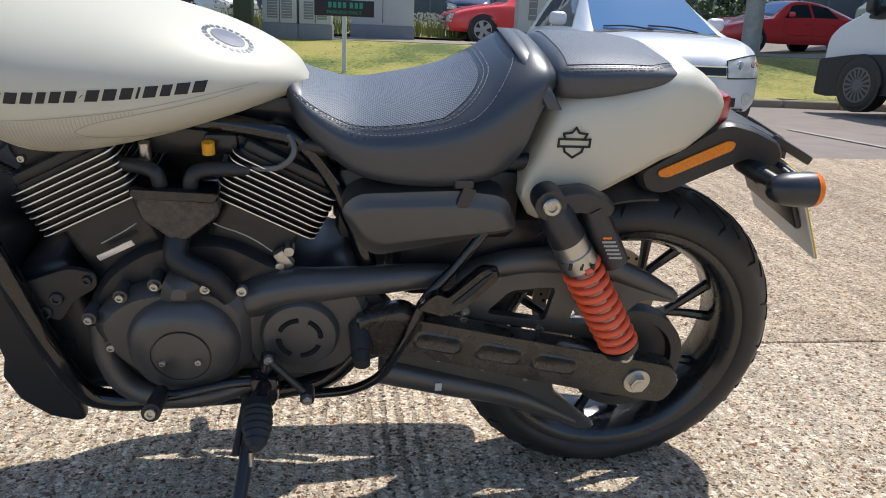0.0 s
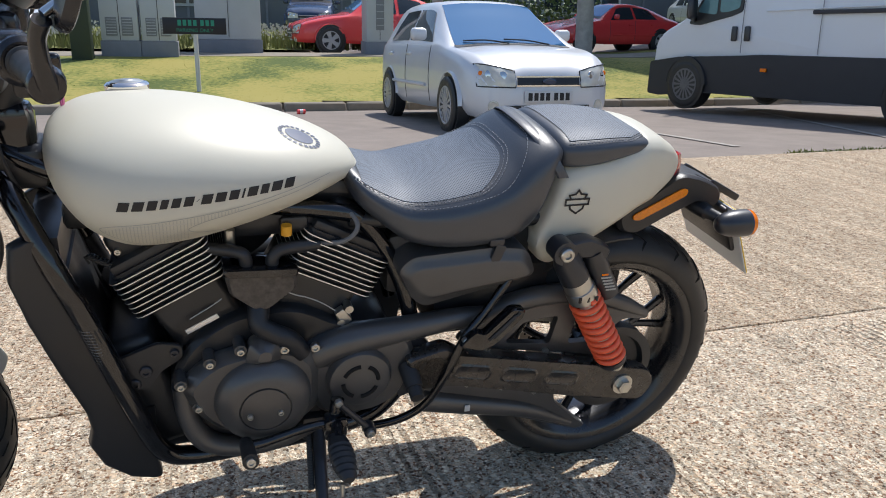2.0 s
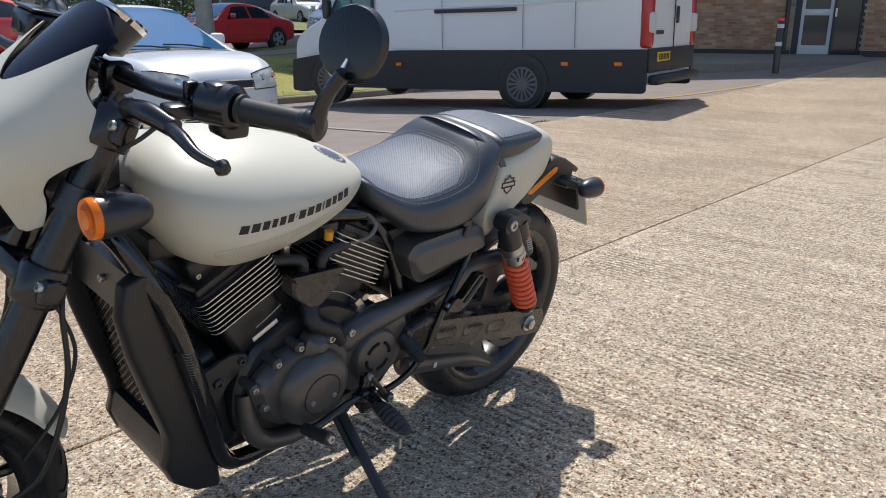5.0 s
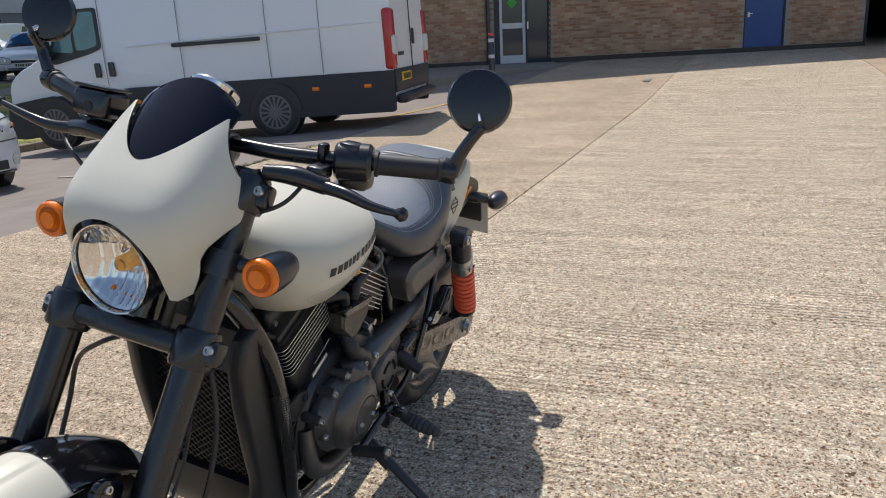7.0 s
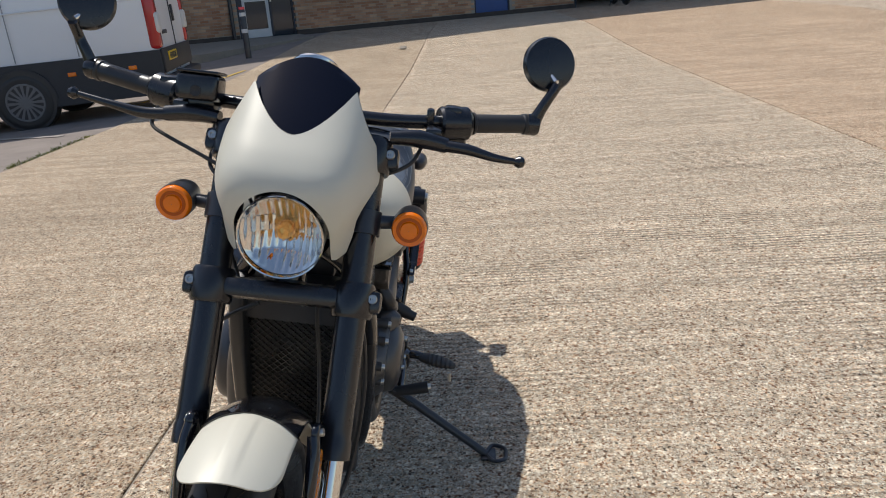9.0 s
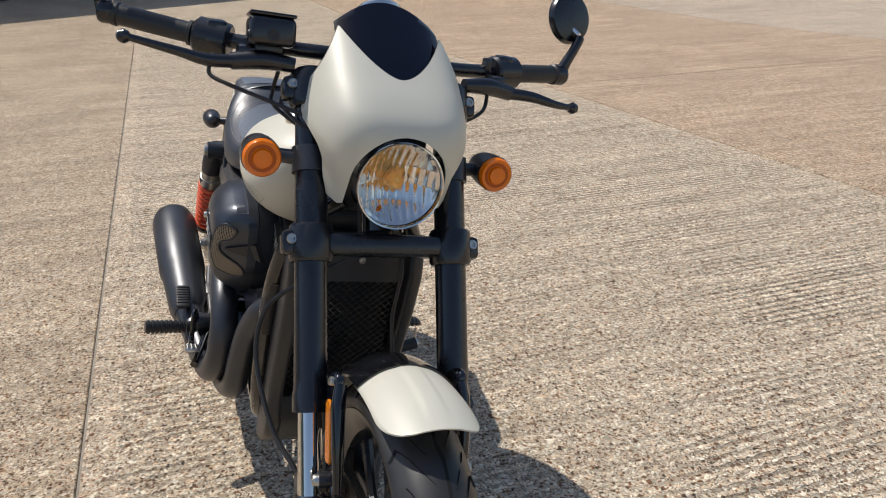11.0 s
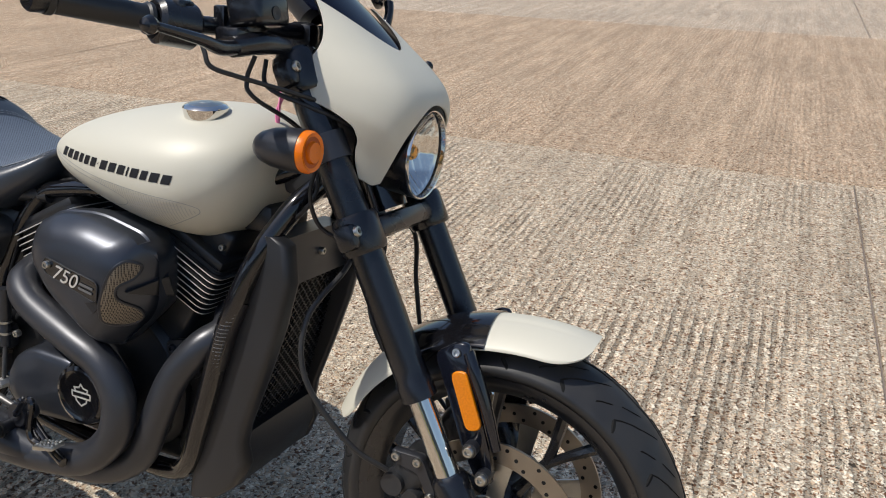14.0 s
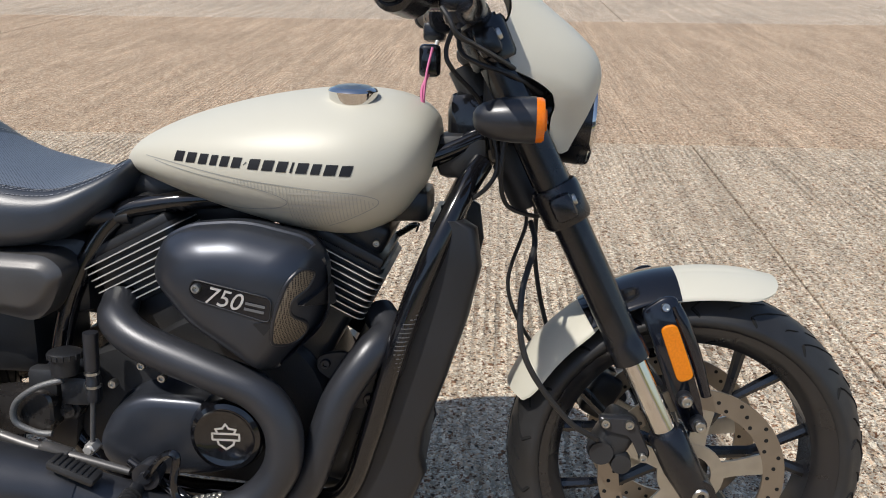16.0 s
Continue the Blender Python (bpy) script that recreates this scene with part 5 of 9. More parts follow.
def shock(s):
    k = new("shock_absorber")
    k.parent = bike
    k["label"] = "rear shock with orange coil spring and piggyback reservoir"
    a, b = Vector((0.210, s * 0.183, 0.650)), Vector((0.040, s * 0.178, 0.368))
    d = (b - a).normalized()
    bm = B()
    rod(bm, a - Vector((0, s * 0.022, 0)), a + Vector((0, s * 0.018, 0)), 0.024, seg=24)
    tube(bm, [a + d * 0.0, a + d * 0.03, a + d * 0.075], [0.018, 0.028, 0.029], 24, False)
    part("shock_head", bm, BLACK_SATIN, k)
    bolt(a + Vector((0, s * 0.019, 0)), (0, s, 0), 0.0145, k, STEEL, "shock_bolt", 0.008)
    bm = B()
    tube(bm, [a + d * 0.075, a + d * 0.10, a + d * 0.101, a + d * 0.128], [0.0285, 0.0285, 0.031, 0.031], 28, False)
    part("preload_collar", bm, STEEL, k, "bare metal preload adjuster")
    for j in range(3):
        q = a + d * 0.116
        side = Vector((0.03 * (j - 1) * 0.6, s * 0.0295, 0))
        bm = B()
        block(bm, q + side, (0.006, 0.003, 0.012), 0.001)
        part("adjuster_slot", bm, INK, k)
    bm = B()
    rod(bm, a + d * 0.12, b - d * 0.012, 0.017)
    part("damper_rod", bm, ALLOY, k)
    bm = B()
    u, v = ring_frame(d)
    pts = []
    turns, n = 9.5, 9.5 * 20
    l0, l1 = 0.128, (b - a).length - 0.016
    for i in range(int(n) + 1):
        t = i / n
        ang = 2 * math.pi * turns * t
        pts.append(a + d * (l0 + (l1 - l0) * t) + (u * math.cos(ang) + v * math.sin(ang)) * 0.0285)
    tube(bm, pts, 0.0062, 9, False)
    part("coil_spring", bm, ORANGE, k, "bright orange coil spring", 60)
    bm = B()
    rod(bm, b - d * 0.016, b - d * 0.006, 0.031, seg=24)
    rod(bm, b - Vector((0, s * 0.018, 0)), b + Vector((0, s * 0.014, 0)), 0.017, seg=20)
    part("lower_eye", bm, BLACK_SATIN, k)
    bolt(b + Vector((0, s * 0.014, 0)), (0, s, 0), 0.0125, k, STEEL, "shock_bolt", 0.008)
    bm = B()
    r0, r1 = Vector((0.135, s * 0.165, 0.635)), Vector((0.080, s * 0.165, 0.535))
    rod(bm, r0, r1, 0.0235, seg=24)
    plate(bm, [(0.205, 0.66), (0.15, 0.668), (0.10, 0.645), (0.105, 0.62), (0.15, 0.63), (0.19, 0.63)], s * 0.145, s * 0.185, 0.012, 0.006)
    part("reservoir", bm, BLACK_SATIN, k)
    q = r0 + (r1 - r0) * 0.45 + Vector((-0.002, s * 0.0236, 0))
    for j in range(6):
        bm = B()
        block(bm, q + (r1 - r0) * (0.07 * j), (0.022 if j else 0.014, 0.0012, 0.0035), 0)
        part("label_bar", bm, AMBER if j == 0 else DECAL_GREY, k)
    return k


shock(1)
shock(-1)
# belt guards, with windows
bm = B()
GU = [(0.385, 0.425), (0.33, 0.475), (0.23, 0.515), (0.15, 0.518), (0.08, 0.508), (0.0, 0.478), (-0.068, 0.448), (-0.066, 0.428), (0.0, 0.436), (0.03, 0.40), (0.03, 0.345), (0.30, 0.40)]
GU_WINDOWS = ([(0.275, 0.41), (0.235, 0.455), (0.155, 0.462), (0.168, 0.392)], [(0.125, 0.388), (0.112, 0.455), (0.035, 0.44), (0.04, 0.385)])
loops = [rounded(GU, 0.02, 4)] + [rounded(q, 0.012, 4) for q in GU_WINDOWS]
edges = []
for q in loops:
    vs = [bm.verts.new((a, 0.105, b)) for a, b in q]
    edges += [bm.edges.new((vs[i - 1], vs[i])) for i in range(len(vs))]
bmesh.ops.triangle_fill(bm, edges=edges, use_beauty=True)
ext = bmesh.ops.extrude_face_region(bm, geom=bm.faces[:])
bmesh.ops.translate(bm, vec=(0, 0.017, 0), verts=[g for g in ext["geom"] if isinstance(g, bmesh.types.BMVert)])
guard = part("belt_guard", bm, ENGINE_BLACK, bike, "satin black drive belt guard")
bm = B()
tube(bm, [(0.37, 0.115, 0.445), (0.30, 0.115, 0.487), (0.23, 0.115, 0.508), (0.15, 0.115, 0.511), (0.08, 0.115, 0.501), (0.0, 0.115, 0.47), (-0.06, 0.115, 0.44)], [0.018, 0.022, 0.022, 0.022, 0.022, 0.018, 0.01], 12)
part("guard_rib", bm, ENGINE_BLACK, guard)
for x, z in ((0.31, 0.415), (0.175, 0.375)):
    bolt((x, 0.122, z), (0, 1, 0), 0.0085, bike)
bm = B()
plate(bm, [(0.455, 0.36), (0.455, 0.285), (0.44, 0.272), (0.21, 0.205), (0.06, 0.145), (0.035, 0.15), (0.06, 0.17), (0.13, 0.235), (0.14, 0.285), (0.40, 0.355)], 0.10, 0.125, 0.012, 0.006)
tube(bm, [(0.45, 0.12, 0.295), (0.33, 0.12, 0.262), (0.20, 0.12, 0.225), (0.08, 0.12, 0.165)], [0.026, 0.024, 0.02, 0.008], 12)
lower_guard = part("lower_belt_guard", bm, ENGINE_BLACK, bike, "satin black lower belt guard")
for x, z in ((0.42, 0.348), (0.39, 0.335), (0.35, 0.32), (0.27, 0.30), (0.19, 0.275), (0.235, 0.31)):
    bolt((x, 0.126, z), (0, 1, 0), 0.0052, lower_guard)
bm = B()
block(bm, (0.35, 0.1455, 0.272), (0.012, 0.002, 0.016), 0.002)
part("guard_slot", bm, WHITE_PLATE, lower_guard)

# side boxes below the seat
for s in (1, -1):
    bm = B()
    o = rounded([(0.525, 0.622), (0.50, 0.648), (0.34, 0.656), (0.268, 0.646), (0.243, 0.588), (0.47, 0.54), (0.495, 0.56)], 0.02, 5)
    ca, cb = 0.38, 0.60
    loft(bm, [[(ca + (a - ca) * k, s * y, cb + (b - cb) * k2) for a, b in o] for y, k, k2 in ((0.06, 1.0, 1.0), (0.148, 1.0, 1.0), (0.158, 0.99, 0.97), (0.162, 0.95, 0.72), (0.168, 0.90, 0.62), (0.17, 0.84, 0.5))])
    box = part("side_cover", bm, ENGINE_BLACK, bike, "matt black moulded side cover", 40)
    bm = B()
    block(bm, (0.335, s * 0.163, 0.642), (0.022, 0.012, 0.045), 0.004, Matrix.Rotation(radians(-18), 4, "Y"))
    block(bm, (0.338, s * 0.158, 0.668), (0.03, 0.02, 0.015), 0.004)
    part("seat_latch", bm, BLACK_SATIN, box)
bm = B()
block(bm, (0.38, 0, 0.60), (0.30, 0.2, 0.13), 0.02)
block(bm, (0.30, 0, 0.50), (0.26, 0.19, 0.16), 0.03)
block(bm, (0.62, 0, 0.74), (0.12, 0.12, 0.05), 0.02)
part("battery_box", bm, BLACK_DULL, bike)
# inner mudguard over the rear tyre
bm = B()
rows = []
for a in np.linspace(28, 150, 26):
    q = radians(a)
    nrm = Vector((math.cos(q), 0, math.sin(q)))
    col = [REAR + nrm * (0.338 - 0.025 * abs(t) ** 3) + Vector((0, 0.092 * t, 0)) for t in np.linspace(-1, 1, 11)]
    if a > 95:
        break
    rows.append(col + [p - nrm * 0.004 for p in reversed(col)])
loft(bm, rows)
part("inner_mudguard", bm, BLACK_DULL, bike)

# tail: bracket, lamp, plate, indicators
tail = new("tail_bracket")
tail.parent = bike
tail["label"] = "black moulded tail bracket with lamp, plate and indicators"
for s in (1, -1):
    bm = B()
    plate(bm, [(0.037, 0.658), (-0.03, 0.702), (-0.09, 0.744), (-0.11, 0.748), (-0.155, 0.737), (-0.203, 0.716), (-0.216, 0.690), (-0.205, 0.674), (-0.155, 0.690), (-0.09, 0.660), (-0.01, 0.620), (0.022, 0.626)], s * 0.055, s * 0.088, 0.012, 0.008)
    part("side_arm", bm, PLASTIC, tail)
    bm = B()
    plate(bm, [(0.003, 0.665), (0.0, 0.655), (-0.015, 0.653), (-0.119, 0.704), (-0.122, 0.716), (-0.108, 0.721)], s * 0.088, s * 0.0915, 0.008, 0.001)
    part("side_reflector", bm, REFLECTOR, tail, "slim amber reflector")
    bm = B()
    block(bm, (-0.248, s * 0.05, 0.692), (0.09, 0.012, 0.016), 0.004, Matrix.Rotation(radians(-27), 4, "Y"))
    part("rear_hook", bm, PLASTIC, tail)
    # indicators
    ind = new("rear_indicator")
    ind.parent = tail
    ind["label"] = "bullet indicator with amber lens"
    bm = B()
    tube(bm, [(-0.165, s * 0.05, 0.670), (-0.172, s * 0.105, 0.667), (-0.173, s * 0.108, 0.667), (-0.185, s * 0.14, 0.665)], [0.019, 0.017, 0.013, 0.012], 16, False)
    part("stalk", bm, PLASTIC, ind)
bm = B()
rows = []
for x, z, hw, h in ((0.02, 0.70, 0.06, 0.04), (-0.08, 0.735, 0.058, 0.05), (-0.16, 0.735, 0.055, 0.035), (-0.24, 0.70, 0.05, 0.025)):
    rows.append([(x, hw, z - h), (x, hw, z), (x, -hw, z), (x, -hw, z - h)])
loft(bm, rows)
part("tail_tray", bm, PLASTIC, tail)
bm = B()
rows = []
for x, hw, z0, z1 in ((-0.088, 0.075, 0.745, 0.785), (-0.108, 0.062, 0.735, 0.785), (-0.12, 0.045, 0.74, 0.778), (-0.124, 0.02, 0.75, 0.77)):
    rows.append([(x, hw, z0), (x, hw * 1.02, (z0 + z1) / 2), (x, hw * 0.9, z1), (x, -hw * 0.9, z1), (x, -hw * 1.02, (z0 + z1) / 2), (x, -hw, z0)])
loft(bm, rows)
part("tail_lamp", bm, RED_LENS, tail, "red tail lamp lens")
PM = Matrix.Translation((-0.272, 0, 0.592)) @ Matrix.Rotation(radians(26), 4, "Y")
bm = B()
block(bm, (0, 0, 0), (0.003, 0.228, 0.178), 0.001)
bmesh.ops.transform(bm, matrix=PM, verts=bm.verts)
plate_ob = part("number_plate", bm, WHITE_PLATE, tail, "pale back of a yellow number plate")
bm = B()
block(bm, (-0.003, 0, 0), (0.0025, 0.2285, 0.1785), 0.0008)
bmesh.ops.transform(bm, matrix=PM, verts=bm.verts)
part("plate_face", bm, YELLOW, plate_ob, "yellow plate face")
bm = B()
block(bm, (0.009, 0, 0.03), (0.012, 0.19, 0.12), 0.008)
bmesh.ops.transform(bm, matrix=PM, verts=bm.verts)
part("plate_holder", bm, PLASTIC, plate_ob)


def bullet(c, axis, parent, length=0.075, r=0.031, sub=True):
    """A bullet-shaped indicator with an amber lens in front; axis points to the lens."""
    ax = Vector(axis).normalized()
    bm = B()
    prof = [(-length, 0.0005), (-length * 0.985, r * 0.3), (-length * 0.93, r * 0.52), (-length * 0.82, r * 0.71), (-length * 0.6, r * 0.89), (-length * 0.3, r * 0.985), (0, r), (0.004, r), (0.004, r * 0.9)]
    lathe(bm, prof, c, ax, 32)
    part("housing", bm, BLACK_SATIN, parent)
    bm = B()
    lathe(bm, [(0.003, r * 0.97), (0.012, r * 0.96), (0.0155, r * 0.88), (0.0135, r * 0.70), (0.0135, r * 0.5), (0.019, r * 0.46), (0.0195, 0.0005)], c, ax, 32)
    part("lens", bm, AMBER, parent, "round amber lens")
    bm = B()
    lathe(bm, [(0.0120, r * 0.72), (0.0142, r * 0.70), (0.0142, r * 0.54), (0.0120, r * 0.50)], c, ax, 28, True)
    part("lens_ring", bm, DARK_AMBER, parent)


for s, ob in zip((1, -1), [o for o in bpy.data.objects if o.name.startswith("rear_indicator")]):
    bullet((-0.225, s * 0.157, 0.664), (-1, 0, 0), ob, 0.07, 0.029)
for s in (1, -1):
    ind = new("front_indicator")
    ind.parent = bike
    ind["label"] = "bullet indicator with amber lens"
    bullet((1.219, s * 0.203, 0.867), (1, 0, 0), ind, 0.080, 0.0315)
    bm = B()
    tube(bm, [on_fork(0.866, s * 0.125), Vector((1.192, s * 0.19, 0.867))], [0.013, 0.011], 14, False)
    a, b = on_fork(0.845, s * 0.121), on_fork(0.882, s * 0.121)
    rod(bm, a, b, 0.0315, seg=24)
    part("stalk", bm, BLACK_SATIN, ind)

# ---- handlebar and controls ----
bar = new("handlebar")
bar.parent = bike
bar["label"] = "black drag-style handlebar with grips, levers and bar-end mirrors"
bm = B()
tube(bm, [(1.016, 0.403, 1.036), (1.063, 0.262, 1.031), (1.10, 0.15, 1.028), (1.115, 0.05, 1.03), (1.115, -0.05, 1.03), (1.10, -0.15, 1.028), (1.055, -0.27, 1.027), (0.993, -0.436, 1.042)], 0.0125, 14)
part("tube", bm, FORK_BLACK, bar)
for s in (1, -1):
    bm = B()
    block(bm, (1.112, s * 0.05, 1.02), (0.05, 0.035, 0.05), 0.012)
    rod(bm, (1.112, s * 0.05, 1.0), (1.14, s * 0.05, 0.96), 0.018)
    part("riser", bm, FORK_BLACK, bar)
    g0, g1 = (Vector((1.052, 0.292, 1.031)), Vector((1.018, 0.395, 1.036))) if s > 0 else (Vector((1.041, -0.305, 1.028)), Vector((0.996, -0.428, 1.041)))
    bm = B()
    d = (g1 - g0)
    tube(bm, [g0, g0 + d * 0.04, g0 + d * 0.06, g0 + d * 0.92, g0 + d * 0.94, g1], [0.021, 0.021, 0.0175, 0.0175, 0.020, 0.020], 20, False)
    part("grip", bm, RUBBER, bar, "ribbed black rubber grip")
    w0 = g0 - d.normalized() * 0.004
    bm = B()
    tube(bm, [w0 - d.normalized() * 0.06, w0 - d.normalized() * 0.055, w0 - d.normalized() * 0.006, w0], [0.027, 0.031, 0.031, 0.025], 20, False)
    block(bm, w0 - d.normalized() * 0.035 + Vector((0.004, 0, 0.022)), (0.03, 0.034, 0.022), 0.007)
    if s > 0:
        block(bm, w0 - d.normalized() * 0.03 + Vector((-0.012, 0, -0.028)), (0.042, 0.05, 0.035), 0.008)
    part("switch_housing", bm, FORK_BLACK, bar, "black switch housing")
    for dx, dz in ((-0.022, 0.014), (-0.024, -0.004)):
        bm = B()
        block(bm, w0 - d.normalized() * 0.03 + Vector((dx, 0, dz)), (0.014, 0.018, 0.01), 0.003)
        part("switch_button", bm, FORK_BLACK, bar)
    # lever: perch, blade, ball end
    bm = B()
    tube(bm, [(1.148, s * 0.15, 1.006), (1.14, s * 0.20, 1.008), (1.13, s * 0.25, 1.0)], [0.012, 0.016, 0.014], 14)
    block(bm, (1.112, s * 0.225, 1.016), (0.04, 0.03, 0.022), 0.006)
    part("lever_perch", bm, FORK_BLACK, bar)
    bm = B()
    zt, yt = (0.987, 0.378) if s > 0 else (1.019, 0.406)
    tube(bm, [(1.133, s * 0.245, 1.0), (1.142, s * 0.29, 0.999), (1.147, s * 0.335, (zt + 1.0) / 2 - 0.002), (1.140, s * yt, zt)], [0.011, 0.010, 0.0075, 0.0055], 12)
    lathe(bm, [(-0.011, 0.0005), (-0.008, 0.008), (0, 0.0115), (0.008, 0.008), (0.011, 0.0005)], (1.139, s * (yt + 0.004), zt), (0, 1, 0), 18)
    part("lever", bm, FORK_BLACK, bar, "black lever with ball end")
    # bar-end mirror
    mir = new("mirror")
    mir.parent = bike
    mir["label"] = "round black bar-end mirror on a curved stem"
    bm = B()
    e = Vector((1.015, 0.403, 1.036)) if s > 0 else Vector((0.993, -0.436, 1.043))
    head = Vector((0.983, 0.428, 1.149)) if s > 0 else Vector((0.985, -0.453, 1.164))
    tube(bm, [e + Vector((0.002, -s * 0.006, 0)), e + Vector((0.001, s * 0.010, 0)), e + Vector((0, s * 0.014, 0))], [0.0205, 0.0205, 0.018], 20, False)
    tube(bm, [e + Vector((0.0, s * 0.004, -0.004)), e + Vector((0.002, s * 0.016, 0.028)), e + Vector((0.0, s * 0.030, 0.056)), head + Vector((0.024, s * 0.016, -0.036))], [0.014, 0.0105, 0.0095, 0.0105], 12)
    part("stem", bm, FORK_BLACK, mir)
    bm = B()
    rod(bm, head + Vector((0.023, s * 0.014, -0.031)), head + Vector((0.006, s * 0.004, -0.020)), 0.0055)
    part("ball_joint", bm, CHROME, mir)
    n = Vector((0.86, 0.2, 0.24)).normalized() if s > 0 else Vector((0.86, 0.30, 0.28)).normalized()
    bm = B()
    lathe(bm, [(0.008, 0.0005), (0.0075, 0.033), (0.004, 0.048), (-0.003, 0.0515), (-0.009, 0.0515), (-0.0105, 0.049)], head, n, 48)
    part("mirror_back", bm, FORK_BLACK, mir)
    bm = B()
    lathe(bm, [(-0.0102, 0.049), (-0.0102, 0.0005)], head, n, 48)
    part("mirror_glass", bm, CHROME, mir)
# brake fluid reservoir
bm = B()
block(bm, (1.128, -0.19, 1.052), (0.058, 0.075, 0.046), 0.01, Matrix.Rotation(radians(-10), 4, "Y"), 3)
block(bm, (1.10, -0.19, 1.022), (0.06, 0.05, 0.03), 0.008)
res = part("fluid_reservoir", bm, FORK_BLACK, bar, "black brake fluid reservoir")
bm = B()
block(bm, (1.122, -0.19, 1.0775), (0.056, 0.074, 0.006), 0.003, Matrix.Rotation(radians(-10), 4, "Y"))
part("reservoir_cap", bm, FORK_BLACK, res)
bm = B()
lathe(bm, [(0, 0.0095), (0.002, 0.0095), (0.002, 0.006), (0.001, 0.0005)], (1.157, -0.19, 1.05), (1, 0, 0.1), 24)
part("sight_glass", bm, GREY_PLASTIC, res)
for s in (1, -1):
    bm = B()
    block(bm, (1.085, s * 0.215, 1.04), (0.02, 0.014, 0.03), 0.004)
    part("perch_clamp", bm, FORK_BLACK, bar)
# gauge behind the screen
gauge = new("speedometer")
gauge.parent = bike
gauge["label"] = "round gauge with chrome ring behind the screen"
GA = Vector((-0.62, 0, 0.78)).normalized()
GC = Vector((1.076, 0, 1.101))
bm = B()
lathe(bm, [(-0.06, 0.02), (-0.05, 0.034), (-0.005, 0.0405), (0.0, 0.040)], GC, GA, 40)
part("body", bm, BLACK_SATIN, gauge)
bm = B()
lathe(bm, [(-0.008, 0.041), (0.0, 0.0438), (0.004, 0.042), (0.003, 0.038), (-0.002, 0.038)], GC, GA, 40, True)
part("ring", bm, CHROME, gauge, "chrome ring")
bm = B()
lathe(bm, [(0.0, 0.039), (0.0, 0.0005)], GC, GA, 40)
part("dial", bm, INK, gauge)
# filler cap
cap = new("filler_cap")
cap.parent = tank
cap["label"] = "chromed round filler cap with blue-grey top"
CC = Vector((0.957, -0.09, 0.8935))
CN = Vector((0.03, -0.12, 1.0)).normalized()
bm = B()
lathe(bm, [(-0.02, 0.034), (0.001, 0.0365), (0.006, 0.0372), (0.0095, 0.034), (0.0115, 0.028)], CC, CN, 48)
part("cap_ring", bm, CHROME, cap)
bm = B()
lathe(bm, [(0.0108, 0.029), (0.0128, 0.024), (0.0138, 0.012), (0.0146, 0.011), (0.0146, 0.0005)], CC, CN, 48)
part("cap_top", bm, STEEL, cap)

# ---- tank graphics ----
def decal(points, width, s, mat, parent, name, lift=0.0007):
    """A thin line laid on the tank's flank through (x, z) points."""
    bm = B()
    line = spline([(x, 0, z) for x, z in points], 6)
    rows = []
    for i, p in enumerate(line):
        d = (line[min(i + 1, len(line) - 1)] - line[max(i - 1, 0)]).normalized()
        n = Vector((-d.z, 0, d.x)) * width / 2
        rows.append([tank_side(q.x, q.z, s, lift) for q in (p - n, p + n)])
    loft(bm, rows, False)
    return part(name, bm, mat, parent)


for s in (1, -1):
    x0, x1 = (0.978, 0.704) if s > 0 else (0.700, 0.975)
    widths = [1.1, 1.1, 1.0, 0.85, 0.95, 1.0, 0.35, 1.1, 1.1, 1.05, 0.45, 1.1, 0.95, 1.15, 1.1]
    total, at = sum(widths), 0.0
    w = (x1 - x0) / total
    for k, wd in enumerate(widths):
        a, b = x0 + w * (at + 0.12), x0 + w * (at + wd - 0.15)
        at += wd
        zc = interp((a + b) / 2, [0.70, 0.98], [0.803, 0.790])
        h = 0.0074 if k != 6 else 0.002
        slant = 0.0025 * (-1 if s > 0 else 1)
        bm = B()
        loft(bm, [[tank_side(u + slant * q, zc + h * q, s, 0.0008) for u in np.linspace(a, b, 3)] for q in np.linspace(-1, 1, 4)], False)
        part("plain_mark", bm, INK, tank)
    decal([(0.64, 0.798), (0.70, 0.792), (0.80, 0.776), (0.90, 0.765), (0.97, 0.758), (1.0, 0.750), (1.005, 0.742), (0.995, 0.733), (0.96, 0.716), (0.93, 0.704)], 0.0012, s, DECAL_GREY, tank, "pinstripe")
    decal([(0.66, 0.793), (0.74, 0.778), (0.81, 0.766), (0.85, 0.757), (0.875, 0.746), (0.872, 0.738), (0.85, 0.731), (0.80, 0.727), (0.755, 0.729)], 0.0012, s, DECAL_GREY, tank, "pinstripe")
    for i, (xa, xb, z) in enumerate([(0.80 + 0.02 * abs(j - 3), 1.0 - 0.004 * j * j * 0.6, 0.757 - 0.0062 * j) for j in range(7)]):
        decal([(xa + (0.075 if 0 < i < 4 else 0.02), z), ((xa + xb) / 2 + 0.03, z - 0.001), (xb - 0.012, z - 0.002)], 0.0026, s, material("pale_pattern", (0.60, 0.58, 0.51), 0.36, 0.2) if i == 0 and s > 0 else bpy.data.materials["pale_pattern"], tank, "pattern_line", 0.0005)


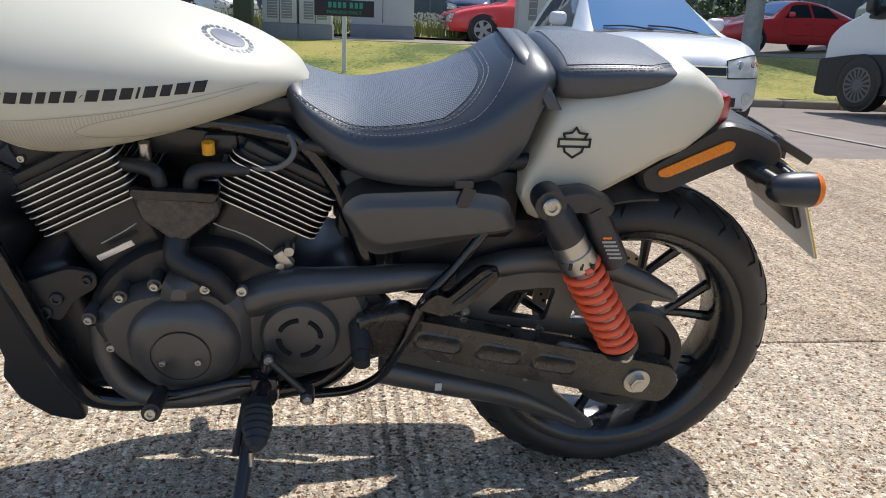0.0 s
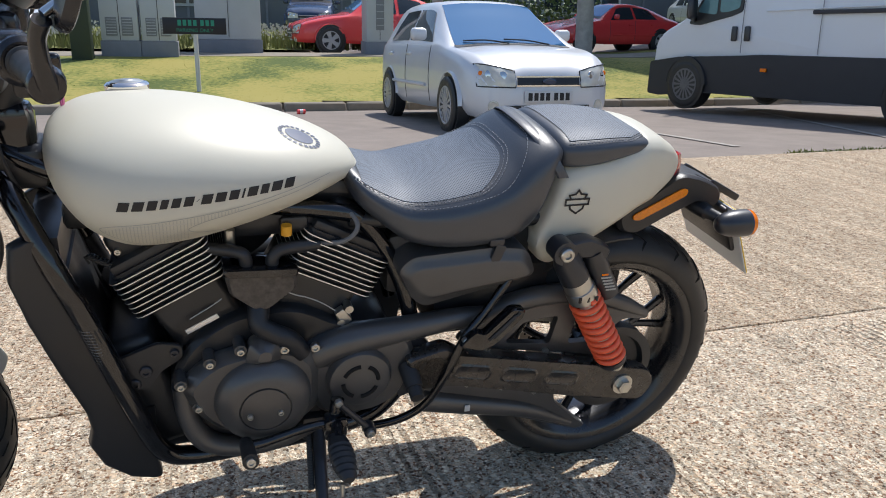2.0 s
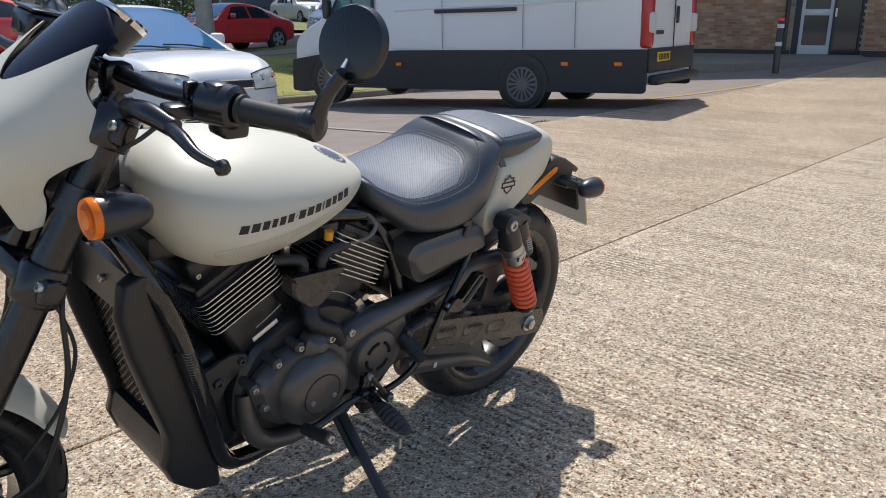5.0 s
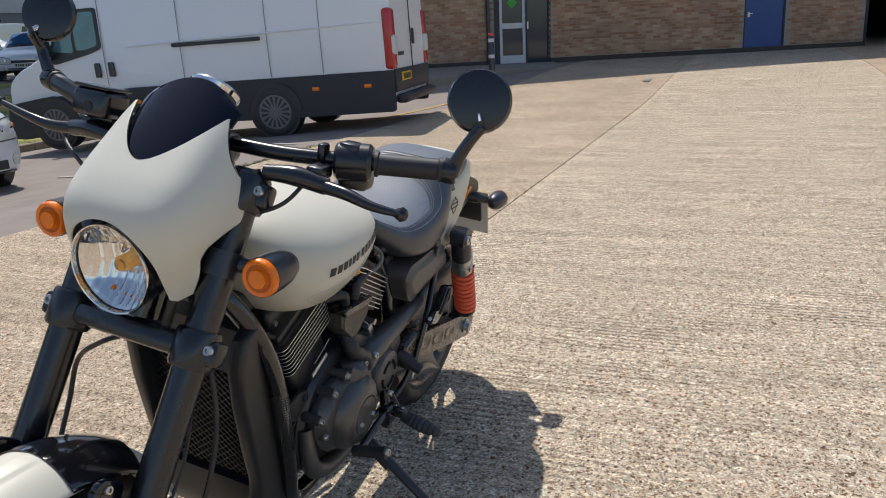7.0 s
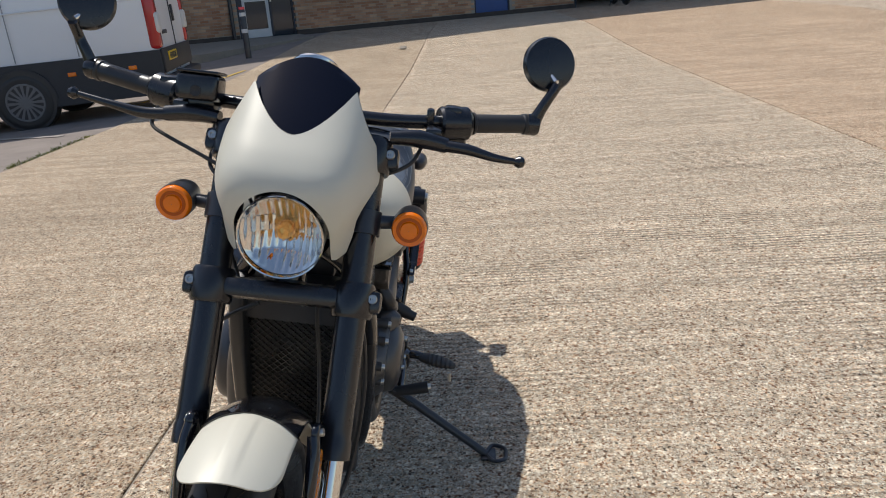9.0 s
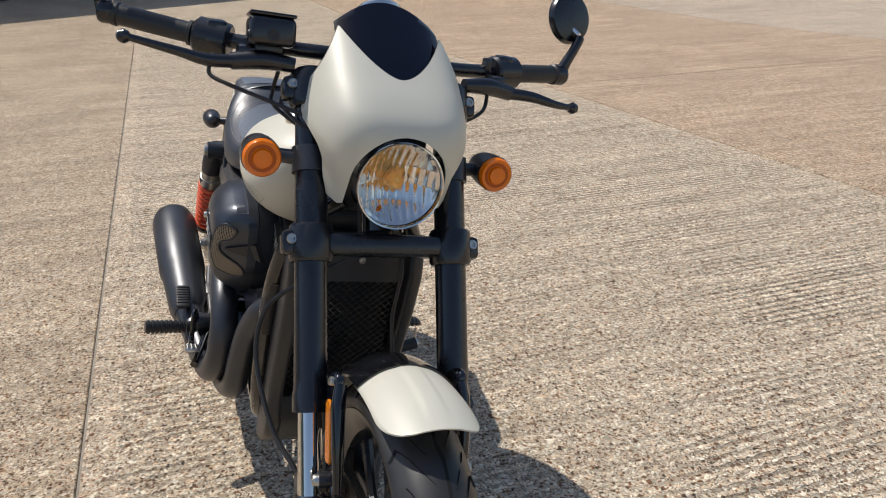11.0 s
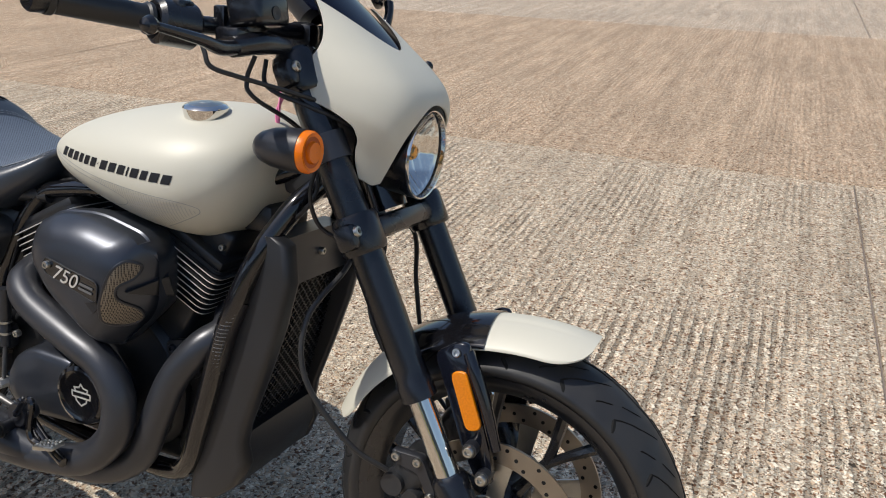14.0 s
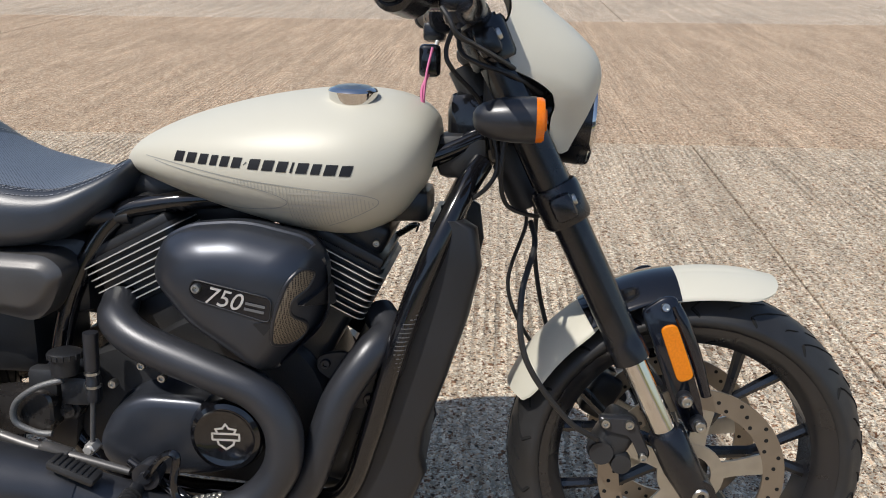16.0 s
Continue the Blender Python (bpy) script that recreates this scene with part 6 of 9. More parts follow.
PALE_GRID = material("fine_grey_print", (0.50, 0.485, 0.42), 0.45)
for s in (1, -1):
    bm = B()
    for x in np.arange(0.80, 1.0, 0.0052):
        zu = interp(x, [0.70, 0.80, 0.90, 0.97, 1.005], [0.792, 0.776, 0.765, 0.758, 0.742]) - 0.002
        zl = interp(x, [0.72, 0.80, 0.875, 0.88, 0.93, 0.96, 0.995, 1.005], [0.782, 0.768, 0.748, 0.69, 0.706, 0.717, 0.734, 0.742]) + 0.002
        if zu - zl > 0.003:
            loft(bm, [[tank_side(x + dx, z, s, 0.0006) for dx in (-0.0007, 0.0007)] for z in np.linspace(zl, zu, 7)], False)
    tagged(part("grid_print", bm, PALE_GRID, tank), kind="stuff")


def tank_top(x, y, lift=0.0008):
    A = TANK_FINE
    hw, zt, zb = (interp(x, A[:, 0], A[:, k]) for k in (1, 2, 3))
    zw = zb + 0.46 * (zt - zb)
    c = min(0.999, abs(y) / hw)
    return Vector((x, y, zw + (zt - zw) * math.sqrt(1 - c * c) ** 0.88 + lift))


def disc_on_tank(cx, cy, r0, r1, a0, a1, mat, name, n=24):
    bm = B()
    rows = []
    for k in range(n + 1):
        a = radians(a0 + (a1 - a0) * k / n)
        rows.append([tank_top(cx + r * math.cos(a), cy + r * 0.8 * math.sin(a), 0.001) for r in np.linspace(r0, r1, 3)])
    loft(bm, rows, False)
    return part(name, bm, mat, tank)


disc_on_tank(0.685, 0.062, 0.0, 0.024, 0, 360, DECAL_BLUE, "round_decal")
for k in range(22):
    disc_on_tank(0.685, 0.062, 0.029, 0.036, k * 16.4, k * 16.4 + 10, DECAL_BLUE, "decal_mark", 3)

# ---- seat stitching and strap ----
def seat_point(rows, x, t, e2=0.75, lift=0.001):
    """A point on the upper skin of a saddle: t from -1 to 1 across it."""
    A = np.array(smooth_rows(rows, 5))[::-1]
    hw, zt, zb = (interp(x, A[:, 0], A[:, k]) for k in (1, 2, 3))
    c = abs(t) ** (1 / e2)
    s = math.sqrt(max(0, 1 - c * c))
    zm = (zt + zb) / 2
    return Vector((x, math.copysign(hw * abs(t), t), zm + (zt - zb) / 2 * s ** 0.85 + lift))


def stitches(points, parent, mat=THREAD, length=0.0045, gap=0.003):
    """A run of short stitches along a line."""
    line = [Vector(p) for p in points]
    bm = B()
    on = True
    for a, b in zip(line, line[1:]):
        seg = (b - a)
        L = seg.length
        pos = 0.0
        while pos < L:
            step = length if on else gap
            e = min(L, pos + step)
            if on and e - pos > 0.001:
                p, q = a + seg * (pos / L), a + seg * (e / L)
                rod(bm, p, q, 0.0006, seg=5)
            pos += step
            on = not on
    return tagged(part("stitching", bm, mat, parent, "pale double stitching"), kind="stuff")


def u_line(tside, xr, lift=0.0018, n=26):
    """A U-shaped seam: along one flank of the rider seat, round the back and along the other."""
    out = [(x, tside) for x in np.linspace(0.592, xr + 0.075, n)]
    out += [(xr + 0.075 - 0.075 * math.sin(a), tside - 0.5 * (1 - math.cos(a))) for a in np.linspace(0.1, math.pi / 2, 12)]
    out += [(xr, t) for t in np.linspace(tside - 0.55, 0, 6)]
    return [seat_point(SEAT, x, t, lift=lift) for x, t in out] + [seat_point(SEAT, x, -t, lift=lift) for x, t in reversed(out[:-1])]


for tside, xr in ((0.845, 0.305), (0.865, 0.299), (0.92, 0.264)):
    stitches(u_line(tside, xr), seat)
for edge_t, edge_x in ((0.90, -0.030), (0.93, -0.036)):
    run = [(x, edge_t) for x in np.linspace(0.19, edge_x + 0.085, 20)]
    run += [(edge_x + 0.085 * (abs(t) / edge_t) ** 3, t) for t in np.linspace(edge_t, -edge_t, 40)]
    run += [(x, -edge_t) for x in np.linspace(edge_x + 0.085, 0.19, 20)]
    stitches([seat_point(PILL, x, t, 0.6, 0.0018) for x, t in run], pillion)
# perforated centre panels, with the sky's bluish sheen put into the base colour
PERF = material("perforated_sheen_vinyl", (0.11, 0.138, 0.178), 0.55, 0, 0.0, spec=0.6)
pt = PERF.node_tree
pv = pt.nodes.new("ShaderNodeTexVoronoi")
pv.voronoi_dimensions = "2D"
pv.inputs["Scale"].default_value, pv.inputs["Randomness"].default_value = 250, 0.0
pc = pt.nodes.new("ShaderNodeTexCoord")
pmap = pt.nodes.new("ShaderNodeMapping")
pmap.inputs["Rotation"].default_value = (0, 0, radians(45))
pt.links.new(pc.outputs["Object"], pmap.inputs["Vector"])
pt.links.new(pmap.outputs[0], pv.inputs["Vector"])
pr = pt.nodes.new("ShaderNodeMapRange")
pr.inputs[1].default_value, pr.inputs[2].default_value = 0.22, 0.34
pt.links.new(pv.outputs["Distance"], pr.inputs[0])
pm = pt.nodes.new("ShaderNodeMix")
pm.data_type = "RGBA"
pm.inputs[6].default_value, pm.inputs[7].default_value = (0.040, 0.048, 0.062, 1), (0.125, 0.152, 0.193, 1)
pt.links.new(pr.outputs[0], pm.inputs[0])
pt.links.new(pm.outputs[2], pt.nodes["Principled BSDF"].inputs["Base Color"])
pb = pt.nodes.new("ShaderNodeBump")
pb.inputs["Strength"].default_value, pb.inputs["Distance"].default_value = 0.5, 0.001
pt.links.new(pr.outputs[0], pb.inputs["Height"])
pt.links.new(pb.outputs[0], pt.nodes["Principled BSDF"].inputs["Normal"])
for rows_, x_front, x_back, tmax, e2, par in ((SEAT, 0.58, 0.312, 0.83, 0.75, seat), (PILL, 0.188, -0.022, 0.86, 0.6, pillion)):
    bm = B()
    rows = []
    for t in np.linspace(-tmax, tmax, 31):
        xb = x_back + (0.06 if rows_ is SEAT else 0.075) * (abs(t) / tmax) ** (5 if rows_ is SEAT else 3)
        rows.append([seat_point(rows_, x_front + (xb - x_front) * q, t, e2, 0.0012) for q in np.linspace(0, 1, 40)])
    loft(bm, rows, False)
    part("perforated_panel", bm, PERF, par, "perforated black vinyl panel, pale sky sheen painted in")
# strap between the two seats
bm = B()
rows = []
for t in np.linspace(-1, 1, 41):
    a = t * 1.5
    c, s_ = math.sin(a), math.cos(a)
    y = 0.1455 * math.copysign(abs(c) ** 0.75, c)
    z = 0.772 + 0.086 * math.copysign(abs(s_) ** 0.85, s_)
    x = 0.208 + 0.05 * (z - 0.78) / 0.08
    rows.append([(x + dx, y * (1 + o), z + o * 0.05) for dx, o in ((0.012, -0.02), (0.009, 0.004), (-0.009, 0.004), (-0.012, -0.02))])
loft(bm, rows)
part("seat_strap", bm, VINYL, bike, "black vinyl strap across the seat", 50)

# ---- stand, foot controls ----
stand = new("side_stand")
stand.parent = bike
stand["label"] = "black side stand, folded out, with a spring"
foot = Vector((0.698, 0.447, 0.095))
top = Vector((0.66, 0.13, 0.27))
bm = B()
tube(bm, [top, top + (foot - top) * 0.5, foot], [0.0135, 0.0115, 0.0105], 12, False)
part("leg", bm, BLACK_SATIN, stand)
bm = B()
tube(bm, [foot + Vector(v) for v in ((0, 0, 0), (0.035, 0.02, 0.004), (0.03, 0.05, 0.010), (-0.015, 0.052, 0.010), (-0.035, 0.02, 0.004), (0, 0, 0))], 0.0055, 8)
block(bm, foot + Vector((0, 0.008, -0.002)), (0.05, 0.04, 0.006), 0.002, Matrix.Rotation(radians(10.6), 4, "X"))
part("foot", bm, BLACK_SATIN, stand)
bm = B()
d = (foot - top)
u, v = ring_frame(d)
tube(bm, [top + u * 0.019 + d * (0.04 + 0.3 * i / 360) + (u * math.cos(i * 0.6) + v * math.sin(i * 0.6)) * 0.005 for i in range(361)], 0.0016, 6, False)
part("spring", bm, BLACK_DULL, stand)
bm = B()
block(bm, (0.66, 0.125, 0.275), (0.07, 0.04, 0.06), 0.012)
part("pivot", bm, BLACK_DULL, stand)


def pegs(base, tip, parent, name, label):
    p = new(name)
    p.parent = parent
    p["label"] = label
    a, b = Vector(base), Vector(tip)
    d = b - a
    bm = B()
    tube(bm, [a, a + d * 0.25], [0.011, 0.012], 12, False)
    part("hinge", bm, BLACK_SATIN, p)
    bm = B()
    pts, rad_ = [], []
    for k in range(9):
        for f, r in ((0.0, 0.0165), (0.040, 0.0165), (0.046, 0.0135), (0.074, 0.0135)):
            pts.append(a + d * (0.28 + 0.08 * k + f))
            rad_.append(r)
    tube(bm, pts, rad_, 16, False)
    part("rubber", bm, RUBBER, p)
    return p


left_peg = new("foot_peg")
left_peg.parent = bike
left_peg["label"] = "black ribbed foot peg with a wear bolt"
bm = B()
tube(bm, [(0.638, 0.195, 0.335), (0.643, 0.225, 0.337), (0.646, 0.25, 0.335)], [0.013, 0.012, 0.011], 12)
block(bm, (0.642, 0.20, 0.325), (0.045, 0.035, 0.05), 0.01)
part("hinge", bm, BLACK_GLOSS, left_peg)
bm = B()
rows = []
for k in range(33):
    t = k / 32
    swell = math.sin(math.pi * (0.14 + 0.8 * t)) ** 0.5
    rib = 0.0011 * (1 if k % 4 < 2 else -1) if 8 < k < 30 else 0.0
    c_ = Vector((0.648 - 0.003 * t, 0.240 + 0.098 * t, 0.335 - 0.018 * t))
    rows.append([c_ + Vector(((0.0225 * swell + rib) * math.cos(q), 0, (0.0145 * swell + rib) * math.sin(q))) for q in np.linspace(0, 2 * math.pi, 20, endpoint=False)])
loft(bm, rows)
part("rubber", bm, RUBBER, left_peg)
bm = B()
rod(bm, (0.654, 0.325, 0.30), (0.654, 0.328, 0.275), 0.004)
part("wear_bolt", bm, STEEL, left_peg)
right_peg = pegs((0.65, -0.23, 0.312), (0.668, -0.355, 0.318), bike, "foot_peg", "black ribbed foot peg")
# gear lever with linkage, and its bar
gear = new("gear_lever")
gear.parent = bike
gear["label"] = "black gear lever and linkage"
bm = B()
tube(bm, [(0.635, 0.185, 0.375), (0.640, 0.19, 0.34), (0.64, 0.20, 0.29)], [0.013, 0.012, 0.014], 12)
part("arm", bm, BLACK_GLOSS, gear)
bolt((0.635, 0.198, 0.375), (0, 1, 0), 0.008, gear)
bm = B()
rod(bm, (0.632, 0.20, 0.372), (0.575, 0.20, 0.305), 0.006)
rod(bm, (0.575, 0.185, 0.303), (0.575, 0.21, 0.303), 0.012)
part("linkage", bm, BLACK_SATIN, gear)
bolt((0.575, 0.21, 0.303), (0, 1, 0), 0.008, gear)
bm = B()
tube(bm, [(0.642, 0.20, 0.335), (0.70, 0.203, 0.332), (0.77, 0.205, 0.316), (0.805, 0.205, 0.312)], [0.008, 0.0085, 0.009, 0.010], 10)
part("shift_rod", bm, BLACK_GLOSS, gear)
bm = B()
rod(bm, (0.805, 0.195, 0.312), (0.804, 0.272, 0.334), 0.0125, 0.0145)
part("shift_toe_peg", bm, RUBBER, gear)
bolt((0.804, 0.273, 0.3345), (0, 1, 0.28), 0.009, gear)
# passenger peg and hanger
hanger = new("passenger_peg")
hanger.parent = bike
hanger["label"] = "gloss black passenger peg on a curved hanger"
bm = B()
tube(bm, [(0.29, 0.15, 0.59), (0.345, 0.165, 0.52), (0.385, 0.175, 0.475), (0.415, 0.175, 0.40), (0.45, 0.165, 0.32), (0.50, 0.15, 0.275), (0.57, 0.13, 0.25)], 0.0085, 10)
part("hanger_rod", bm, BLACK_GLOSS, hanger)
bm = B()
plate(bm, [(0.405, 0.465), (0.375, 0.495), (0.355, 0.485), (0.30, 0.54), (0.275, 0.535), (0.275, 0.52), (0.33, 0.462), (0.36, 0.45)], 0.175, 0.198, 0.008, 0.004)
part("peg_blade", bm, BLACK_GLOSS, hanger)
for k in range(2):
    bm = B()
    tube(bm, [(0.345 - 0.01 * k, 0.199, 0.475 + 0.004 * k), (0.295 - 0.008 * k, 0.199, 0.525 + 0.006 * k)], 0.003, 6, False)
    part("peg_groove", bm, RUBBER, hanger)
bolt((0.388, 0.188, 0.472), (0, 1, 0), 0.009, hanger)
bm = B()
plate(bm, [(0.50, 0.43), (0.42, 0.45), (0.38, 0.425), (0.39, 0.395), (0.44, 0.355), (0.48, 0.36)], 0.13, 0.172, 0.012, 0.006)
part("hanger_plate", bm, WORN, hanger)
bm = B()
rod(bm, (0.49, 0.15, 0.405), (0.488, 0.195, 0.383), 0.019, 0.017)
rod(bm, (0.488, 0.19, 0.384), (0.487, 0.215, 0.374), 0.015, 0.013)
part("rubber_stop", bm, RUBBER, hanger)
# rear brake pedal and right side bits
pedal = new("brake_pedal")
pedal.parent = bike
pedal["label"] = "black brake pedal with master cylinder"
bm = B()
tube(bm, [(0.62, -0.19, 0.33), (0.68, -0.215, 0.31), (0.74, -0.235, 0.29), (0.79, -0.25, 0.28)], 0.0085, 10)
tube(bm, [(0.668, -0.24, 0.335), (0.70, -0.245, 0.372), (0.72, -0.25, 0.374), (0.714, -0.252, 0.332), (0.722, -0.254, 0.308), (0.75, -0.255, 0.303)], 0.0062, 8)
part("pedal_arm", bm, BLACK_GLOSS, pedal)
bm = B()
block(bm, (0.575, -0.268, 0.356), (0.075, 0.034, 0.014), 0.006, Matrix.Rotation(radians(22), 4, "Y"))
pad = part("heel_pad", bm, RUBBER, pedal, "ribbed black rubber heel pad")
for k in range(7):
    bm = B()
    block(bm, (0.551 + 0.0082 * k, -0.268, 0.3735 - 0.0033 * k), (0.0036, 0.028, 0.003), 0.001, Matrix.Rotation(radians(22), 4, "Y"))
    part("rib", bm, PLASTIC, pad)
bm = B()
block(bm, (0.762, -0.255, 0.308), (0.048, 0.03, 0.009), 0.003, Matrix.Rotation(radians(-12), 4, "Y"))
toe = part("toe_pad", bm, STEEL, pedal, "knurled bare metal toe pad")
for i in range(5):
    for j in range(3):
        bm = B()
        lathe(bm, [(0, 0.0032), (0.002, 0.0026), (0.003, 0.0004)], (0.745 + 0.009 * i, -0.264 + 0.009 * j, 0.3085 + 0.0019 * i), (0, 0, 1), 6)
        part("stud", bm, STEEL, toe)
bm = B()
lathe(bm, [(-0.03, 0.018), (0.0, 0.022), (0.004, 0.021), (0.004, 0.010), (0.008, 0.009), (0.008, 0.0005)], (0.666, -0.235, 0.332), (0, -1, 0), 20)
part("pivot_boss", bm, BLACK_SATIN, pedal)
DULL_STEEL = material("dull_grey_steel", (0.16, 0.155, 0.15), 0.42, 0.6, 0, 0.3, 40)
BRAID = material("braided_hose", (0.20, 0.20, 0.195), 0.45, 0.5, 0, 0.4, 300, 0.5, 500)
bm = B()
tube(bm, [(0.516, -0.178, 0.456), (0.475, -0.184, 0.443), (0.440, -0.184, 0.416), (0.436, -0.183, 0.385), (0.466, -0.18, 0.367), (0.49, -0.178, 0.364)], 0.0052, 10)
part("rear_brake_hose", bm, BRAID, pedal, "grey braided brake hose")
bm = B()
lathe(bm, [(-0.016, 0.0005), (-0.016, 0.021), (0.010, 0.021), (0.010, 0.025), (0.019, 0.025), (0.021, 0.022), (0.021, 0.0005)], (0.515, -0.165, 0.478), (0.05, 0, 1), 24)
for k in range(16):
    q = 2 * math.pi * k / 16
    block(bm, (0.5157 + 0.025 * math.cos(q), -0.165 + 0.025 * math.sin(q), 0.4925), (0.003, 0.003, 0.008), 0.0008)
part("rear_reservoir", bm, PLASTIC, pedal, "black ribbed fluid reservoir")
bm = B()
tube(bm, [(0.5595, -0.165, 0.53), (0.557, -0.165, 0.47), (0.5565, -0.165, 0.468), (0.5565, -0.165, 0.452), (0.556, -0.165, 0.45), (0.5545, -0.165, 0.417)], [0.0115, 0.0115, 0.0095, 0.0095, 0.0105, 0.0085], 16, False)
part("master_cylinder", bm, BLACK_SATIN, pedal)
for z in (0.462, 0.44):
    bm = B()
    rod(bm, (0.5565, -0.165, z), (0.5565, -0.165, z + 0.004), 0.0118)
    part("clip_ring", bm, STEEL, pedal)
bm = B()
rod(bm, (0.5545, -0.166, 0.418), (0.550, -0.17, 0.345), 0.004)
part("push_rod", bm, DULL_STEEL, pedal)
bm = B()
rod(bm, (0.549, -0.16, 0.341), (0.549, -0.182, 0.341), 0.011, 0.010, 6)
rod(bm, (0.549, -0.18, 0.341), (0.549, -0.186, 0.341), 0.006)
part("banjo_fitting", bm, ALLOY, pedal, "bright metal union")
bm = B()
rod(bm, (0.505, -0.12, 0.393), (0.505, -0.148, 0.393), 0.019, 0.019, 6)
rod(bm, (0.505, -0.148, 0.393), (0.505, -0.156, 0.393), 0.012)
part("pivot_nut", bm, WORN, pedal, "dull brown pivot nut")
bm = B()
tube(bm, [(0.40, -0.192, 0.37), (0.47, -0.198, 0.352), (0.54, -0.2, 0.338), (0.623, -0.2, 0.318)], [0.009, 0.0085, 0.008, 0.006], 12)
block(bm, (0.505, -0.199, 0.345), (0.05, 0.022, 0.022), 0.006, Matrix.Rotation(radians(14), 4, "Y"))
part("brake_rod", bm, DULL_STEEL, pedal, "dull metal brake rod")
bm = B()
block(bm, (0.53, -0.15, 0.43), (0.06, 0.03, 0.05), 0.01)
block(bm, (0.47, -0.145, 0.44), (0.05, 0.03, 0.05), 0.01)
part("hose_block", bm, BLACK_DULL, pedal)
for x, z in ((0.639, 0.481), (0.591, 0.449), (0.67, 0.462)):
    bolt((x, -0.168, z), (0, -1, 0), 0.007, engine)

# brake calipers and hoses
for s in (1, -1):
    cal = new("brake_caliper")
    cal.parent = bike
    cal["label"] = "black brake caliper behind the fork leg"
    bm = B()
    block(bm, (1.375, s * 0.085, 0.362), (0.085, 0.055, 0.055), 0.014, Matrix.Rotation(radians(-62), 4, "Y"), 3)
    rod(bm, (1.352, s * 0.10, 0.345), (1.352, s * 0.122, 0.345), 0.021, 0.019)
    rod(bm, (1.385, s * 0.10, 0.325), (1.385, s * 0.118, 0.325), 0.018, 0.016)
    part("body", bm, BLACK_DULL, cal)
    bm = B()
    plate(bm, [(1.345, 0.405), (1.40, 0.405), (1.43, 0.345), (1.42, 0.325), (1.395, 0.375), (1.35, 0.385)], s * 0.10, s * 0.118, 0.008, 0.003)
    part("mount", bm, BLACK_SATIN, cal)
    for x, z in ((1.356, 0.396), (1.393, 0.395), (1.418, 0.34)):
        bolt((x, s * 0.118, z), (0, s, 0), 0.0075, cal)
    bm = B()
    tube(bm, [(1.23, s * 0.05, 0.70), (1.235, s * 0.10, 0.672), (1.215, s * 0.17, 0.61), (1.225, s * 0.185, 0.52), (1.29, s * 0.16, 0.42), (1.345, s * 0.125, 0.37)] if s < 0 else [(1.20, s * 0.06, 0.735), (1.245, s * 0.13, 0.70), (1.25, s * 0.15, 0.60), (1.268, s * 0.15, 0.50), (1.30, s * 0.14, 0.41), (1.345, s * 0.125, 0.37)], 0.0045, 8)
    part("brake_hose", bm, RUBBER, cal)
for pts in (((1.21, 0.05, 0.72), (1.228, 0.055, 0.68), (1.20, 0.06, 0.57), (1.235, 0.07, 0.475), (1.30, 0.075, 0.40)),
            ((1.115, -0.15, 0.985), (1.12, -0.16, 0.955), (1.145, -0.165, 0.94), (1.19, -0.15, 0.925), (1.235, -0.10, 0.90)),
            ((1.11, -0.17, 0.99), (1.10, -0.175, 0.955), (1.11, -0.17, 0.93), (1.15, -0.10, 0.88), (1.17, -0.06, 0.80)),
            ((1.13, 0.13, 1.0), (1.14, 0.07, 0.985), (1.15, 0.03, 0.95), (1.14, 0.06, 0.83), (1.11, 0.06, 0.74)),
            ((1.10, -0.275, 1.005), (1.11, -0.28, 0.991), (1.12, -0.279, 0.973), (1.14, -0.247, 0.962), (1.17, -0.187, 0.947), (1.2, -0.126, 0.931)),
            ((1.12, 0.21, 1.0), (1.155, 0.19, 0.965), (1.165, 0.14, 0.94), (1.18, 0.08, 0.93), (1.19, 0.04, 0.90)),
            ((1.155, -0.075, 0.88), (1.175, -0.09, 0.80), (1.16, -0.10, 0.76), (1.12, -0.08, 0.73), (1.09, -0.05, 0.72)),
            ((1.19, -0.11, 0.85), (1.18, -0.12, 0.79), (1.19, -0.1, 0.735), (1.235, -0.08, 0.715), (1.25, -0.06, 0.72))):
    bm = B()
    tube(bm, pts, 0.0035, 8)
    part("cable", bm, RUBBER, bike)
bm = B()
block(bm, (1.12, 0, 0.80), (0.08, 0.10, 0.07), 0.015)
block(bm, (1.20, 0, 0.90), (0.10, 0.13, 0.10), 0.02)
block(bm, (1.03, 0.0, 0.72), (0.08, 0.12, 0.05), 0.012)
part("wiring_box", bm, BLACK_DULL, bike)
bm = B()
tube(bm, [(1.035, 0.09, 0.65 + 0.0) if i == 0 else (1.035 - 0.0025 * i * 0.25 + 0.008 * math.cos(i * 0.8), 0.09 + 0.008 * math.sin(i * 0.8), 0.665 - 0.0004 * i) for i in range(120)], 0.002, 6, False)
part("coiled_lead", bm, RUBBER, bike)
# key fob on a pink cord
fob = new("key_fob")
fob.parent = bike
fob["label"] = "dark key fob hanging on a pink cord"
bm = B()
block(bm, (1.065, -0.02, 0.945), (0.034, 0.018, 0.05), 0.014, None, 3)
part("fob", bm, BLACK_GLOSS, fob)
bm = B()
tube(bm, [(1.07, -0.03, 0.965), (1.062, -0.032, 0.93), (1.058, -0.03, 0.90), (1.056, -0.028, 0.875)], 0.0022, 6)
tube(bm, [(1.064, -0.028, 0.925), (1.054, -0.03, 0.90), (1.056, -0.03, 0.872)], 0.0028, 6)
part("cord", bm, PINK, fob)
bm = B()
block(bm, (1.072, -0.012, 0.962), (0.006, 0.012, 0.03), 0.002, Matrix.Rotation(radians(18), 4, "Y"))
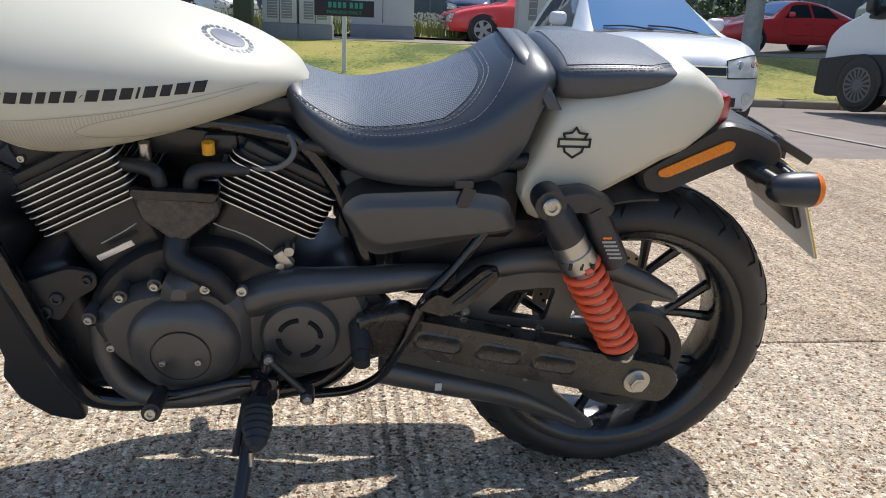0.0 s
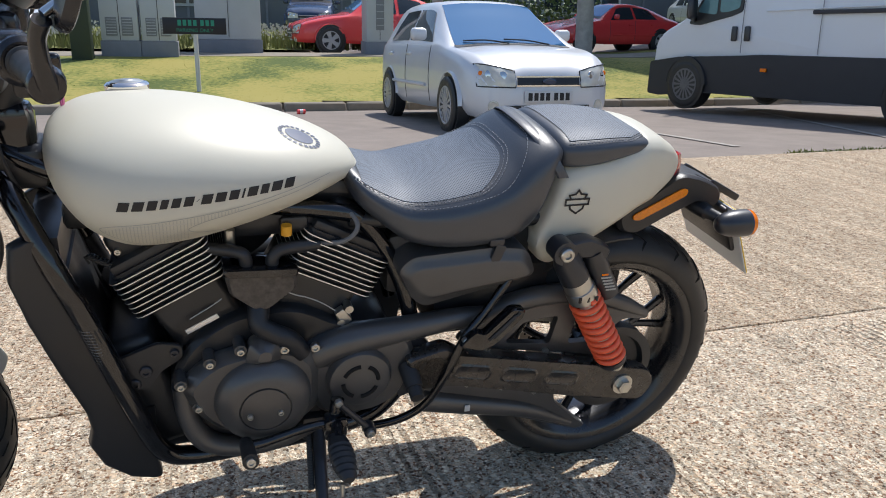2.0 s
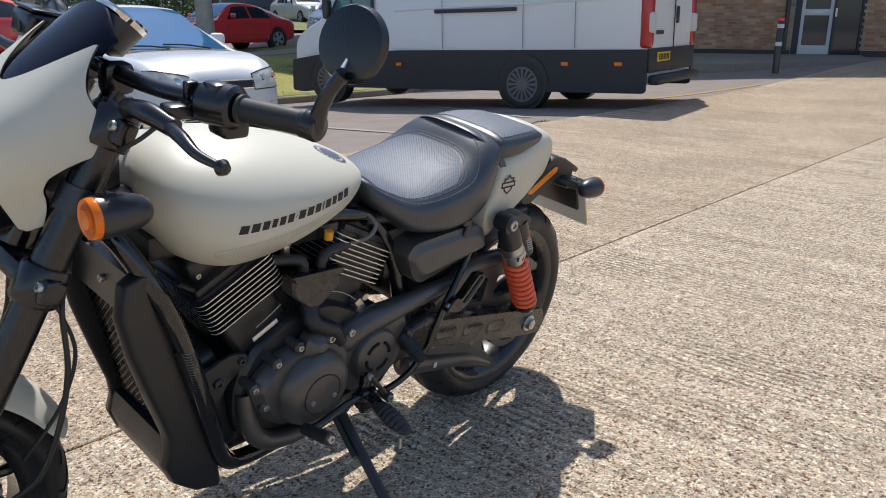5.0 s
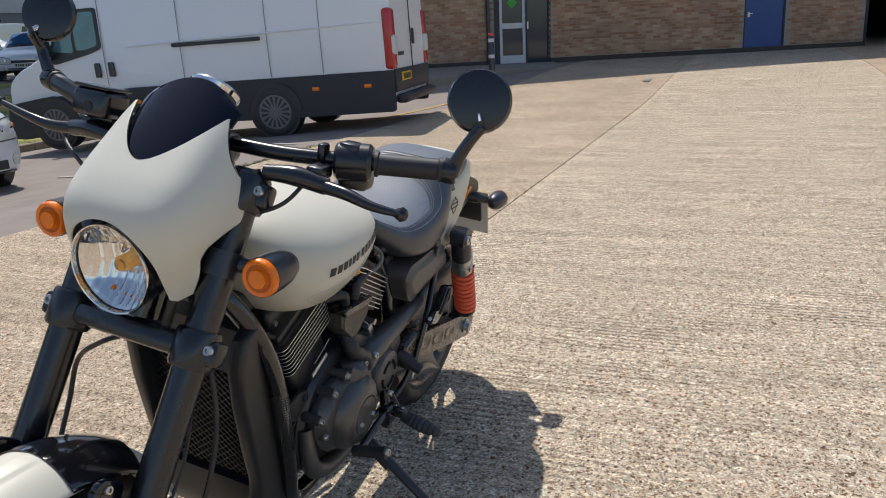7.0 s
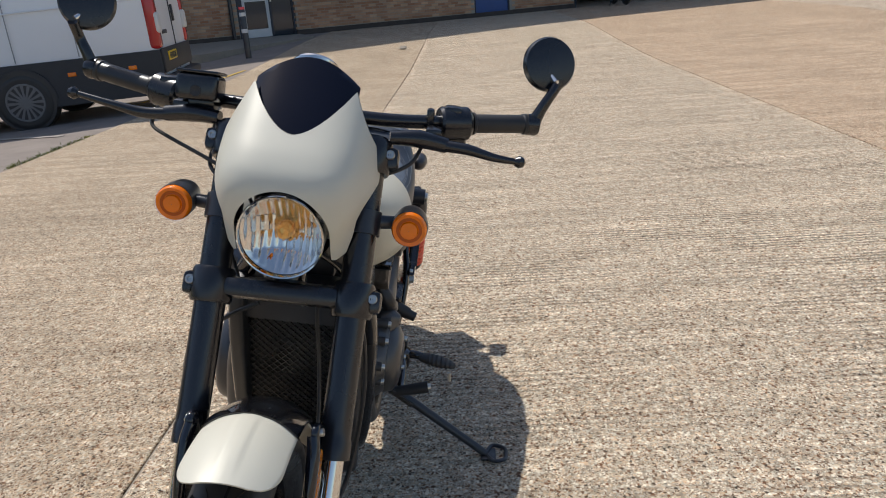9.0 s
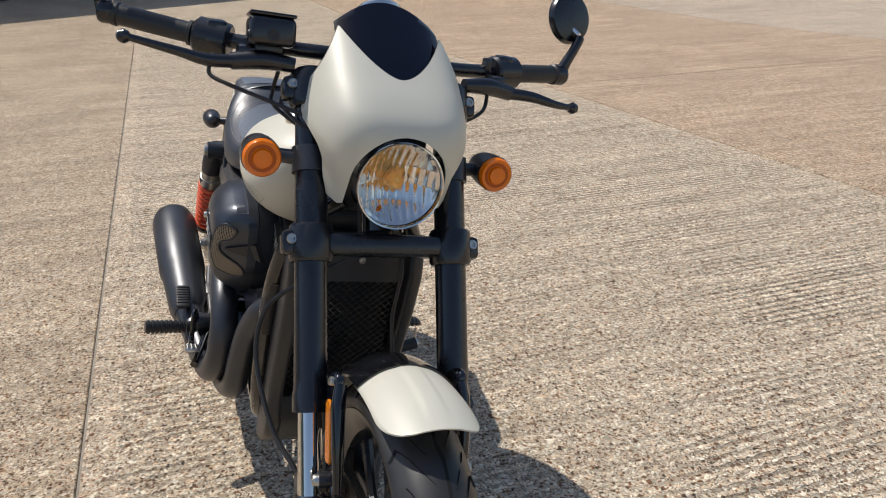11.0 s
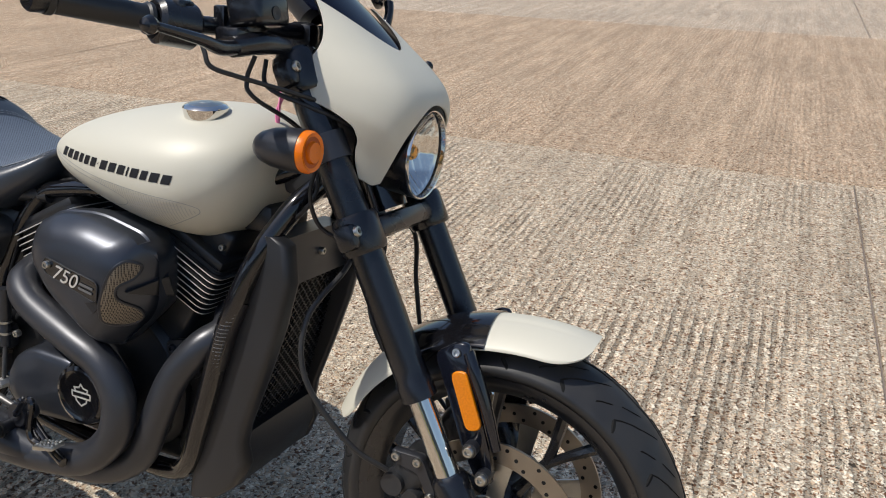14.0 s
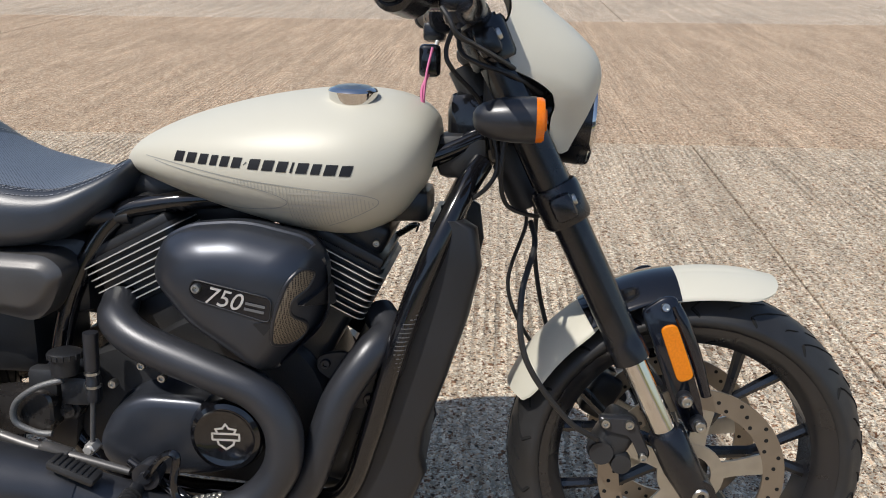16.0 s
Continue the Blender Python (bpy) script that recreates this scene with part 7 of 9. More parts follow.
part("tag", bm, ALLOY, fob, "bright metal tag")

# ---- vehicles ----
SILVER = material("silver_car_paint", (0.68, 0.69, 0.705), 0.32, 0.15, 0.5, 0.03, 4)
RED = material("red_car_paint", (0.78, 0.06, 0.06), 0.25, 0.0, 0.6, 0.04, 4)
DARK_BLUE = material("dark_blue_car_paint", (0.03, 0.05, 0.10), 0.25, 0.2, 0.6, 0.04, 4)
VAN_WHITE = material("white_van_paint", (0.80, 0.81, 0.82), 0.3, 0.0, 0.3, 0.03, 2)
VAN_GREY = material("dark_grey_plastic_skirt", (0.03, 0.031, 0.035), 0.55, 0, 0, 0.15, 4, 0.2, 120)
# the blue of the reflected sky is put into this glass's base colour
CAR_GLASS = material("sky_reflection_car_glass", (0.06, 0.18, 0.36), 0.03, 0.35, 0.0)
# cab panes: teal reflections and the view behind are painted into the colour
CAB_GLASS = material("teal_reflection_cab_glass", (0.10, 0.20, 0.22), 0.05, 0.2, 0.2, 0.35, 5)
SIDE_GLASS = material("dark_side_glass", (0.03, 0.04, 0.05), 0.04, 0.1, 0.2)
RIM = material("silver_wheel_paint", (0.42, 0.42, 0.43), 0.38, 0.3, 0.2, 0.1, 30)
CLEAR_LAMP = material("cloudy_lamp_glass", (0.66, 0.64, 0.56), 0.12, 0.1, 0.5, 0.35, 9)
VAN_SEAM = material("soft_panel_gap", (0.30, 0.30, 0.31), 0.7)
VAN_RIM = material("grey_steel_wheel", (0.16, 0.16, 0.165), 0.45, 0.2, 0, 0.2, 20)
SEAM = material("dark_panel_seam", (0.05, 0.05, 0.055), 0.7)
LAMP_GLASS = material("headlamp_glass", (0.5, 0.47, 0.38), 0.15, 0.3, 0.5, 0.15, 20)


def place(x, y, ang, z=None):
    """A pose on the ground whose own x axis points along ang degrees."""
    return pose(x, y, rise(x, y) if z is None else z, 0, 0, ang)


def road_wheel(parent, x, y, r, w, s, mat=None, spokes=7, name="wheel"):
    """A wheel whose outer face lies w out from y along s."""
    wh = new(name)
    wh.parent = parent
    c = (x, y, r)
    bm = B()
    lathe(bm, [(-w, r * 0.62), (-w, r * 0.9), (-w * 0.8, r), (w * 0.8, r), (w * 0.97, r * 0.93), (w, r * 0.8), (w * 0.95, r * 0.66)], c, (0, s, 0), 40, True)
    part("tyre", bm, RUBBER, wh)
    bm = B()
    lathe(bm, [(w * 0.9, r * 0.68), (w * 0.98, r * 0.665), (w * 0.98, r * 0.63), (w * 0.82, r * 0.59), (w * 0.80, r * 0.2), (w * 0.80, 0.0005)], c, (0, s, 0), 40)
    part("rim", bm, DARK_RIM, wh)
    bm = B()
    lathe(bm, [(w * 0.95, r * 0.68), (w * 1.0, r * 0.665), (w * 1.0, r * 0.62), (w * 0.9, r * 0.60)], c, (0, s, 0), 40)
    lathe(bm, [(w * 0.8, r * 0.17), (w * 0.97, r * 0.15), (w * 1.0, 0.0005)], c, (0, s, 0), 20)
    p = Vector(c)
    for k in range(spokes):
        q = 2 * math.pi * k / spokes
        d = Vector((math.cos(q), 0, math.sin(q)))
        f = Vector((-math.sin(q), 0, math.cos(q))) * r * 0.9 / spokes
        rows = []
        for rr, g in ((0.13, 0.75), (0.35, 0.8), (0.62, 1.15)):
            m = p + d * r * rr
            o = Vector((0, s * w, 0))
            rows.append([m + f * g + o * 0.82, m + f * g * 0.8 + o * 0.96, m - f * g * 0.8 + o * 0.96, m - f * g + o * 0.82])
        loft(bm, rows)
    part("wheel_trim", bm, mat or RIM, wh, "silver spoked wheel face", 30)
    return wh


DARK_RIM = material("dark_wheel_recess", (0.03, 0.03, 0.032), 0.6)


def car(name, label, m, paint, rows, screen, rear, doors, wheels, r, front=True, spokes=12):
    """A car skinned over stations (x, half width, sill, belt, top, half width of the top); screen and rear are the x of the glass's ends."""
    c = thing(name, label, "car", m)
    A = np.array(smooth_rows(rows, 6))

    def at(x):
        return [interp(x, A[:, 0], A[:, k]) for k in range(1, 6)]

    def half(x):
        hw, z0, zb, zt, tw = at(x)
        h = zb - z0
        return [(hw * 0.90, z0), (hw * 0.975, z0 + 0.07), (hw * 0.995, z0 + 0.3 * h), (hw, z0 + 0.5 * h), (hw * 0.985, z0 + 0.78 * h), (hw * 0.955, zb - 0.02), (hw * 0.93, zb), (hw * 0.93 + (tw - hw * 0.93) * 0.5, zb + (zt - zb) * 0.47), (tw, zb + (zt - zb) * 0.86), (tw - 0.05, zt - 0.012), (tw * 0.5, zt + 0.014), (0, zt + 0.02)]

    def flank(x, f, s, out=0.006):
        """A point on the side glass: f from belt to roof edge."""
        h = half(x)
        pts = h[6:9]
        y, z = interp(f, [0, 0.5, 1], [p[0] for p in pts]), interp(f, [0, 0.5, 1], [p[1] for p in pts])
        return Vector((x, s * (y + out), z + out * 0.3))

    def roof_at(x, g, out=0.006):
        h = half(x)
        ys, zs = [p[0] for p in h[:7:-1]], [p[1] for p in h[:7:-1]]
        y = abs(g) * h[8][0] * 0.985
        z = interp(y, ys, zs)
        slope = (half(x + 0.02)[11][1] - half(x - 0.02)[11][1]) / 0.04
        n = Vector((-slope, 0, 1)).normalized()
        return Vector((x, math.copysign(y, g), z)) + n * out

    bm = B()
    rings = []
    for x in A[:, 0]:
        h = half(x)
        rings.append([(x, y, z) for y, z in h] + [(x, -y, z) for y, z in reversed(h[:-1])])
    loft(bm, rings)
    part("body", bm, paint, c, "", 45)

    def patch(nm, grid, mat, lab=""):
        bm = B()
        loft(bm, grid, False)
        return part(nm, bm, mat, c, lab, 60)

    patch("windscreen", [[roof_at(x, g) for g in np.linspace(-0.93, 0.93, 13)] for x in np.linspace(screen[0], screen[1], 12)], CAR_GLASS, "glass with the blue sky reflection painted in")
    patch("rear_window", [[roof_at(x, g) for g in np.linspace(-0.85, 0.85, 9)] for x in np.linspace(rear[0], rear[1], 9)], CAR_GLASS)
    patch("scuttle", [[roof_at(x, g, 0.004) for g in np.linspace(-0.95, 0.95, 13)] for x in np.linspace(screen[0], screen[0] + 0.09, 3)], BLACK_DULL)
    (fa, fb), (ra_, rb_) = doors
    for s in (1, -1):
        for nm, xa, xb, fr in (("front_side_window", fa, fb, 1), ("rear_side_window", ra_, rb_, 0)):
            grid = []
            for t in np.linspace(0, 1, 9):
                f = 0.06 + 0.86 * t
                lo, hi = xa, xb
                if fr:
                    hi = xb - (xb - screen[1]) * t * 0.92
                else:
                    lo = xa + 0.22 * t
                grid.append([flank(lo + (hi - lo) * q, f, s) for q in np.linspace(0, 1, 8)])
            patch(nm, grid, SIDE_GLASS)
        for xx in (fa - 0.03, fb + 0.02):
            bm = B()
            h = half(xx)
            tube(bm, [(xx, s * (y + 0.001), z) for y, z in h[1:6]], 0.004, 5)
            part("door_seam", bm, SEAM, c)
        hw, z0, zb, zt, tw = at(fa)
        for xx in (fa + 0.12, ra_ + 0.2):
            bm = B()
            block(bm, (xx, s * (hw * 0.975 + 0.012), zb - 0.13), (0.17, 0.035, 0.04), 0.015, None, 3)
            part("door_handle", bm, paint, c)
        bm = B()
        block(bm, (fb - 0.12, s * (hw * 0.93 + 0.13), zb + 0.09), (0.10, 0.19, 0.14), 0.045, None, 3)
        part("door_mirror", bm, paint, c)
        bm = B()
        tube(bm, [(ra_ + 0.1, s * (hw + 0.004), z0 + 0.26), (fb - 0.1, s * (hw + 0.004), z0 + 0.26)], 0.022, 8, False)
        part("side_moulding", bm, paint, c)
        for x in wheels:
            hw = at(x)[0]
            bm = B()
            lathe(bm, [(-0.12, r * 1.13), (0.002, r * 1.13), (0.002, r * 0.2), (-0.12, r * 0.2)], (x, s * hw, r), (0, s, 0), 40, True)
            part("wheel_arch", bm, BLACK_DULL, c)
            bm = B()
            lathe(bm, [(-0.03, r * 1.12), (0.012, r * 1.13), (0.012, r * 1.17), (-0.03, r * 1.24)], (x, s * hw, r), (0, s, 0), 40, False, 2, 176)
            part("arch_lip", bm, paint, c)
            road_wheel(c, x, s * (hw - 0.06), r, 0.10, s, RIM, spokes)
    if front:
        fx = rows[-1][0]
        def skin(y, z, out=0.008):
            """The x of the body's front at y, z."""
            best = A[0, 0]
            for x in np.linspace(fx - 0.7, fx, 71):
                h = half(x)
                hy = interp(z, [p[1] for p in h[:7]], [p[0] for p in h[:7]])
                if hy >= abs(y) and h[0][1] <= z <= h[11][1]:
                    best = x
            return best + out
        zl = at(fx - 0.25)[2]
        for s in (1, -1):
            bm = B()
            grid = []
            for q in np.linspace(0, 1, 12):
                y = 0.36 + 0.36 * q
                za, zb = zl - 0.235 + 0.01 * q, zl - 0.075 + 0.10 * q - 0.03 * q * q
                grid.append([Vector((skin(y, z), s * y, z)) for z in np.linspace(za, zb, 6)])
            loft(bm, grid, False)
            head = part("headlamp", bm, CLEAR_LAMP, c, "cloudy wrap-round headlamp", 60)
            edge = [q[0] for q in grid] + [q[-1] for q in reversed(grid)]
            bm = B()
            tube(bm, edge + edge[:1], 0.007, 6, False)
            part("lamp_gasket", bm, BLACK_DULL, head)
            for q, rr, mm in ((grid[4], 0.045, CHROME), (grid[8], 0.04, CHROME), (grid[10], 0.025, AMBER)):
                bm = B()
                lathe(bm, [(-0.01, rr), (0.004, rr * 0.9), (0.008, rr * 0.4), (0.009, 0.0005)], q[3], (1, s * 0.4, 0.2), 16)
                part("lamp_bowl", bm, mm, head)
            bm = B()
            lathe(bm, [(-0.03, 0.06), (0.006, 0.056), (0.007, 0.042), (0.0, 0.038), (-0.002, 0.0005)], (skin(0.58, 0.33), s * 0.58, 0.33), (1, s * 0.3, 0), 24)
            part("fog_lamp", bm, CLEAR_LAMP, c)
        def strip(nm, y1, za, zb, mat, out=0.012, lab=""):
            bm = B()
            loft(bm, [[Vector((skin(min(abs(y), y1 * 0.98), z, out), y, z)) for z in np.linspace(za, zb, 4)] for y in np.linspace(-y1, y1, 13)], False)
            return part(nm, bm, mat, c, lab, 60)
        strip("grille", 0.34, zl - 0.215, zl - 0.135, GREY_PLASTIC, 0.012, "dark mesh grille")
        for zz in (zl - 0.218, zl - 0.13):
            strip("grille_trim", 0.35, zz - 0.007, zz + 0.007, CHROME, 0.016)
        strip("lower_grille", 0.46, 0.25, 0.335, GREY_PLASTIC, 0.01)
        strip("front_lip", 0.56, 0.205, 0.235, BLACK_DULL, 0.012)
        bx = skin(0, zl - 0.175, 0.02)
        bm = B()
        o = [(0.075 * math.cos(q), 0.03 * math.sin(q)) for q in np.linspace(0, 2 * math.pi, 24, endpoint=False)]
        loft(bm, [[(bx + d, a * k, zl - 0.175 + b * k) for a, b in o] for d, k in ((-0.01, 1), (0.006, 1), (0.009, 0.9))])
        part("badge", bm, DARK_BLUE, c, "plain blue oval badge")
        px = skin(0, 0.42, 0.02)
        bm = B()
        block(bm, (px, 0, 0.42), (0.012, 0.53, 0.115), 0.004)
        pl = part("number_plate", bm, WHITE_PLATE, c, "white number plate with plain bars")
        for k in range(7):
            bm = B()
            block(bm, (px + 0.007, -0.205 + 0.064 * k + (0.025 if k > 3 else 0), 0.42), (0.003, 0.044, 0.075), 0)
            part("plate_bar", bm, INK, pl)
        for y0 in (0.42, -0.05):
            bm = B()
            tube(bm, [roof_at(screen[0] + 0.03, y0 / 0.7, 0.015), roof_at(screen[0] - 0.02, (y0 - 0.25) / 0.7, 0.03), roof_at(screen[0] - 0.06, (y0 - 0.5) / 0.7, 0.02)], 0.009, 6)
            part("wiper", bm, BLACK_DULL, c)
    return c


HATCH = [(-1.95, 0.55, 0.42, 0.66, 0.70, 0.50), (-1.90, 0.74, 0.34, 0.86, 0.90, 0.62), (-1.80, 0.79, 0.30, 0.93, 1.08, 0.60), (-1.62, 0.815, 0.27, 0.95, 1.34, 0.56), (-1.4, 0.825, 0.25, 0.955, 1.405, 0.56), (-0.9, 0.83, 0.22, 0.955, 1.435, 0.57), (-0.3, 0.83, 0.22, 0.95, 1.435, 0.58), (0.1, 0.83, 0.22, 0.945, 1.395, 0.585), (0.45, 0.83, 0.23, 0.94, 1.205, 0.64), (0.80, 0.83, 0.24, 0.93, 1.02, 0.70), (1.02, 0.83, 0.24, 0.90, 0.915, 0.73), (1.12, 0.83, 0.24, 0.885, 0.90, 0.73), (1.35, 0.82, 0.24, 0.85, 0.875, 0.72), (1.6, 0.80, 0.22, 0.79, 0.835, 0.66), (1.80, 0.74, 0.21, 0.70, 0.75, 0.56), (1.91, 0.64, 0.21, 0.62, 0.66, 0.46), (1.96, 0.50, 0.24, 0.53, 0.56, 0.36)]
car("hatchback_car", "silver five-door hatchback parked facing the yard", pose(1.88, 9.45, -0.222, 0, -2.3, -82), SILVER, HATCH, (1.0, 0.13), (-1.86, -1.45), ((-0.42, 0.52), (-1.35, -0.50)), (-1.24, 1.25), 0.30, True, 15)
LOWCAR = [(-2.25, 0.60, 0.44, 0.74, 0.78, 0.5), (-2.18, 0.80, 0.34, 0.86, 0.90, 0.66), (-1.75, 0.87, 0.27, 0.92, 1.02, 0.66), (-1.3, 0.885, 0.25, 0.93, 1.2, 0.58), (-0.8, 0.89, 0.24, 0.93, 1.33, 0.56), (-0.3, 0.89, 0.24, 0.92, 1.375, 0.56), (0.15, 0.89, 0.24, 0.91, 1.33, 0.58), (0.6, 0.89, 0.24, 0.90, 1.08, 0.66), (0.9, 0.885, 0.25, 0.88, 0.92, 0.72), (1.4, 0.88, 0.26, 0.82, 0.86, 0.72), (1.95, 0.83, 0.26, 0.71, 0.75, 0.62), (2.2, 0.70, 0.28, 0.60, 0.64, 0.46), (2.27, 0.52, 0.32, 0.50, 0.53, 0.36)]
GLASS_LOW = ((0.72, 0.16), (-1.7, -1.0), ((-0.35, 0.52), (-1.25, -0.43)))
FAMILY = [(x * 0.93, w, a, b, b + (t - b) * 1.12, u) for x, w, a, b, t, u in LOWCAR]
car("red_coupe", "glossy red fastback car parked on the far side of the lawn", place(8.8, 23.0, 197, 0.12), RED, LOWCAR, *GLASS_LOW, (-1.38, 1.40), 0.33, False, 5)
car("red_hatchback", "red hatchback parked beside a verge of daisies", place(1.55, 20.2, 190, 0.12), RED, FAMILY, (0.67, 0.15), (-1.6, -0.95), ((-0.33, 0.48), (-1.2, -0.41)), (-1.28, 1.30), 0.32, True, 5)
TALL = [(x, w, a, b * 1.1, b * 1.1 + (t - b) * 1.8, u * 1.08) for x, w, a, b, t, u in LOWCAR]
car("dark_people_carrier", "dark blue van-like car parked by the grey building", place(0.2, 31.0, -95, 0.35), DARK_BLUE, TALL, *GLASS_LOW, (-1.38, 1.40), 0.33, True, 5)
car("silver_saloon", "pale silver car parked far across the road", place(-7.5, 21.0, -30, 0.2), SILVER, LOWCAR, *GLASS_LOW, (-1.38, 1.40), 0.33, True, 5)
car("white_saloon", "white car with dark grille parked beyond the panel van", place(14.3, 25.2, -132), VAN_WHITE, FAMILY, (0.67, 0.15), (-1.6, -0.95), ((-0.33, 0.48), (-1.2, -0.41)), (-1.28, 1.30), 0.32, True, 5)
car("grey_people_carrier", "pale grey people carrier parked near the far unit", place(20.0, 38.6, -90), SILVER, TALL, *GLASS_LOW, (-1.38, 1.40), 0.33, True, 5)
BOXY = [(-2.3, 0.86, 0.42, 1.15, 1.88, 0.80), (-2.2, 0.93, 0.30, 1.18, 1.96, 0.86), (-1.2, 0.94, 0.26, 1.18, 1.98, 0.87), (0.2, 0.94, 0.26, 1.18, 1.98, 0.86), (0.7, 0.94, 0.26, 1.16, 1.90, 0.82), (1.2, 0.93, 0.26, 1.10, 1.35, 0.80), (1.6, 0.92, 0.26, 1.0, 1.10, 0.78), (2.1, 0.84, 0.26, 0.80, 0.88, 0.66), (2.3, 0.66, 0.30, 0.62, 0.66, 0.5)]
car("delivery_van", "white delivery van parked against the far unit", place(24.6, 42.8, 12), VAN_WHITE, BOXY, (1.25, 0.75), (-2.28, -2.2), ((0.25, 0.8), (-0.5, 0.15)), (-1.45, 1.45), 0.33, False, 5)

# white panel van
ra, rb = Vector((6.42, 7.65, -0.118)), Vector((5.30, 10.90, -0.21))
vx = (rb - ra).normalized()
vn = Vector((0, 0, 1)).cross(vx).normalized()
vz = vx.cross(vn)
VW, VL = 2.0, 3.43
vo = ra - vn * 0.06
VM = Matrix(((vx.x, vn.x, vz.x, vo.x), (vx.y, vn.y, vz.y, vo.y), (vx.z, vn.z, vz.z, vo.z), (0, 0, 0, 1)))
van = thing("panel_van", "white high-roof panel van with dark grey lower skirt", "van", VM)


bm = B()
VSIDE = [(-1.7, 0.42), (-1.72, 1.2), (-1.69, 2.35), (-1.57, 2.52), (2.4, 2.58), (2.68, 2.5), (3.0, 2.15), (3.52, 1.30), (4.02, 1.10), (4.20, 0.94), (4.24, 0.5), (4.18, 0.36), (-1.62, 0.34)]
o = rounded(VSIDE, 0.12, 5)
side_y = VW / 2
rows = []
for t, k in ((-1.0, 0.965), (-0.985, 0.985), (-0.93, 1.0), (0.93, 1.0), (0.985, 0.985), (1.0, 0.965)):
    row = []
    for a, b in o:
        narrow = 1 - 0.05 * max(0, (b - 1.3) / 1.2) - 0.10 * max(0, (a - 3.4) / 1.1)
        row.append((1.6 + (a - 1.6) * k, t * side_y * narrow - side_y, 1.3 + (b - 1.3) * k))
    rows.append(row)
loft(bm, rows)
part("body", bm, VAN_WHITE, van, "", 30)


def van_band(name, pts, mat, out=0.012, s=1):
    """A raised panel on the near or far flank, from (x, z) corners."""
    bm = B()
    q = rounded(pts, 0.05, 3)
    base = 0.0 if s > 0 else -VW
    loft(bm, [[(a, base - s * 0.03 - s * 0.05 * max(0, (b - 1.3) / 1.2) * side_y, b) for a, b in q], [(a, base + s * out - s * 0.05 * max(0, (b - 1.3) / 1.2) * side_y - s * 0.1 * max(0, (a - 3.4) / 1.1) * side_y, b) for a, b in q]])
    return part(name, bm, mat, van)


for s in (1, -1):
    van_band("lower_skirt", [(-1.71, 0.26), (-1.72, 0.80), (2.1, 0.80), (2.5, 0.78), (3.0, 0.76), (3.6, 0.74), (4.22, 0.66), (4.25, 0.17), (4.0, 0.15), (3.1, 0.24)], VAN_GREY, 0.014, s)
    cab = van_band("side_window", [(2.50, 1.36), (2.50, 1.92), (2.99, 1.92), (3.46, 1.21), (3.25, 1.19), (2.7, 1.30)], BLACK_DULL, 0.006, s)
    for pane in ([(2.545, 1.41), (2.545, 1.875), (2.89, 1.875), (2.89, 1.36), (2.75, 1.36)], [(2.94, 1.86), (2.98, 1.86), (3.30, 1.37), (2.94, 1.33)]):
        van_band("pane", pane, CAB_GLASS, 0.010, s).parent = cab
    for x in (0.0, VL):
        bm = B()
        yy = 0.016 if s > 0 else -VW - 0.016
        lathe(bm, [(-0.2, 0.368), (0.004, 0.368), (0.004, 0.1), (-0.2, 0.1)], (x, yy, 0.352), (0, s, 0), 36, True)
        part("wheel_arch", bm, BLACK_DULL, van)
        bm = B()
        lathe(bm, [(-0.03, 0.364), (0.010, 0.364), (0.010, 0.392), (-0.03, 0.40)], (x, yy, 0.355), (0, s, 0), 40, True, 0, 180)
        part("arch_lip", bm, VAN_GREY, van)
        road_wheel(van, x, yy - s * 0.098, 0.345, 0.11, s, VAN_RIM, 16)
    for x, z in ((-1.35, 0.62), (-0.62, 0.62), (2.05, 0.60)):
        bm = B()
        block(bm, (x, (0.016 if s > 0 else -VW - 0.016), z), (0.10, 0.02, 0.05), 0.006)
        part("side_marker", bm, AMBER, van, "amber side marker")
    for x in (2.38, 2.60):
        bm = B()
        block(bm, (x, (0.01 if s > 0 else -VW - 0.01), 1.07), (0.09, 0.04, 0.2), 0.03, None, 3)
        part("door_handle", bm, BLACK_SATIN, van)
    for x in (2.47, 1.28, 0.0, -0.75):
        bm = B()
        y0 = 0.004 if s > 0 else -VW - 0.004
        tube(bm, [(x, y0, 0.82), (x, y0, 1.3), (x, y0 - s * 0.045, 2.2)], 0.006, 5)
        part("panel_seam", bm, VAN_SEAM, van)
    bm = B()
    y0 = 0.002 if s > 0 else -VW - 0.002
    tube(bm, [(-1.62, y0 - s * 0.004, 1.42), (2.1, y0 - s * 0.004, 1.36)], 0.012, 6, False)
    part("swage_line", bm, VAN_WHITE, van)
    bm = B()
    block(bm, (-1.675, (-0.075 if s > 0 else -VW + 0.075), 1.20), (0.14, 0.19, 0.78), 0.05, None, 3)
    part("tail_lamp", bm, RED_LENS, van, "tall red tail lamp")
    bm = B()
    block(bm, (-1.7, (-0.085 if s > 0 else -VW + 0.085), 1.12), (0.13, 0.19, 0.26), 0.04, None, 3)
    part("reverse_lamp", bm, WHITE_PLATE, van)
    bm = B()
    block(bm, (3.30, (0.12 if s > 0 else -VW - 0.12), 1.42), (0.11, 0.16, 0.30), 0.05, None, 3)
    tube(bm, [(3.36, (-0.03 if s > 0 else -VW + 0.03), 1.26), (3.31, (0.10 if s > 0 else -VW - 0.10), 1.30)], 0.04, 8, False)
    part("door_mirror", bm, BLACK_SATIN, van)
bm = B()
block(bm, (0.75, 0.008, 1.33), (1.3, 0.05, 0.05), 0.012)
part("sliding_rail", bm, SEAM, van, "grey sliding door rail")
bm = B()
block(bm, (-1.78, -1.0, 0.42), (0.16, 1.86, 0.12), 0.04)
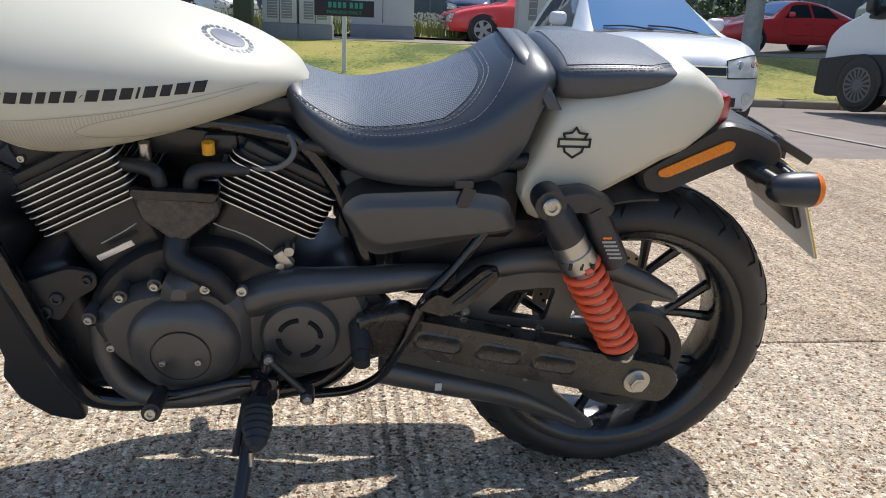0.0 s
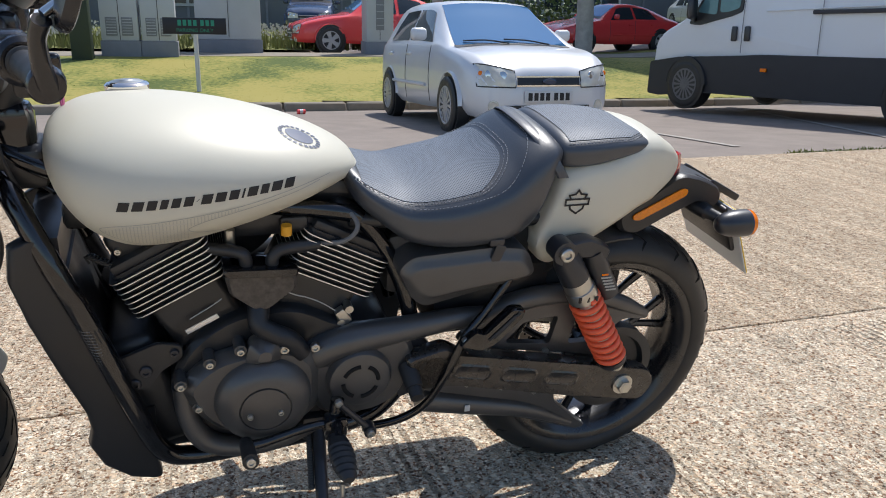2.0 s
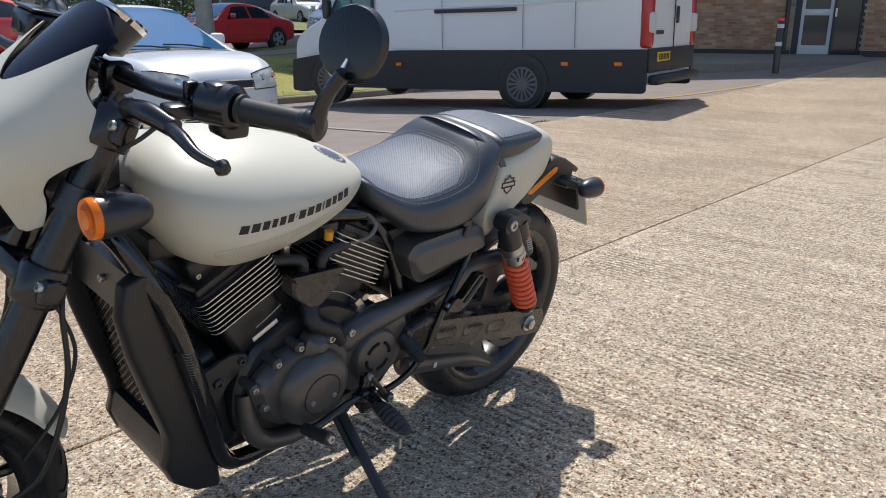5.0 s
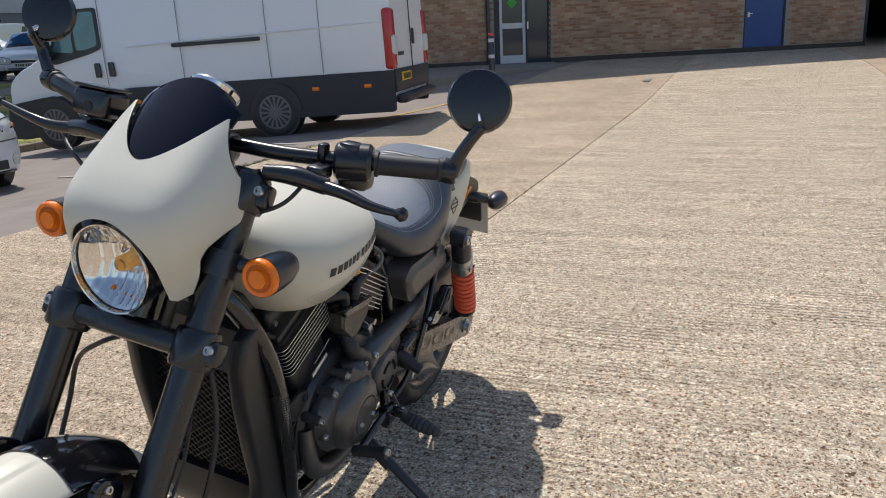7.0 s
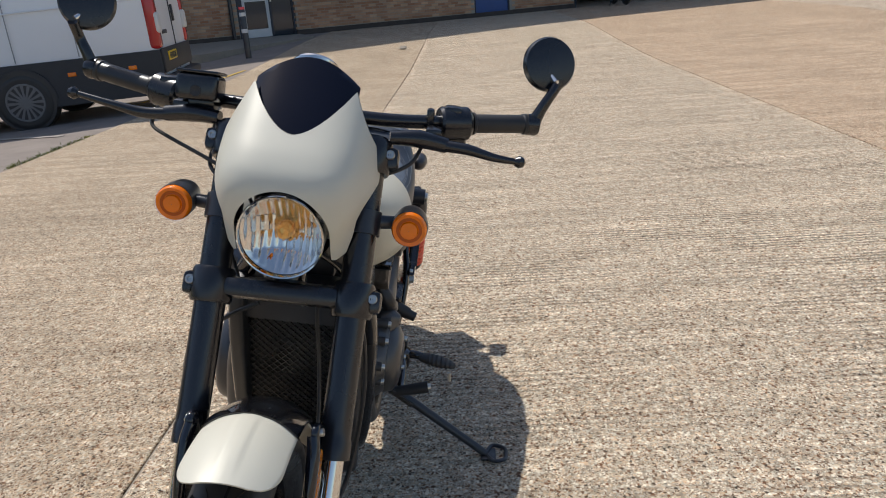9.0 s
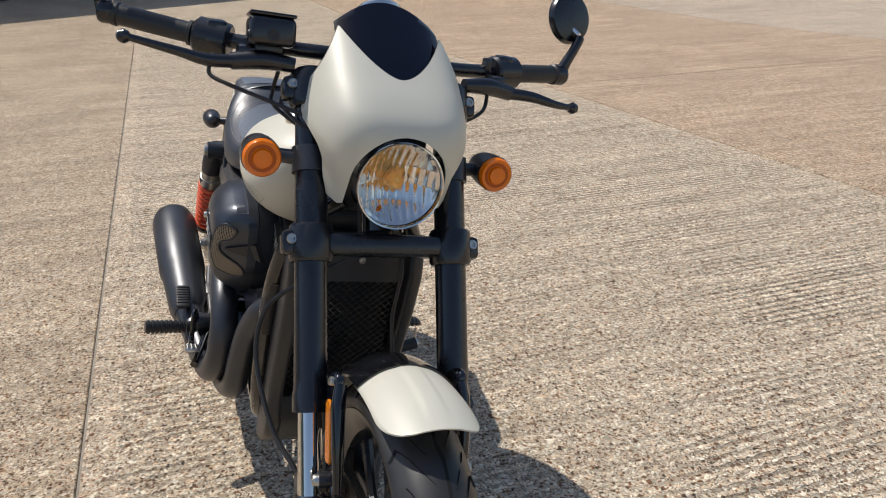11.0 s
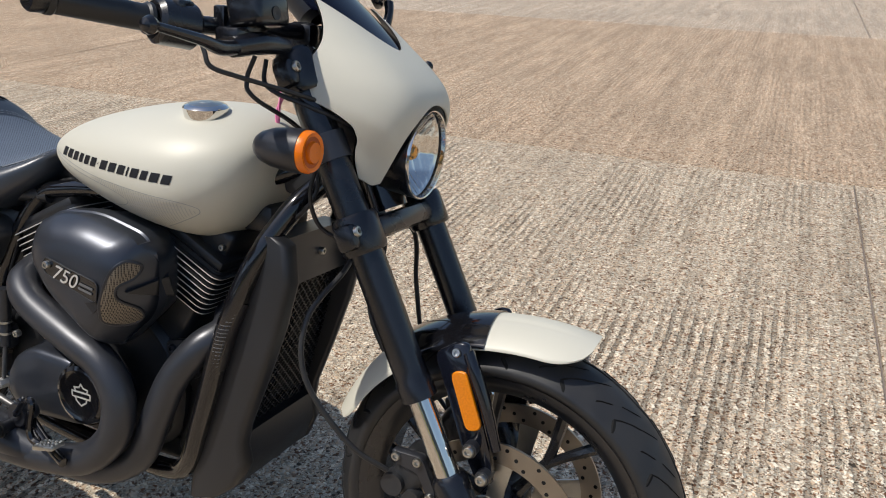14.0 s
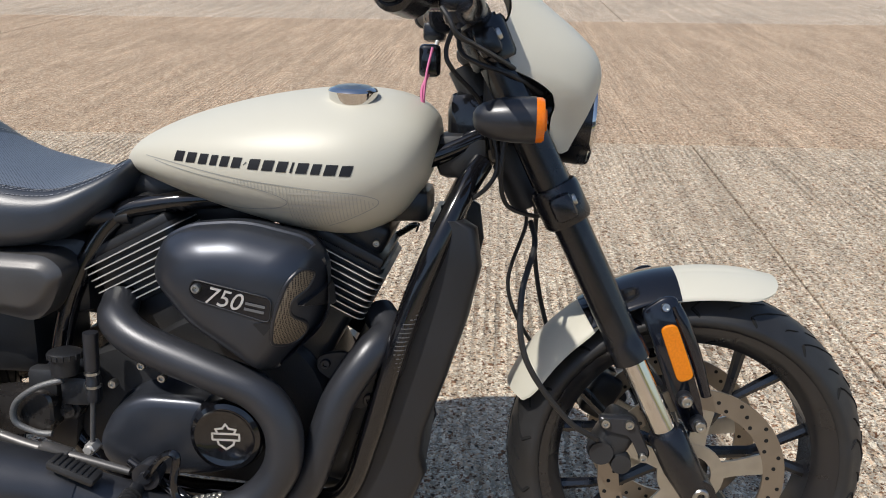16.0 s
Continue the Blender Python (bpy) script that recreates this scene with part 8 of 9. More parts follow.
part("rear_bumper", bm, VAN_GREY, van)
bm = B()
block(bm, (-1.725, -1.0, 0.66), (0.04, 1.96, 0.30), 0.02)
part("rear_skirt", bm, VAN_GREY, van)
bm = B()
tube(bm, [(-1.732, -1.0, 0.5), (-1.732, -1.0, 2.4)], 0.008, 5, False)
part("rear_door_seam", bm, SEAM, van)
bm = B()
block(bm, (-1.75, -0.55, 0.70), (0.015, 0.52, 0.115), 0.005)
vp = part("number_plate", bm, YELLOW, van, "yellow number plate with plain bars")
for k in range(7):
    bm = B()
    block(bm, (-1.759, -0.36 - 0.062 * k, 0.70), (0.003, 0.04, 0.075), 0)
    part("plate_bar", bm, INK, vp)
bm = B()
block(bm, (-1.73, -0.42, 1.0), (0.01, 0.28, 0.05), 0.004)
part("maker_mark", bm, SEAM, van, "plain dark bar")
bm = B()
block(bm, (-1.74, -1.12, 1.22), (0.03, 0.06, 0.22), 0.015)
part("rear_handle", bm, BLACK_SATIN, van)
bm = B()
loft(bm, [[(x, y, z) for x, y, z in ((3.04, -0.18, 2.12), (3.51, -0.16, 1.35), (3.51, -1.84, 1.35), (3.04, -1.82, 2.12))], [(x + 0.03, y, z + 0.02) for x, y, z in ((3.15, -0.18, 2.12), (3.62, -0.16, 1.40), (3.62, -1.84, 1.40), (3.15, -1.82, 2.12))]])
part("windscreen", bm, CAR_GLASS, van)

# ---- brick building ----
def brick_wall(name):
    m = bpy.data.materials.new(name)
    m.use_nodes = True
    t = m.node_tree
    b = t.nodes["Principled BSDF"]
    b.inputs["Roughness"].default_value = 0.9
    oi = t.nodes.new("ShaderNodeObjectInfo")
    ge = t.nodes.new("ShaderNodeNewGeometry")
    ramp = t.nodes.new("ShaderNodeValToRGB")
    e = ramp.color_ramp.elements
    e[0].color, e[1].color = (0.37, 0.175, 0.095, 1), (0.56, 0.37, 0.23, 1)
    e.new(0.5).color = (0.47, 0.265, 0.155, 1)
    t.links.new(ge.outputs["Random Per Island"], ramp.inputs[0])
    n = t.nodes.new("ShaderNodeTexNoise")
    n.inputs["Scale"].default_value, n.inputs["Detail"].default_value = 1.2, 6
    co = t.nodes.new("ShaderNodeTexCoord")
    t.links.new(co.outputs["Object"], n.inputs["Vector"])
    r = t.nodes.new("ShaderNodeMapRange")
    r.inputs[1].default_value, r.inputs[2].default_value, r.inputs[3].default_value, r.inputs[4].default_value = 0.3, 0.7, 0.75, 1.2
    t.links.new(n.outputs["Fac"], r.inputs[0])
    v = t.nodes.new("ShaderNodeVectorMath")
    v.operation = "SCALE"
    t.links.new(ramp.outputs[0], v.inputs[0])
    t.links.new(r.outputs[0], v.inputs["Scale"])
    t.links.new(v.outputs[0], b.inputs["Base Color"])
    return m


BRICK = brick_wall("buff_brick")
DARK_BRICK = material("dark_red_brick", (0.16, 0.075, 0.045), 0.9, 0, 0, 0.3, 9, 0.5, 60)
MORTAR = material("pale_mortar", (0.36, 0.32, 0.26), 0.95, 0, 0, 0.2, 6)
BLUE_DOOR = material("blue_door_paint", (0.02, 0.07, 0.24), 0.45, 0, 0.1, 0.15, 3)
WHITE_FRAME = material("white_frame_paint", (0.62, 0.62, 0.60), 0.5, 0, 0, 0.06, 5)
NAVY_FRAME = material("navy_frame_paint", (0.015, 0.02, 0.035), 0.4)
DARK_IN = material("interior_shade_black", (0.012, 0.012, 0.013), 0.9)
WD = Vector((0.6, -0.8, 0))
WNORM = Vector((-0.8, -0.6, 0))
WB = Vector((19.5, 9.1, 0.22))


def W(k, d, z):
    """A point on the building: k along the wall, d out from it, z up."""
    return WB + WD * k + WNORM * d + Vector((0, 0, z))


def wall_box(bm, k0, k1, d0, d1, z0, z1):
    loft(bm, [[W(k0, d0, z), W(k1, d0, z), W(k1, d1, z), W(k0, d1, z)] for z in (z0, z1)])


bm = B()
for k0, k1, z0, z1 in ((-9, -1.6, -0.3, 11.0), (-1.6, 0.02, 2.35, 11.0), (0.02, 5.72, -0.3, 11.0), (5.72, 6.98, 2.1, 11.0), (6.98, 9.45, -0.3, 11.0), (9.45, 14.5, 3.3, 11.0), (14.5, 30, -0.3, 11.0)):
    wall_box(bm, k0, k1, -0.3, -0.012, z0, z1)
wall_b = tagged(part("wall_north", bm, MORTAR), "buff brick wall of an industrial unit", "wall", kind="structure")
bm = B()
random.seed(4)
bl, bh = 0.225, 0.075
count = 0
for row in range(0, 24):
    z0 = 0.15 + row * bh
    k = -7.0 - (0.1125 if row % 2 else 0)
    while k < 9.45:
        k1 = k + bl - 0.01
        mid = (k + k1) / 2
        if not (-1.62 < mid < 0.0) and not (5.62 < mid < 7.08) and k1 < 9.46 and not (1.0 < mid < 4.6 and z0 > 1.86):
            o = random.uniform(-0.003, 0.003)
            loft(bm, [[W(a, -0.03, zz) for a, zz in ((k, z0), (k1, z0), (k1, z0 + bh - 0.011), (k, z0 + bh - 0.011))], [W(a, o, zz) for a, zz in ((k, z0), (k1, z0), (k1, z0 + bh - 0.011), (k, z0 + bh - 0.011))]])
            count += 1
        k += bl
tagged(part("brick", bm, BRICK, wall_b, "", 20), kind="stuff")
bm = B()
wall_box(bm, -9, -1.62, 0.002, 0.02, 1.86, 10.9)
wall_box(bm, 0.02, 1.0, 0.002, 0.02, 1.86, 10.9)
wall_box(bm, 4.6, 5.6, 0.002, 0.02, 2.2, 10.9)
part("upper_brickwork", bm, DARK_BRICK, wall_b)
# plinth: a dark brown, mottled strip along the foot of the wall
bm = B()
wall_box(bm, 0.0, 9.45, 0.0, 0.03, -0.3, 0.13)
wall_box(bm, -9, -1.62, 0.0, 0.03, -0.3, 0.13)
part("plinth", bm, material("dark_brown_plinth", (0.07, 0.055, 0.045), 0.9, 0, 0, 0.4, 5), wall_b)
bm = B()
for k0, k1, d0, d1, z0, z1 in ((-20, 40, -14, -0.3, 11.0, 11.25),):
    wall_box(bm, k0, k1, d0, 0.25, z0, z1)
tagged(part("roof", bm, VAN_GREY), "dark flat roof edge of the brick building", "roof", kind="structure")
# closing walls: the workshop's shade is put into their near-black colour
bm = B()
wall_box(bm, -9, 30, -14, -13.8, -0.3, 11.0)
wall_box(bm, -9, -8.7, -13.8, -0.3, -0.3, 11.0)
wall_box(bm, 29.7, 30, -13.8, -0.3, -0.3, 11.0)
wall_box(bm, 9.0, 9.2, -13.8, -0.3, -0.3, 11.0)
tagged(part("wall_back", bm, DARK_IN), "plain back walls closing the unit, interior shade painted near black", "wall", kind="structure")
# glazed door
door = tagged(thing("door_1", "white-framed glazed entrance door, closed", "door"), kind="structure")
for k0, k1, z0, z1 in ((-1.44, -1.36, 0.03, 2.3), (-0.78, -0.70, 0.03, 2.3), (-1.36, -0.78, 0.03, 0.25), (-1.36, -0.78, 0.98, 1.13), (-1.36, -0.78, 2.15, 2.3)):
    bm = B()
    wall_box(bm, k0, k1, -0.12, -0.06, z0, z1)
    part("door_frame", bm, WHITE_FRAME, door)
for z0, z1 in ((0.25, 0.98), (1.13, 2.15)):
    bm = B()
    wall_box(bm, -1.36, -0.78, -0.10, -0.09, z0, z1)
    part("pane", bm, SIDE_GLASS, door, "dark glass")
bm = B()
wall_box(bm, -0.70, 0.0, -0.10, -0.09, 0.03, 2.3)
part("pane", bm, SIDE_GLASS, door, "dark glass")
for k0, k1 in ((-1.6, -1.44), (-0.70, -0.64), (-0.06, 0.0)):
    bm = B()
    wall_box(bm, k0, k1, -0.16, -0.04, 0.0, 2.35)
    part("jamb", bm, NAVY_FRAME, door)
bm = B()
wall_box(bm, -0.66, -0.62, -0.06, -0.02, 0.95, 1.15)
part("door_handle", bm, STEEL, door)
bm = B()
loft(bm, [[W(-1.07, d, 1.85), W(-0.92, d, 1.68), W(-1.07, d, 1.51), W(-1.22, d, 1.68)] for d in (-0.088, -0.084)])
part("door_sticker", bm, material("green_sticker", (0.08, 0.42, 0.06), 0.6), door, "green diamond sticker")
bm = B()
wall_box(bm, -1.15, -0.98, -0.06, -0.055, 1.03, 1.08)
part("letter_plate", bm, STEEL, door)
# blue door
door2 = tagged(thing("door_2", "plain blue painted steel door, closed", "door"), kind="structure")
bm = B()
wall_box(bm, 5.76, 6.94, -0.10, -0.05, 0.05, 2.08)
part("door_leaf", bm, BLUE_DOOR, door2)
for k0, k1, z0, z1 in ((5.70, 5.77, 0.0, 2.12), (6.93, 7.0, 0.0, 2.12), (5.70, 7.0, 2.07, 2.13)):
    bm = B()
    wall_box(bm, k0, k1, -0.14, -0.02, z0, z1)
    part("door_frame", bm, NAVY_FRAME, door2)
bm = B()
wall_box(bm, 5.84, 5.90, -0.05, -0.03, 0.98, 1.12)
wall_box(bm, 5.86, 5.98, -0.03, -0.01, 1.06, 1.085)
part("door_handle", bm, STEEL, door2)
# strip window above
win = tagged(thing("window_1", "long window with dark frame above the brickwork", "window"), kind="structure")
bm = B()
wall_box(bm, 1.0, 4.6, -0.06, 0.012, 1.86, 3.0)
part("window_frame", bm, NAVY_FRAME, win)
for j in range(3):
    bm = B()
    wall_box(bm, 1.08 + 1.19 * j, 2.16 + 1.19 * j, 0.012, 0.016, 1.95, 2.95)
    part("pane", bm, SIDE_GLASS, win)
# loading bay
bm = B()
wall_box(bm, 9.45, 9.52, -0.2, 0.02, 0, 3.3)
wall_box(bm, 14.43, 14.5, -0.2, 0.02, 0, 3.3)
tagged(part("door_3", bm, NAVY_FRAME), "open roller door into a dark workshop", "door", kind="structure")
# porch step, downpipe, bollard, drain
bm = B()
pts = [W(0.05, 0, 0), W(-0.2, 2.2, 0), W(-3.4, 5.2, 0), W(-9, 5.6, 0), W(-9, 0, 0)]
q = [(p.x, p.y) for p in pts]
loft(bm, [[(a, b, z) for a, b in q] for z in (0.0, 0.24, 0.245)])
tagged(part("pavement", bm, KERB), "grey paved step outside the entrance", "pavement", kind="structure")
bm = B()
rod(bm, W(-1.78, 0.07, 0.05), W(-1.78, 0.07, 10.9), 0.05)
tagged(part("downpipe", bm, BLACK_SATIN), "black downpipe on the brick wall", "pipe")
boll = thing("bollard", "black bollard with white and red reflective bands", "bollard", pose(13.1, 7.72, 0.12))
for z0, z1, r, mat, nm in ((0, 0.95, 0.062, BLACK_SATIN, "post"), (0.95, 1.0, 0.06, RED, "cap"), (0.82, 0.90, 0.0635, WHITE_FRAME, "reflective_band"), (0.50, 0.58, 0.0635, WHITE_FRAME, "reflective_band")):
    bm = B()
    tube(bm, [(0, 0, z0), (0, 0, z1 - 0.01), (0, 0, z1)], [r, r, r * 0.92], 20, False)
    part(nm, bm, mat, boll)
drain = thing("drain_grate", "worn metal slot drain set in the concrete", "drain", pose(13.6, 4.6, rise(13.6, 4.6) + 0.004, 0, 0, 12))
for k in range(9):
    bm = B()
    block(bm, (0.11 * k - 0.45, 0, 0), (0.07, 0.14, 0.008), 0.002)
    part("bar", bm, JOINT, drain)
# another motorcycle, far off by the loading bay
bike2 = thing("parked_motorcycle", "dark motorcycle parked by the workshop entrance", "motorcycle", Matrix.Translation(W(10.3, 1.6, 0.0)) @ Matrix.Rotation(radians(15), 4, "Z"))
for x in (0, 1.4):
    bm = B()
    lathe(bm, [(-0.07, 0.2), (-0.085, 0.26), (0, 0.32), (0.085, 0.26), (0.07, 0.2)], (x, 0, 0.32), (0, 1, 0), 32, True)
    part("tyre", bm, RUBBER, bike2)
bm = B()
block(bm, (0.65, 0, 0.5), (0.7, 0.3, 0.4), 0.1, None, 3)
block(bm, (0.2, 0, 0.85), (0.6, 0.2, 0.14), 0.05, None, 3)
block(bm, (0.8, 0, 0.95), (0.5, 0.3, 0.25), 0.1, None, 3)
tube(bm, [(1.4, 0.1, 0.32), (1.1, 0.1, 1.0)], 0.03, 8, False)
tube(bm, [(1.05, -0.4, 1.1), (1.1, 0, 1.05), (1.05, 0.4, 1.1)], 0.015, 8)
part("body", bm, BLACK_SATIN, bike2)
bm = B()
block(bm, (-0.22, 0, 0.72), (0.01, 0.2, 0.17), 0.004)
part("number_plate", bm, YELLOW, bike2)
bm = B()
tube(bm, [(0.4, 0.2, 0.45), (0.45, 0.42, 0.0)], 0.012, 8, False)
part("side_stand", bm, BLACK_SATIN, bike2)

# ---- lawn furniture and the far side ----
sign = thing("parking_sign", "black parking sign with green lettering on a grey post", "sign", pose(-1.86, 12.6, rise(-1.86, 12.6) + 0.05, 0, 0, 4))
bm = B()
rod(bm, (0, 0.03, -0.1), (0, 0.03, 1.13), 0.035)
part("post", bm, WHITE_FRAME, sign)
bm = B()
block(bm, (0, 0, 1.02), (0.92, 0.02, 0.24), 0.004)
board = part("board", bm, INK, sign)
GREEN_INK = material("green_lettering", (0.03, 0.28, 0.17), 0.6)
for k in range(7):
    bm = B()
    block(bm, (-0.22 + 0.075 * k + (0.03 if k > 3 else 0), -0.012, 1.065), (0.05, 0.004, 0.085), 0)
    part("sign_bar", bm, GREEN_INK, board)
lettering("PARKING ONLY", facing((0, -0.012, 0.955), (1, 0, 0), (0, 0, 1)), 0.075, GREEN_INK, board, "lettering", 0.001)
UTIL = material("pale_grey_cabinet", (0.50, 0.52, 0.54), 0.5, 0, 0, 0.08, 3)
UTIL2 = material("grey_cabinet_base", (0.22, 0.23, 0.25), 0.7, 0, 0, 0.15, 5)


def cabinet(x, y, ang, w, d, h, vents, label):
    c = thing("utility_cabinet", label, "cabinet", place(x, y, ang), group="utility cabinets")
    bm = B()
    block(bm, (0, 0, 0.12), (w + 0.04, d + 0.04, 0.5), 0.01)
    part("base", bm, UTIL2, c)
    bm = B()
    block(bm, (0, 0, 0.37 + h / 2), (w, d, h), 0.02)
    part("body", bm, UTIL, c)
    for k in range(vents):
        vx_ = (k - (vents - 1) / 2) * w * 0.42
        bm = B()
        block(bm, (vx_, -d / 2 - 0.004, 0.37 + h * 0.28), (w * 0.3, 0.012, h * 0.36), 0.004)
        v = part("vent", bm, UTIL2, c)
        for j in range(6):
            bm = B()
            block(bm, (vx_, -d / 2 - 0.013, 0.37 + h * (0.14 + 0.056 * j)), (w * 0.26, 0.008, 0.012), 0)
            part("slat", bm, UTIL, v)
    bm = B()
    block(bm, (0, -d / 2 - 0.003, 0.37 + h / 2), (0.012, 0.008, h * 0.96), 0)
    part("door_gap", bm, SEAM, c)
    return c


cabinet(-3.63, 16.0, 6, 0.66, 0.5, 0.92, 2, "pale grey vented utility cabinet on a plinth")
cabinet(-2.95, 16.1, 6, 0.62, 0.5, 0.92, 2, "pale grey vented utility cabinet on a plinth")
hut = cabinet(-1.85, 18.2, 6, 1.35, 1.2, 2.6, 0, "large pale grey utility kiosk beside the path")
cabinet(1.45, 18.3, 6, 0.62, 0.6, 2.6, 1, "tall white utility cabinet behind the lawn")
post = thing("gate_post", "dark green square post on the lawn", "post", place(-4.15, 15.2, 5))
bm = B()
block(bm, (0, 0, 1.0), (0.34, 0.3, 2.2), 0.02)
part("post", bm, material("dark_green_paint", (0.03, 0.045, 0.025), 0.6, 0, 0, 0.2, 4), post)
bm = B()
for x in np.arange(-30, 24, 2.0):
    p = [Vector((a, b, rise(a, b) + 0.1)) for a, b in ((x, 16.7 + 0.25 * x), (x + 2, 17.2 + 0.25 * x), (x + 2, 18.8 + 0.25 * x), (x, 18.3 + 0.25 * x))]
    loft(bm, [[q - Vector((0, 0, 0.2)) for q in p], p])
tagged(part("footpath", bm, KERB), "pale footpath behind the lawn", "path", kind="structure")
VERGE = material("rough_grass", (0.20, 0.21, 0.07), 0.95, 0, 0, 0.4, 2.0, 1.0, 40)
verge = tagged(sheet("verge", list(np.arange(-40, 30, 1.0)), list(np.arange(10, 46, 1.0)), VERGE, 0.12, lambda x, y: y > 19.2 + 0.25 * x and not (x > -1 and y > 19.2 and y < 30 and x > 0)), "rough unmown grass verge", "grass", kind="structure")
bm = B()
random.seed(7)
for k in range(5200):
    x = random.uniform(-16, 4)
    y = 19.4 + 0.25 * x + random.random() ** 1.5 * 6
    h = random.uniform(0.2, 0.55)
    z = rise(x, y) + 0.1
    w = 0.02
    a = random.uniform(0, 3.1)
    dx, dy = w * math.cos(a), w * math.sin(a)
    v = [bm.verts.new(p) for p in ((x - dx, y - dy, z), (x + dx, y + dy, z), (x + random.uniform(-0.1, 0.1), y + random.uniform(-0.1, 0.1), z + h))]
    bm.faces.new(v)
tagged(part("tall_grass", bm, VERGE), "tall unmown grass stems", "grass", kind="stuff")
bm = B()
for k in range(2600):
    x = random.uniform(-16, 4)
    y = 19.4 + 0.25 * x + random.random() ** 1.5 * 6
    z = rise(x, y) + 0.1 + random.uniform(0.25, 0.55)
    r = random.uniform(0.02, 0.035)
    v = [bm.verts.new((x + r * math.cos(q), y - 0.3 * r * math.sin(q), z + r * math.sin(q))) for q in (0.3, 1.6, 2.9, 4.1, 5.3)]
    bm.faces.new(v)
tagged(part("daisies", bm, WHITE_FRAME), "scattered white daisies in the verge", "flowers", kind="stuff")
# blades on the mown bank
bm = B()
for k in range(6000):
    x = random.uniform(-9, 10)
    y = kerb_y(x) + 0.2 + random.random() ** 1.3 * 4.6
    z = rise(x, y) + 0.085
    h = random.uniform(0.008, 0.022)
    a = random.uniform(0, 3.1)
    w = 0.012
    v = [bm.verts.new(p) for p in ((x - w * math.cos(a), y - w * math.sin(a), z), (x + w * math.cos(a), y + w * math.sin(a), z), (x + random.uniform(-0.03, 0.03), y + random.uniform(-0.03, 0.03), z + h))]
    bm.faces.new(v)
tagged(part("lawn_blades", bm, GRASS), "short dry grass blades", "grass", kind="stuff")


# litter and weeds
can = thing("drink_can", "crushed red and white drink can by the kerb", "can", pose(-0.31, 10.9, rise(-0.31, 10.9) + 0.002, 0, 0, 12))
bm = B()
lathe(bm, [(-0.062, 0.0005), (-0.06, 0.026), (-0.052, 0.033), (0.05, 0.033), (0.058, 0.027), (0.06, 0.0005)], (0, 0, 0.02), (1, 0, 0), 20)
part("body", bm, RED, can)
bm = B()
lathe(bm, [(-0.02, 0.0335), (-0.02, 0.034), (0.02, 0.034), (0.02, 0.0335)], (0, 0, 0.02), (1, 0, 0), 20, True)
part("band", bm, WHITE_FRAME, can)
bm = B()
wr = random.Random(3)
for k in range(420):
    t = wr.random()
    v = 5.09 + wr.gauss(0, 0.035)
    u = 4.5 + 1.6 * t
    p = UX * u + VX * v
    h = wr.uniform(0.0, 0.022) * (0.4 + 0.6 * abs(math.sin(u * 4.3)))
    a = wr.uniform(0, 6.28)
    q = [bm.verts.new(w) for w in ((p.x - 0.006 * math.cos(a), p.y - 0.006 * math.sin(a), -0.012), (p.x + 0.006 * math.cos(a), p.y + 0.006 * math.sin(a), -0.012), (p.x + wr.gauss(0, 0.015), p.y + wr.gauss(0, 0.015), h))]
    bm.faces.new(q)
tagged(part("weeds", bm, GRASS), "thin weeds along the slab edge", "weeds", kind="stuff")


# trees
BARK = material("pale_birch_bark", (0.42, 0.40, 0.36), 0.8, 0, 0, 0.35, 8, 0.6, 60)
LEAF = material("green_leaves", (0.07, 0.11, 0.025), 0.6, 0, 0, 0.35, 3)


def tree(x, y, h, r, crown, seed, name="birch_tree", bark=None, low=2.0):
    rnd = random.Random(seed)
    t = thing(name, "tree with pale trunk and loose green crown", "tree", place(x, y, seed * 40))
    bm = B()
    tube(bm, [(0, 0, -0.2), (0.03, 0.02, h * 0.3), (-0.05, 0.04, h * 0.6), (0.02, 0, h * 0.9)], [r * 1.15, r, r * 0.7, r * 0.2], 12)
    limbs = []
    for k in range(9):
        z = low + (h * 0.85 - low) * k / 9
        a = k * 2.4 + rnd.random()
        L = crown * rnd.uniform(0.6, 1.0)
        e = Vector((math.cos(a) * L, math.sin(a) * L, z + L * 0.35))
        tube(bm, [(0, 0, z), tuple(e * 0.5 + Vector((0, 0, z * 0.55))), tuple(e)], [r * 0.4, r * 0.22, r * 0.08], 7)
        limbs.append(((0, 0, z), e))
    part("trunk", bm, bark or BARK, t)
    bm = B()
    for a, e in limbs:
        for j in range(26):
            c = Vector(a).lerp(e, rnd.uniform(0.35, 1.1)) + Vector((rnd.gauss(0, 0.3), rnd.gauss(0, 0.3), rnd.gauss(-0.1, 0.3)))
            for q in range(14):
                p = c + Vector((rnd.gauss(0, 0.16), rnd.gauss(0, 0.16), rnd.gauss(0, 0.18)))
                s = rnd.uniform(0.03, 0.055)
                d1 = Vector((rnd.gauss(0, 1), rnd.gauss(0, 1), rnd.gauss(0, 1))).normalized() * s
                d2 = d1.cross(Vector((rnd.gauss(0, 1), rnd.gauss(0, 1), rnd.gauss(0, 1)))).normalized() * s * 0.6
                v = [bm.verts.new(p + o) for o in (-d1, d2, d1, -d2)]
                bm.faces.new(v)
    tagged(part("crown", bm, LEAF, t), kind="stuff")
    return t


tree(6.75, 19.2, 7.5, 0.2, 2.2, 3, low=1.75)
tree(3.9, 24.5, 8.0, 0.16, 2.4, 5, low=1.6)
tree(-12.0, 26.0, 7.0, 0.16, 2.2, 8)

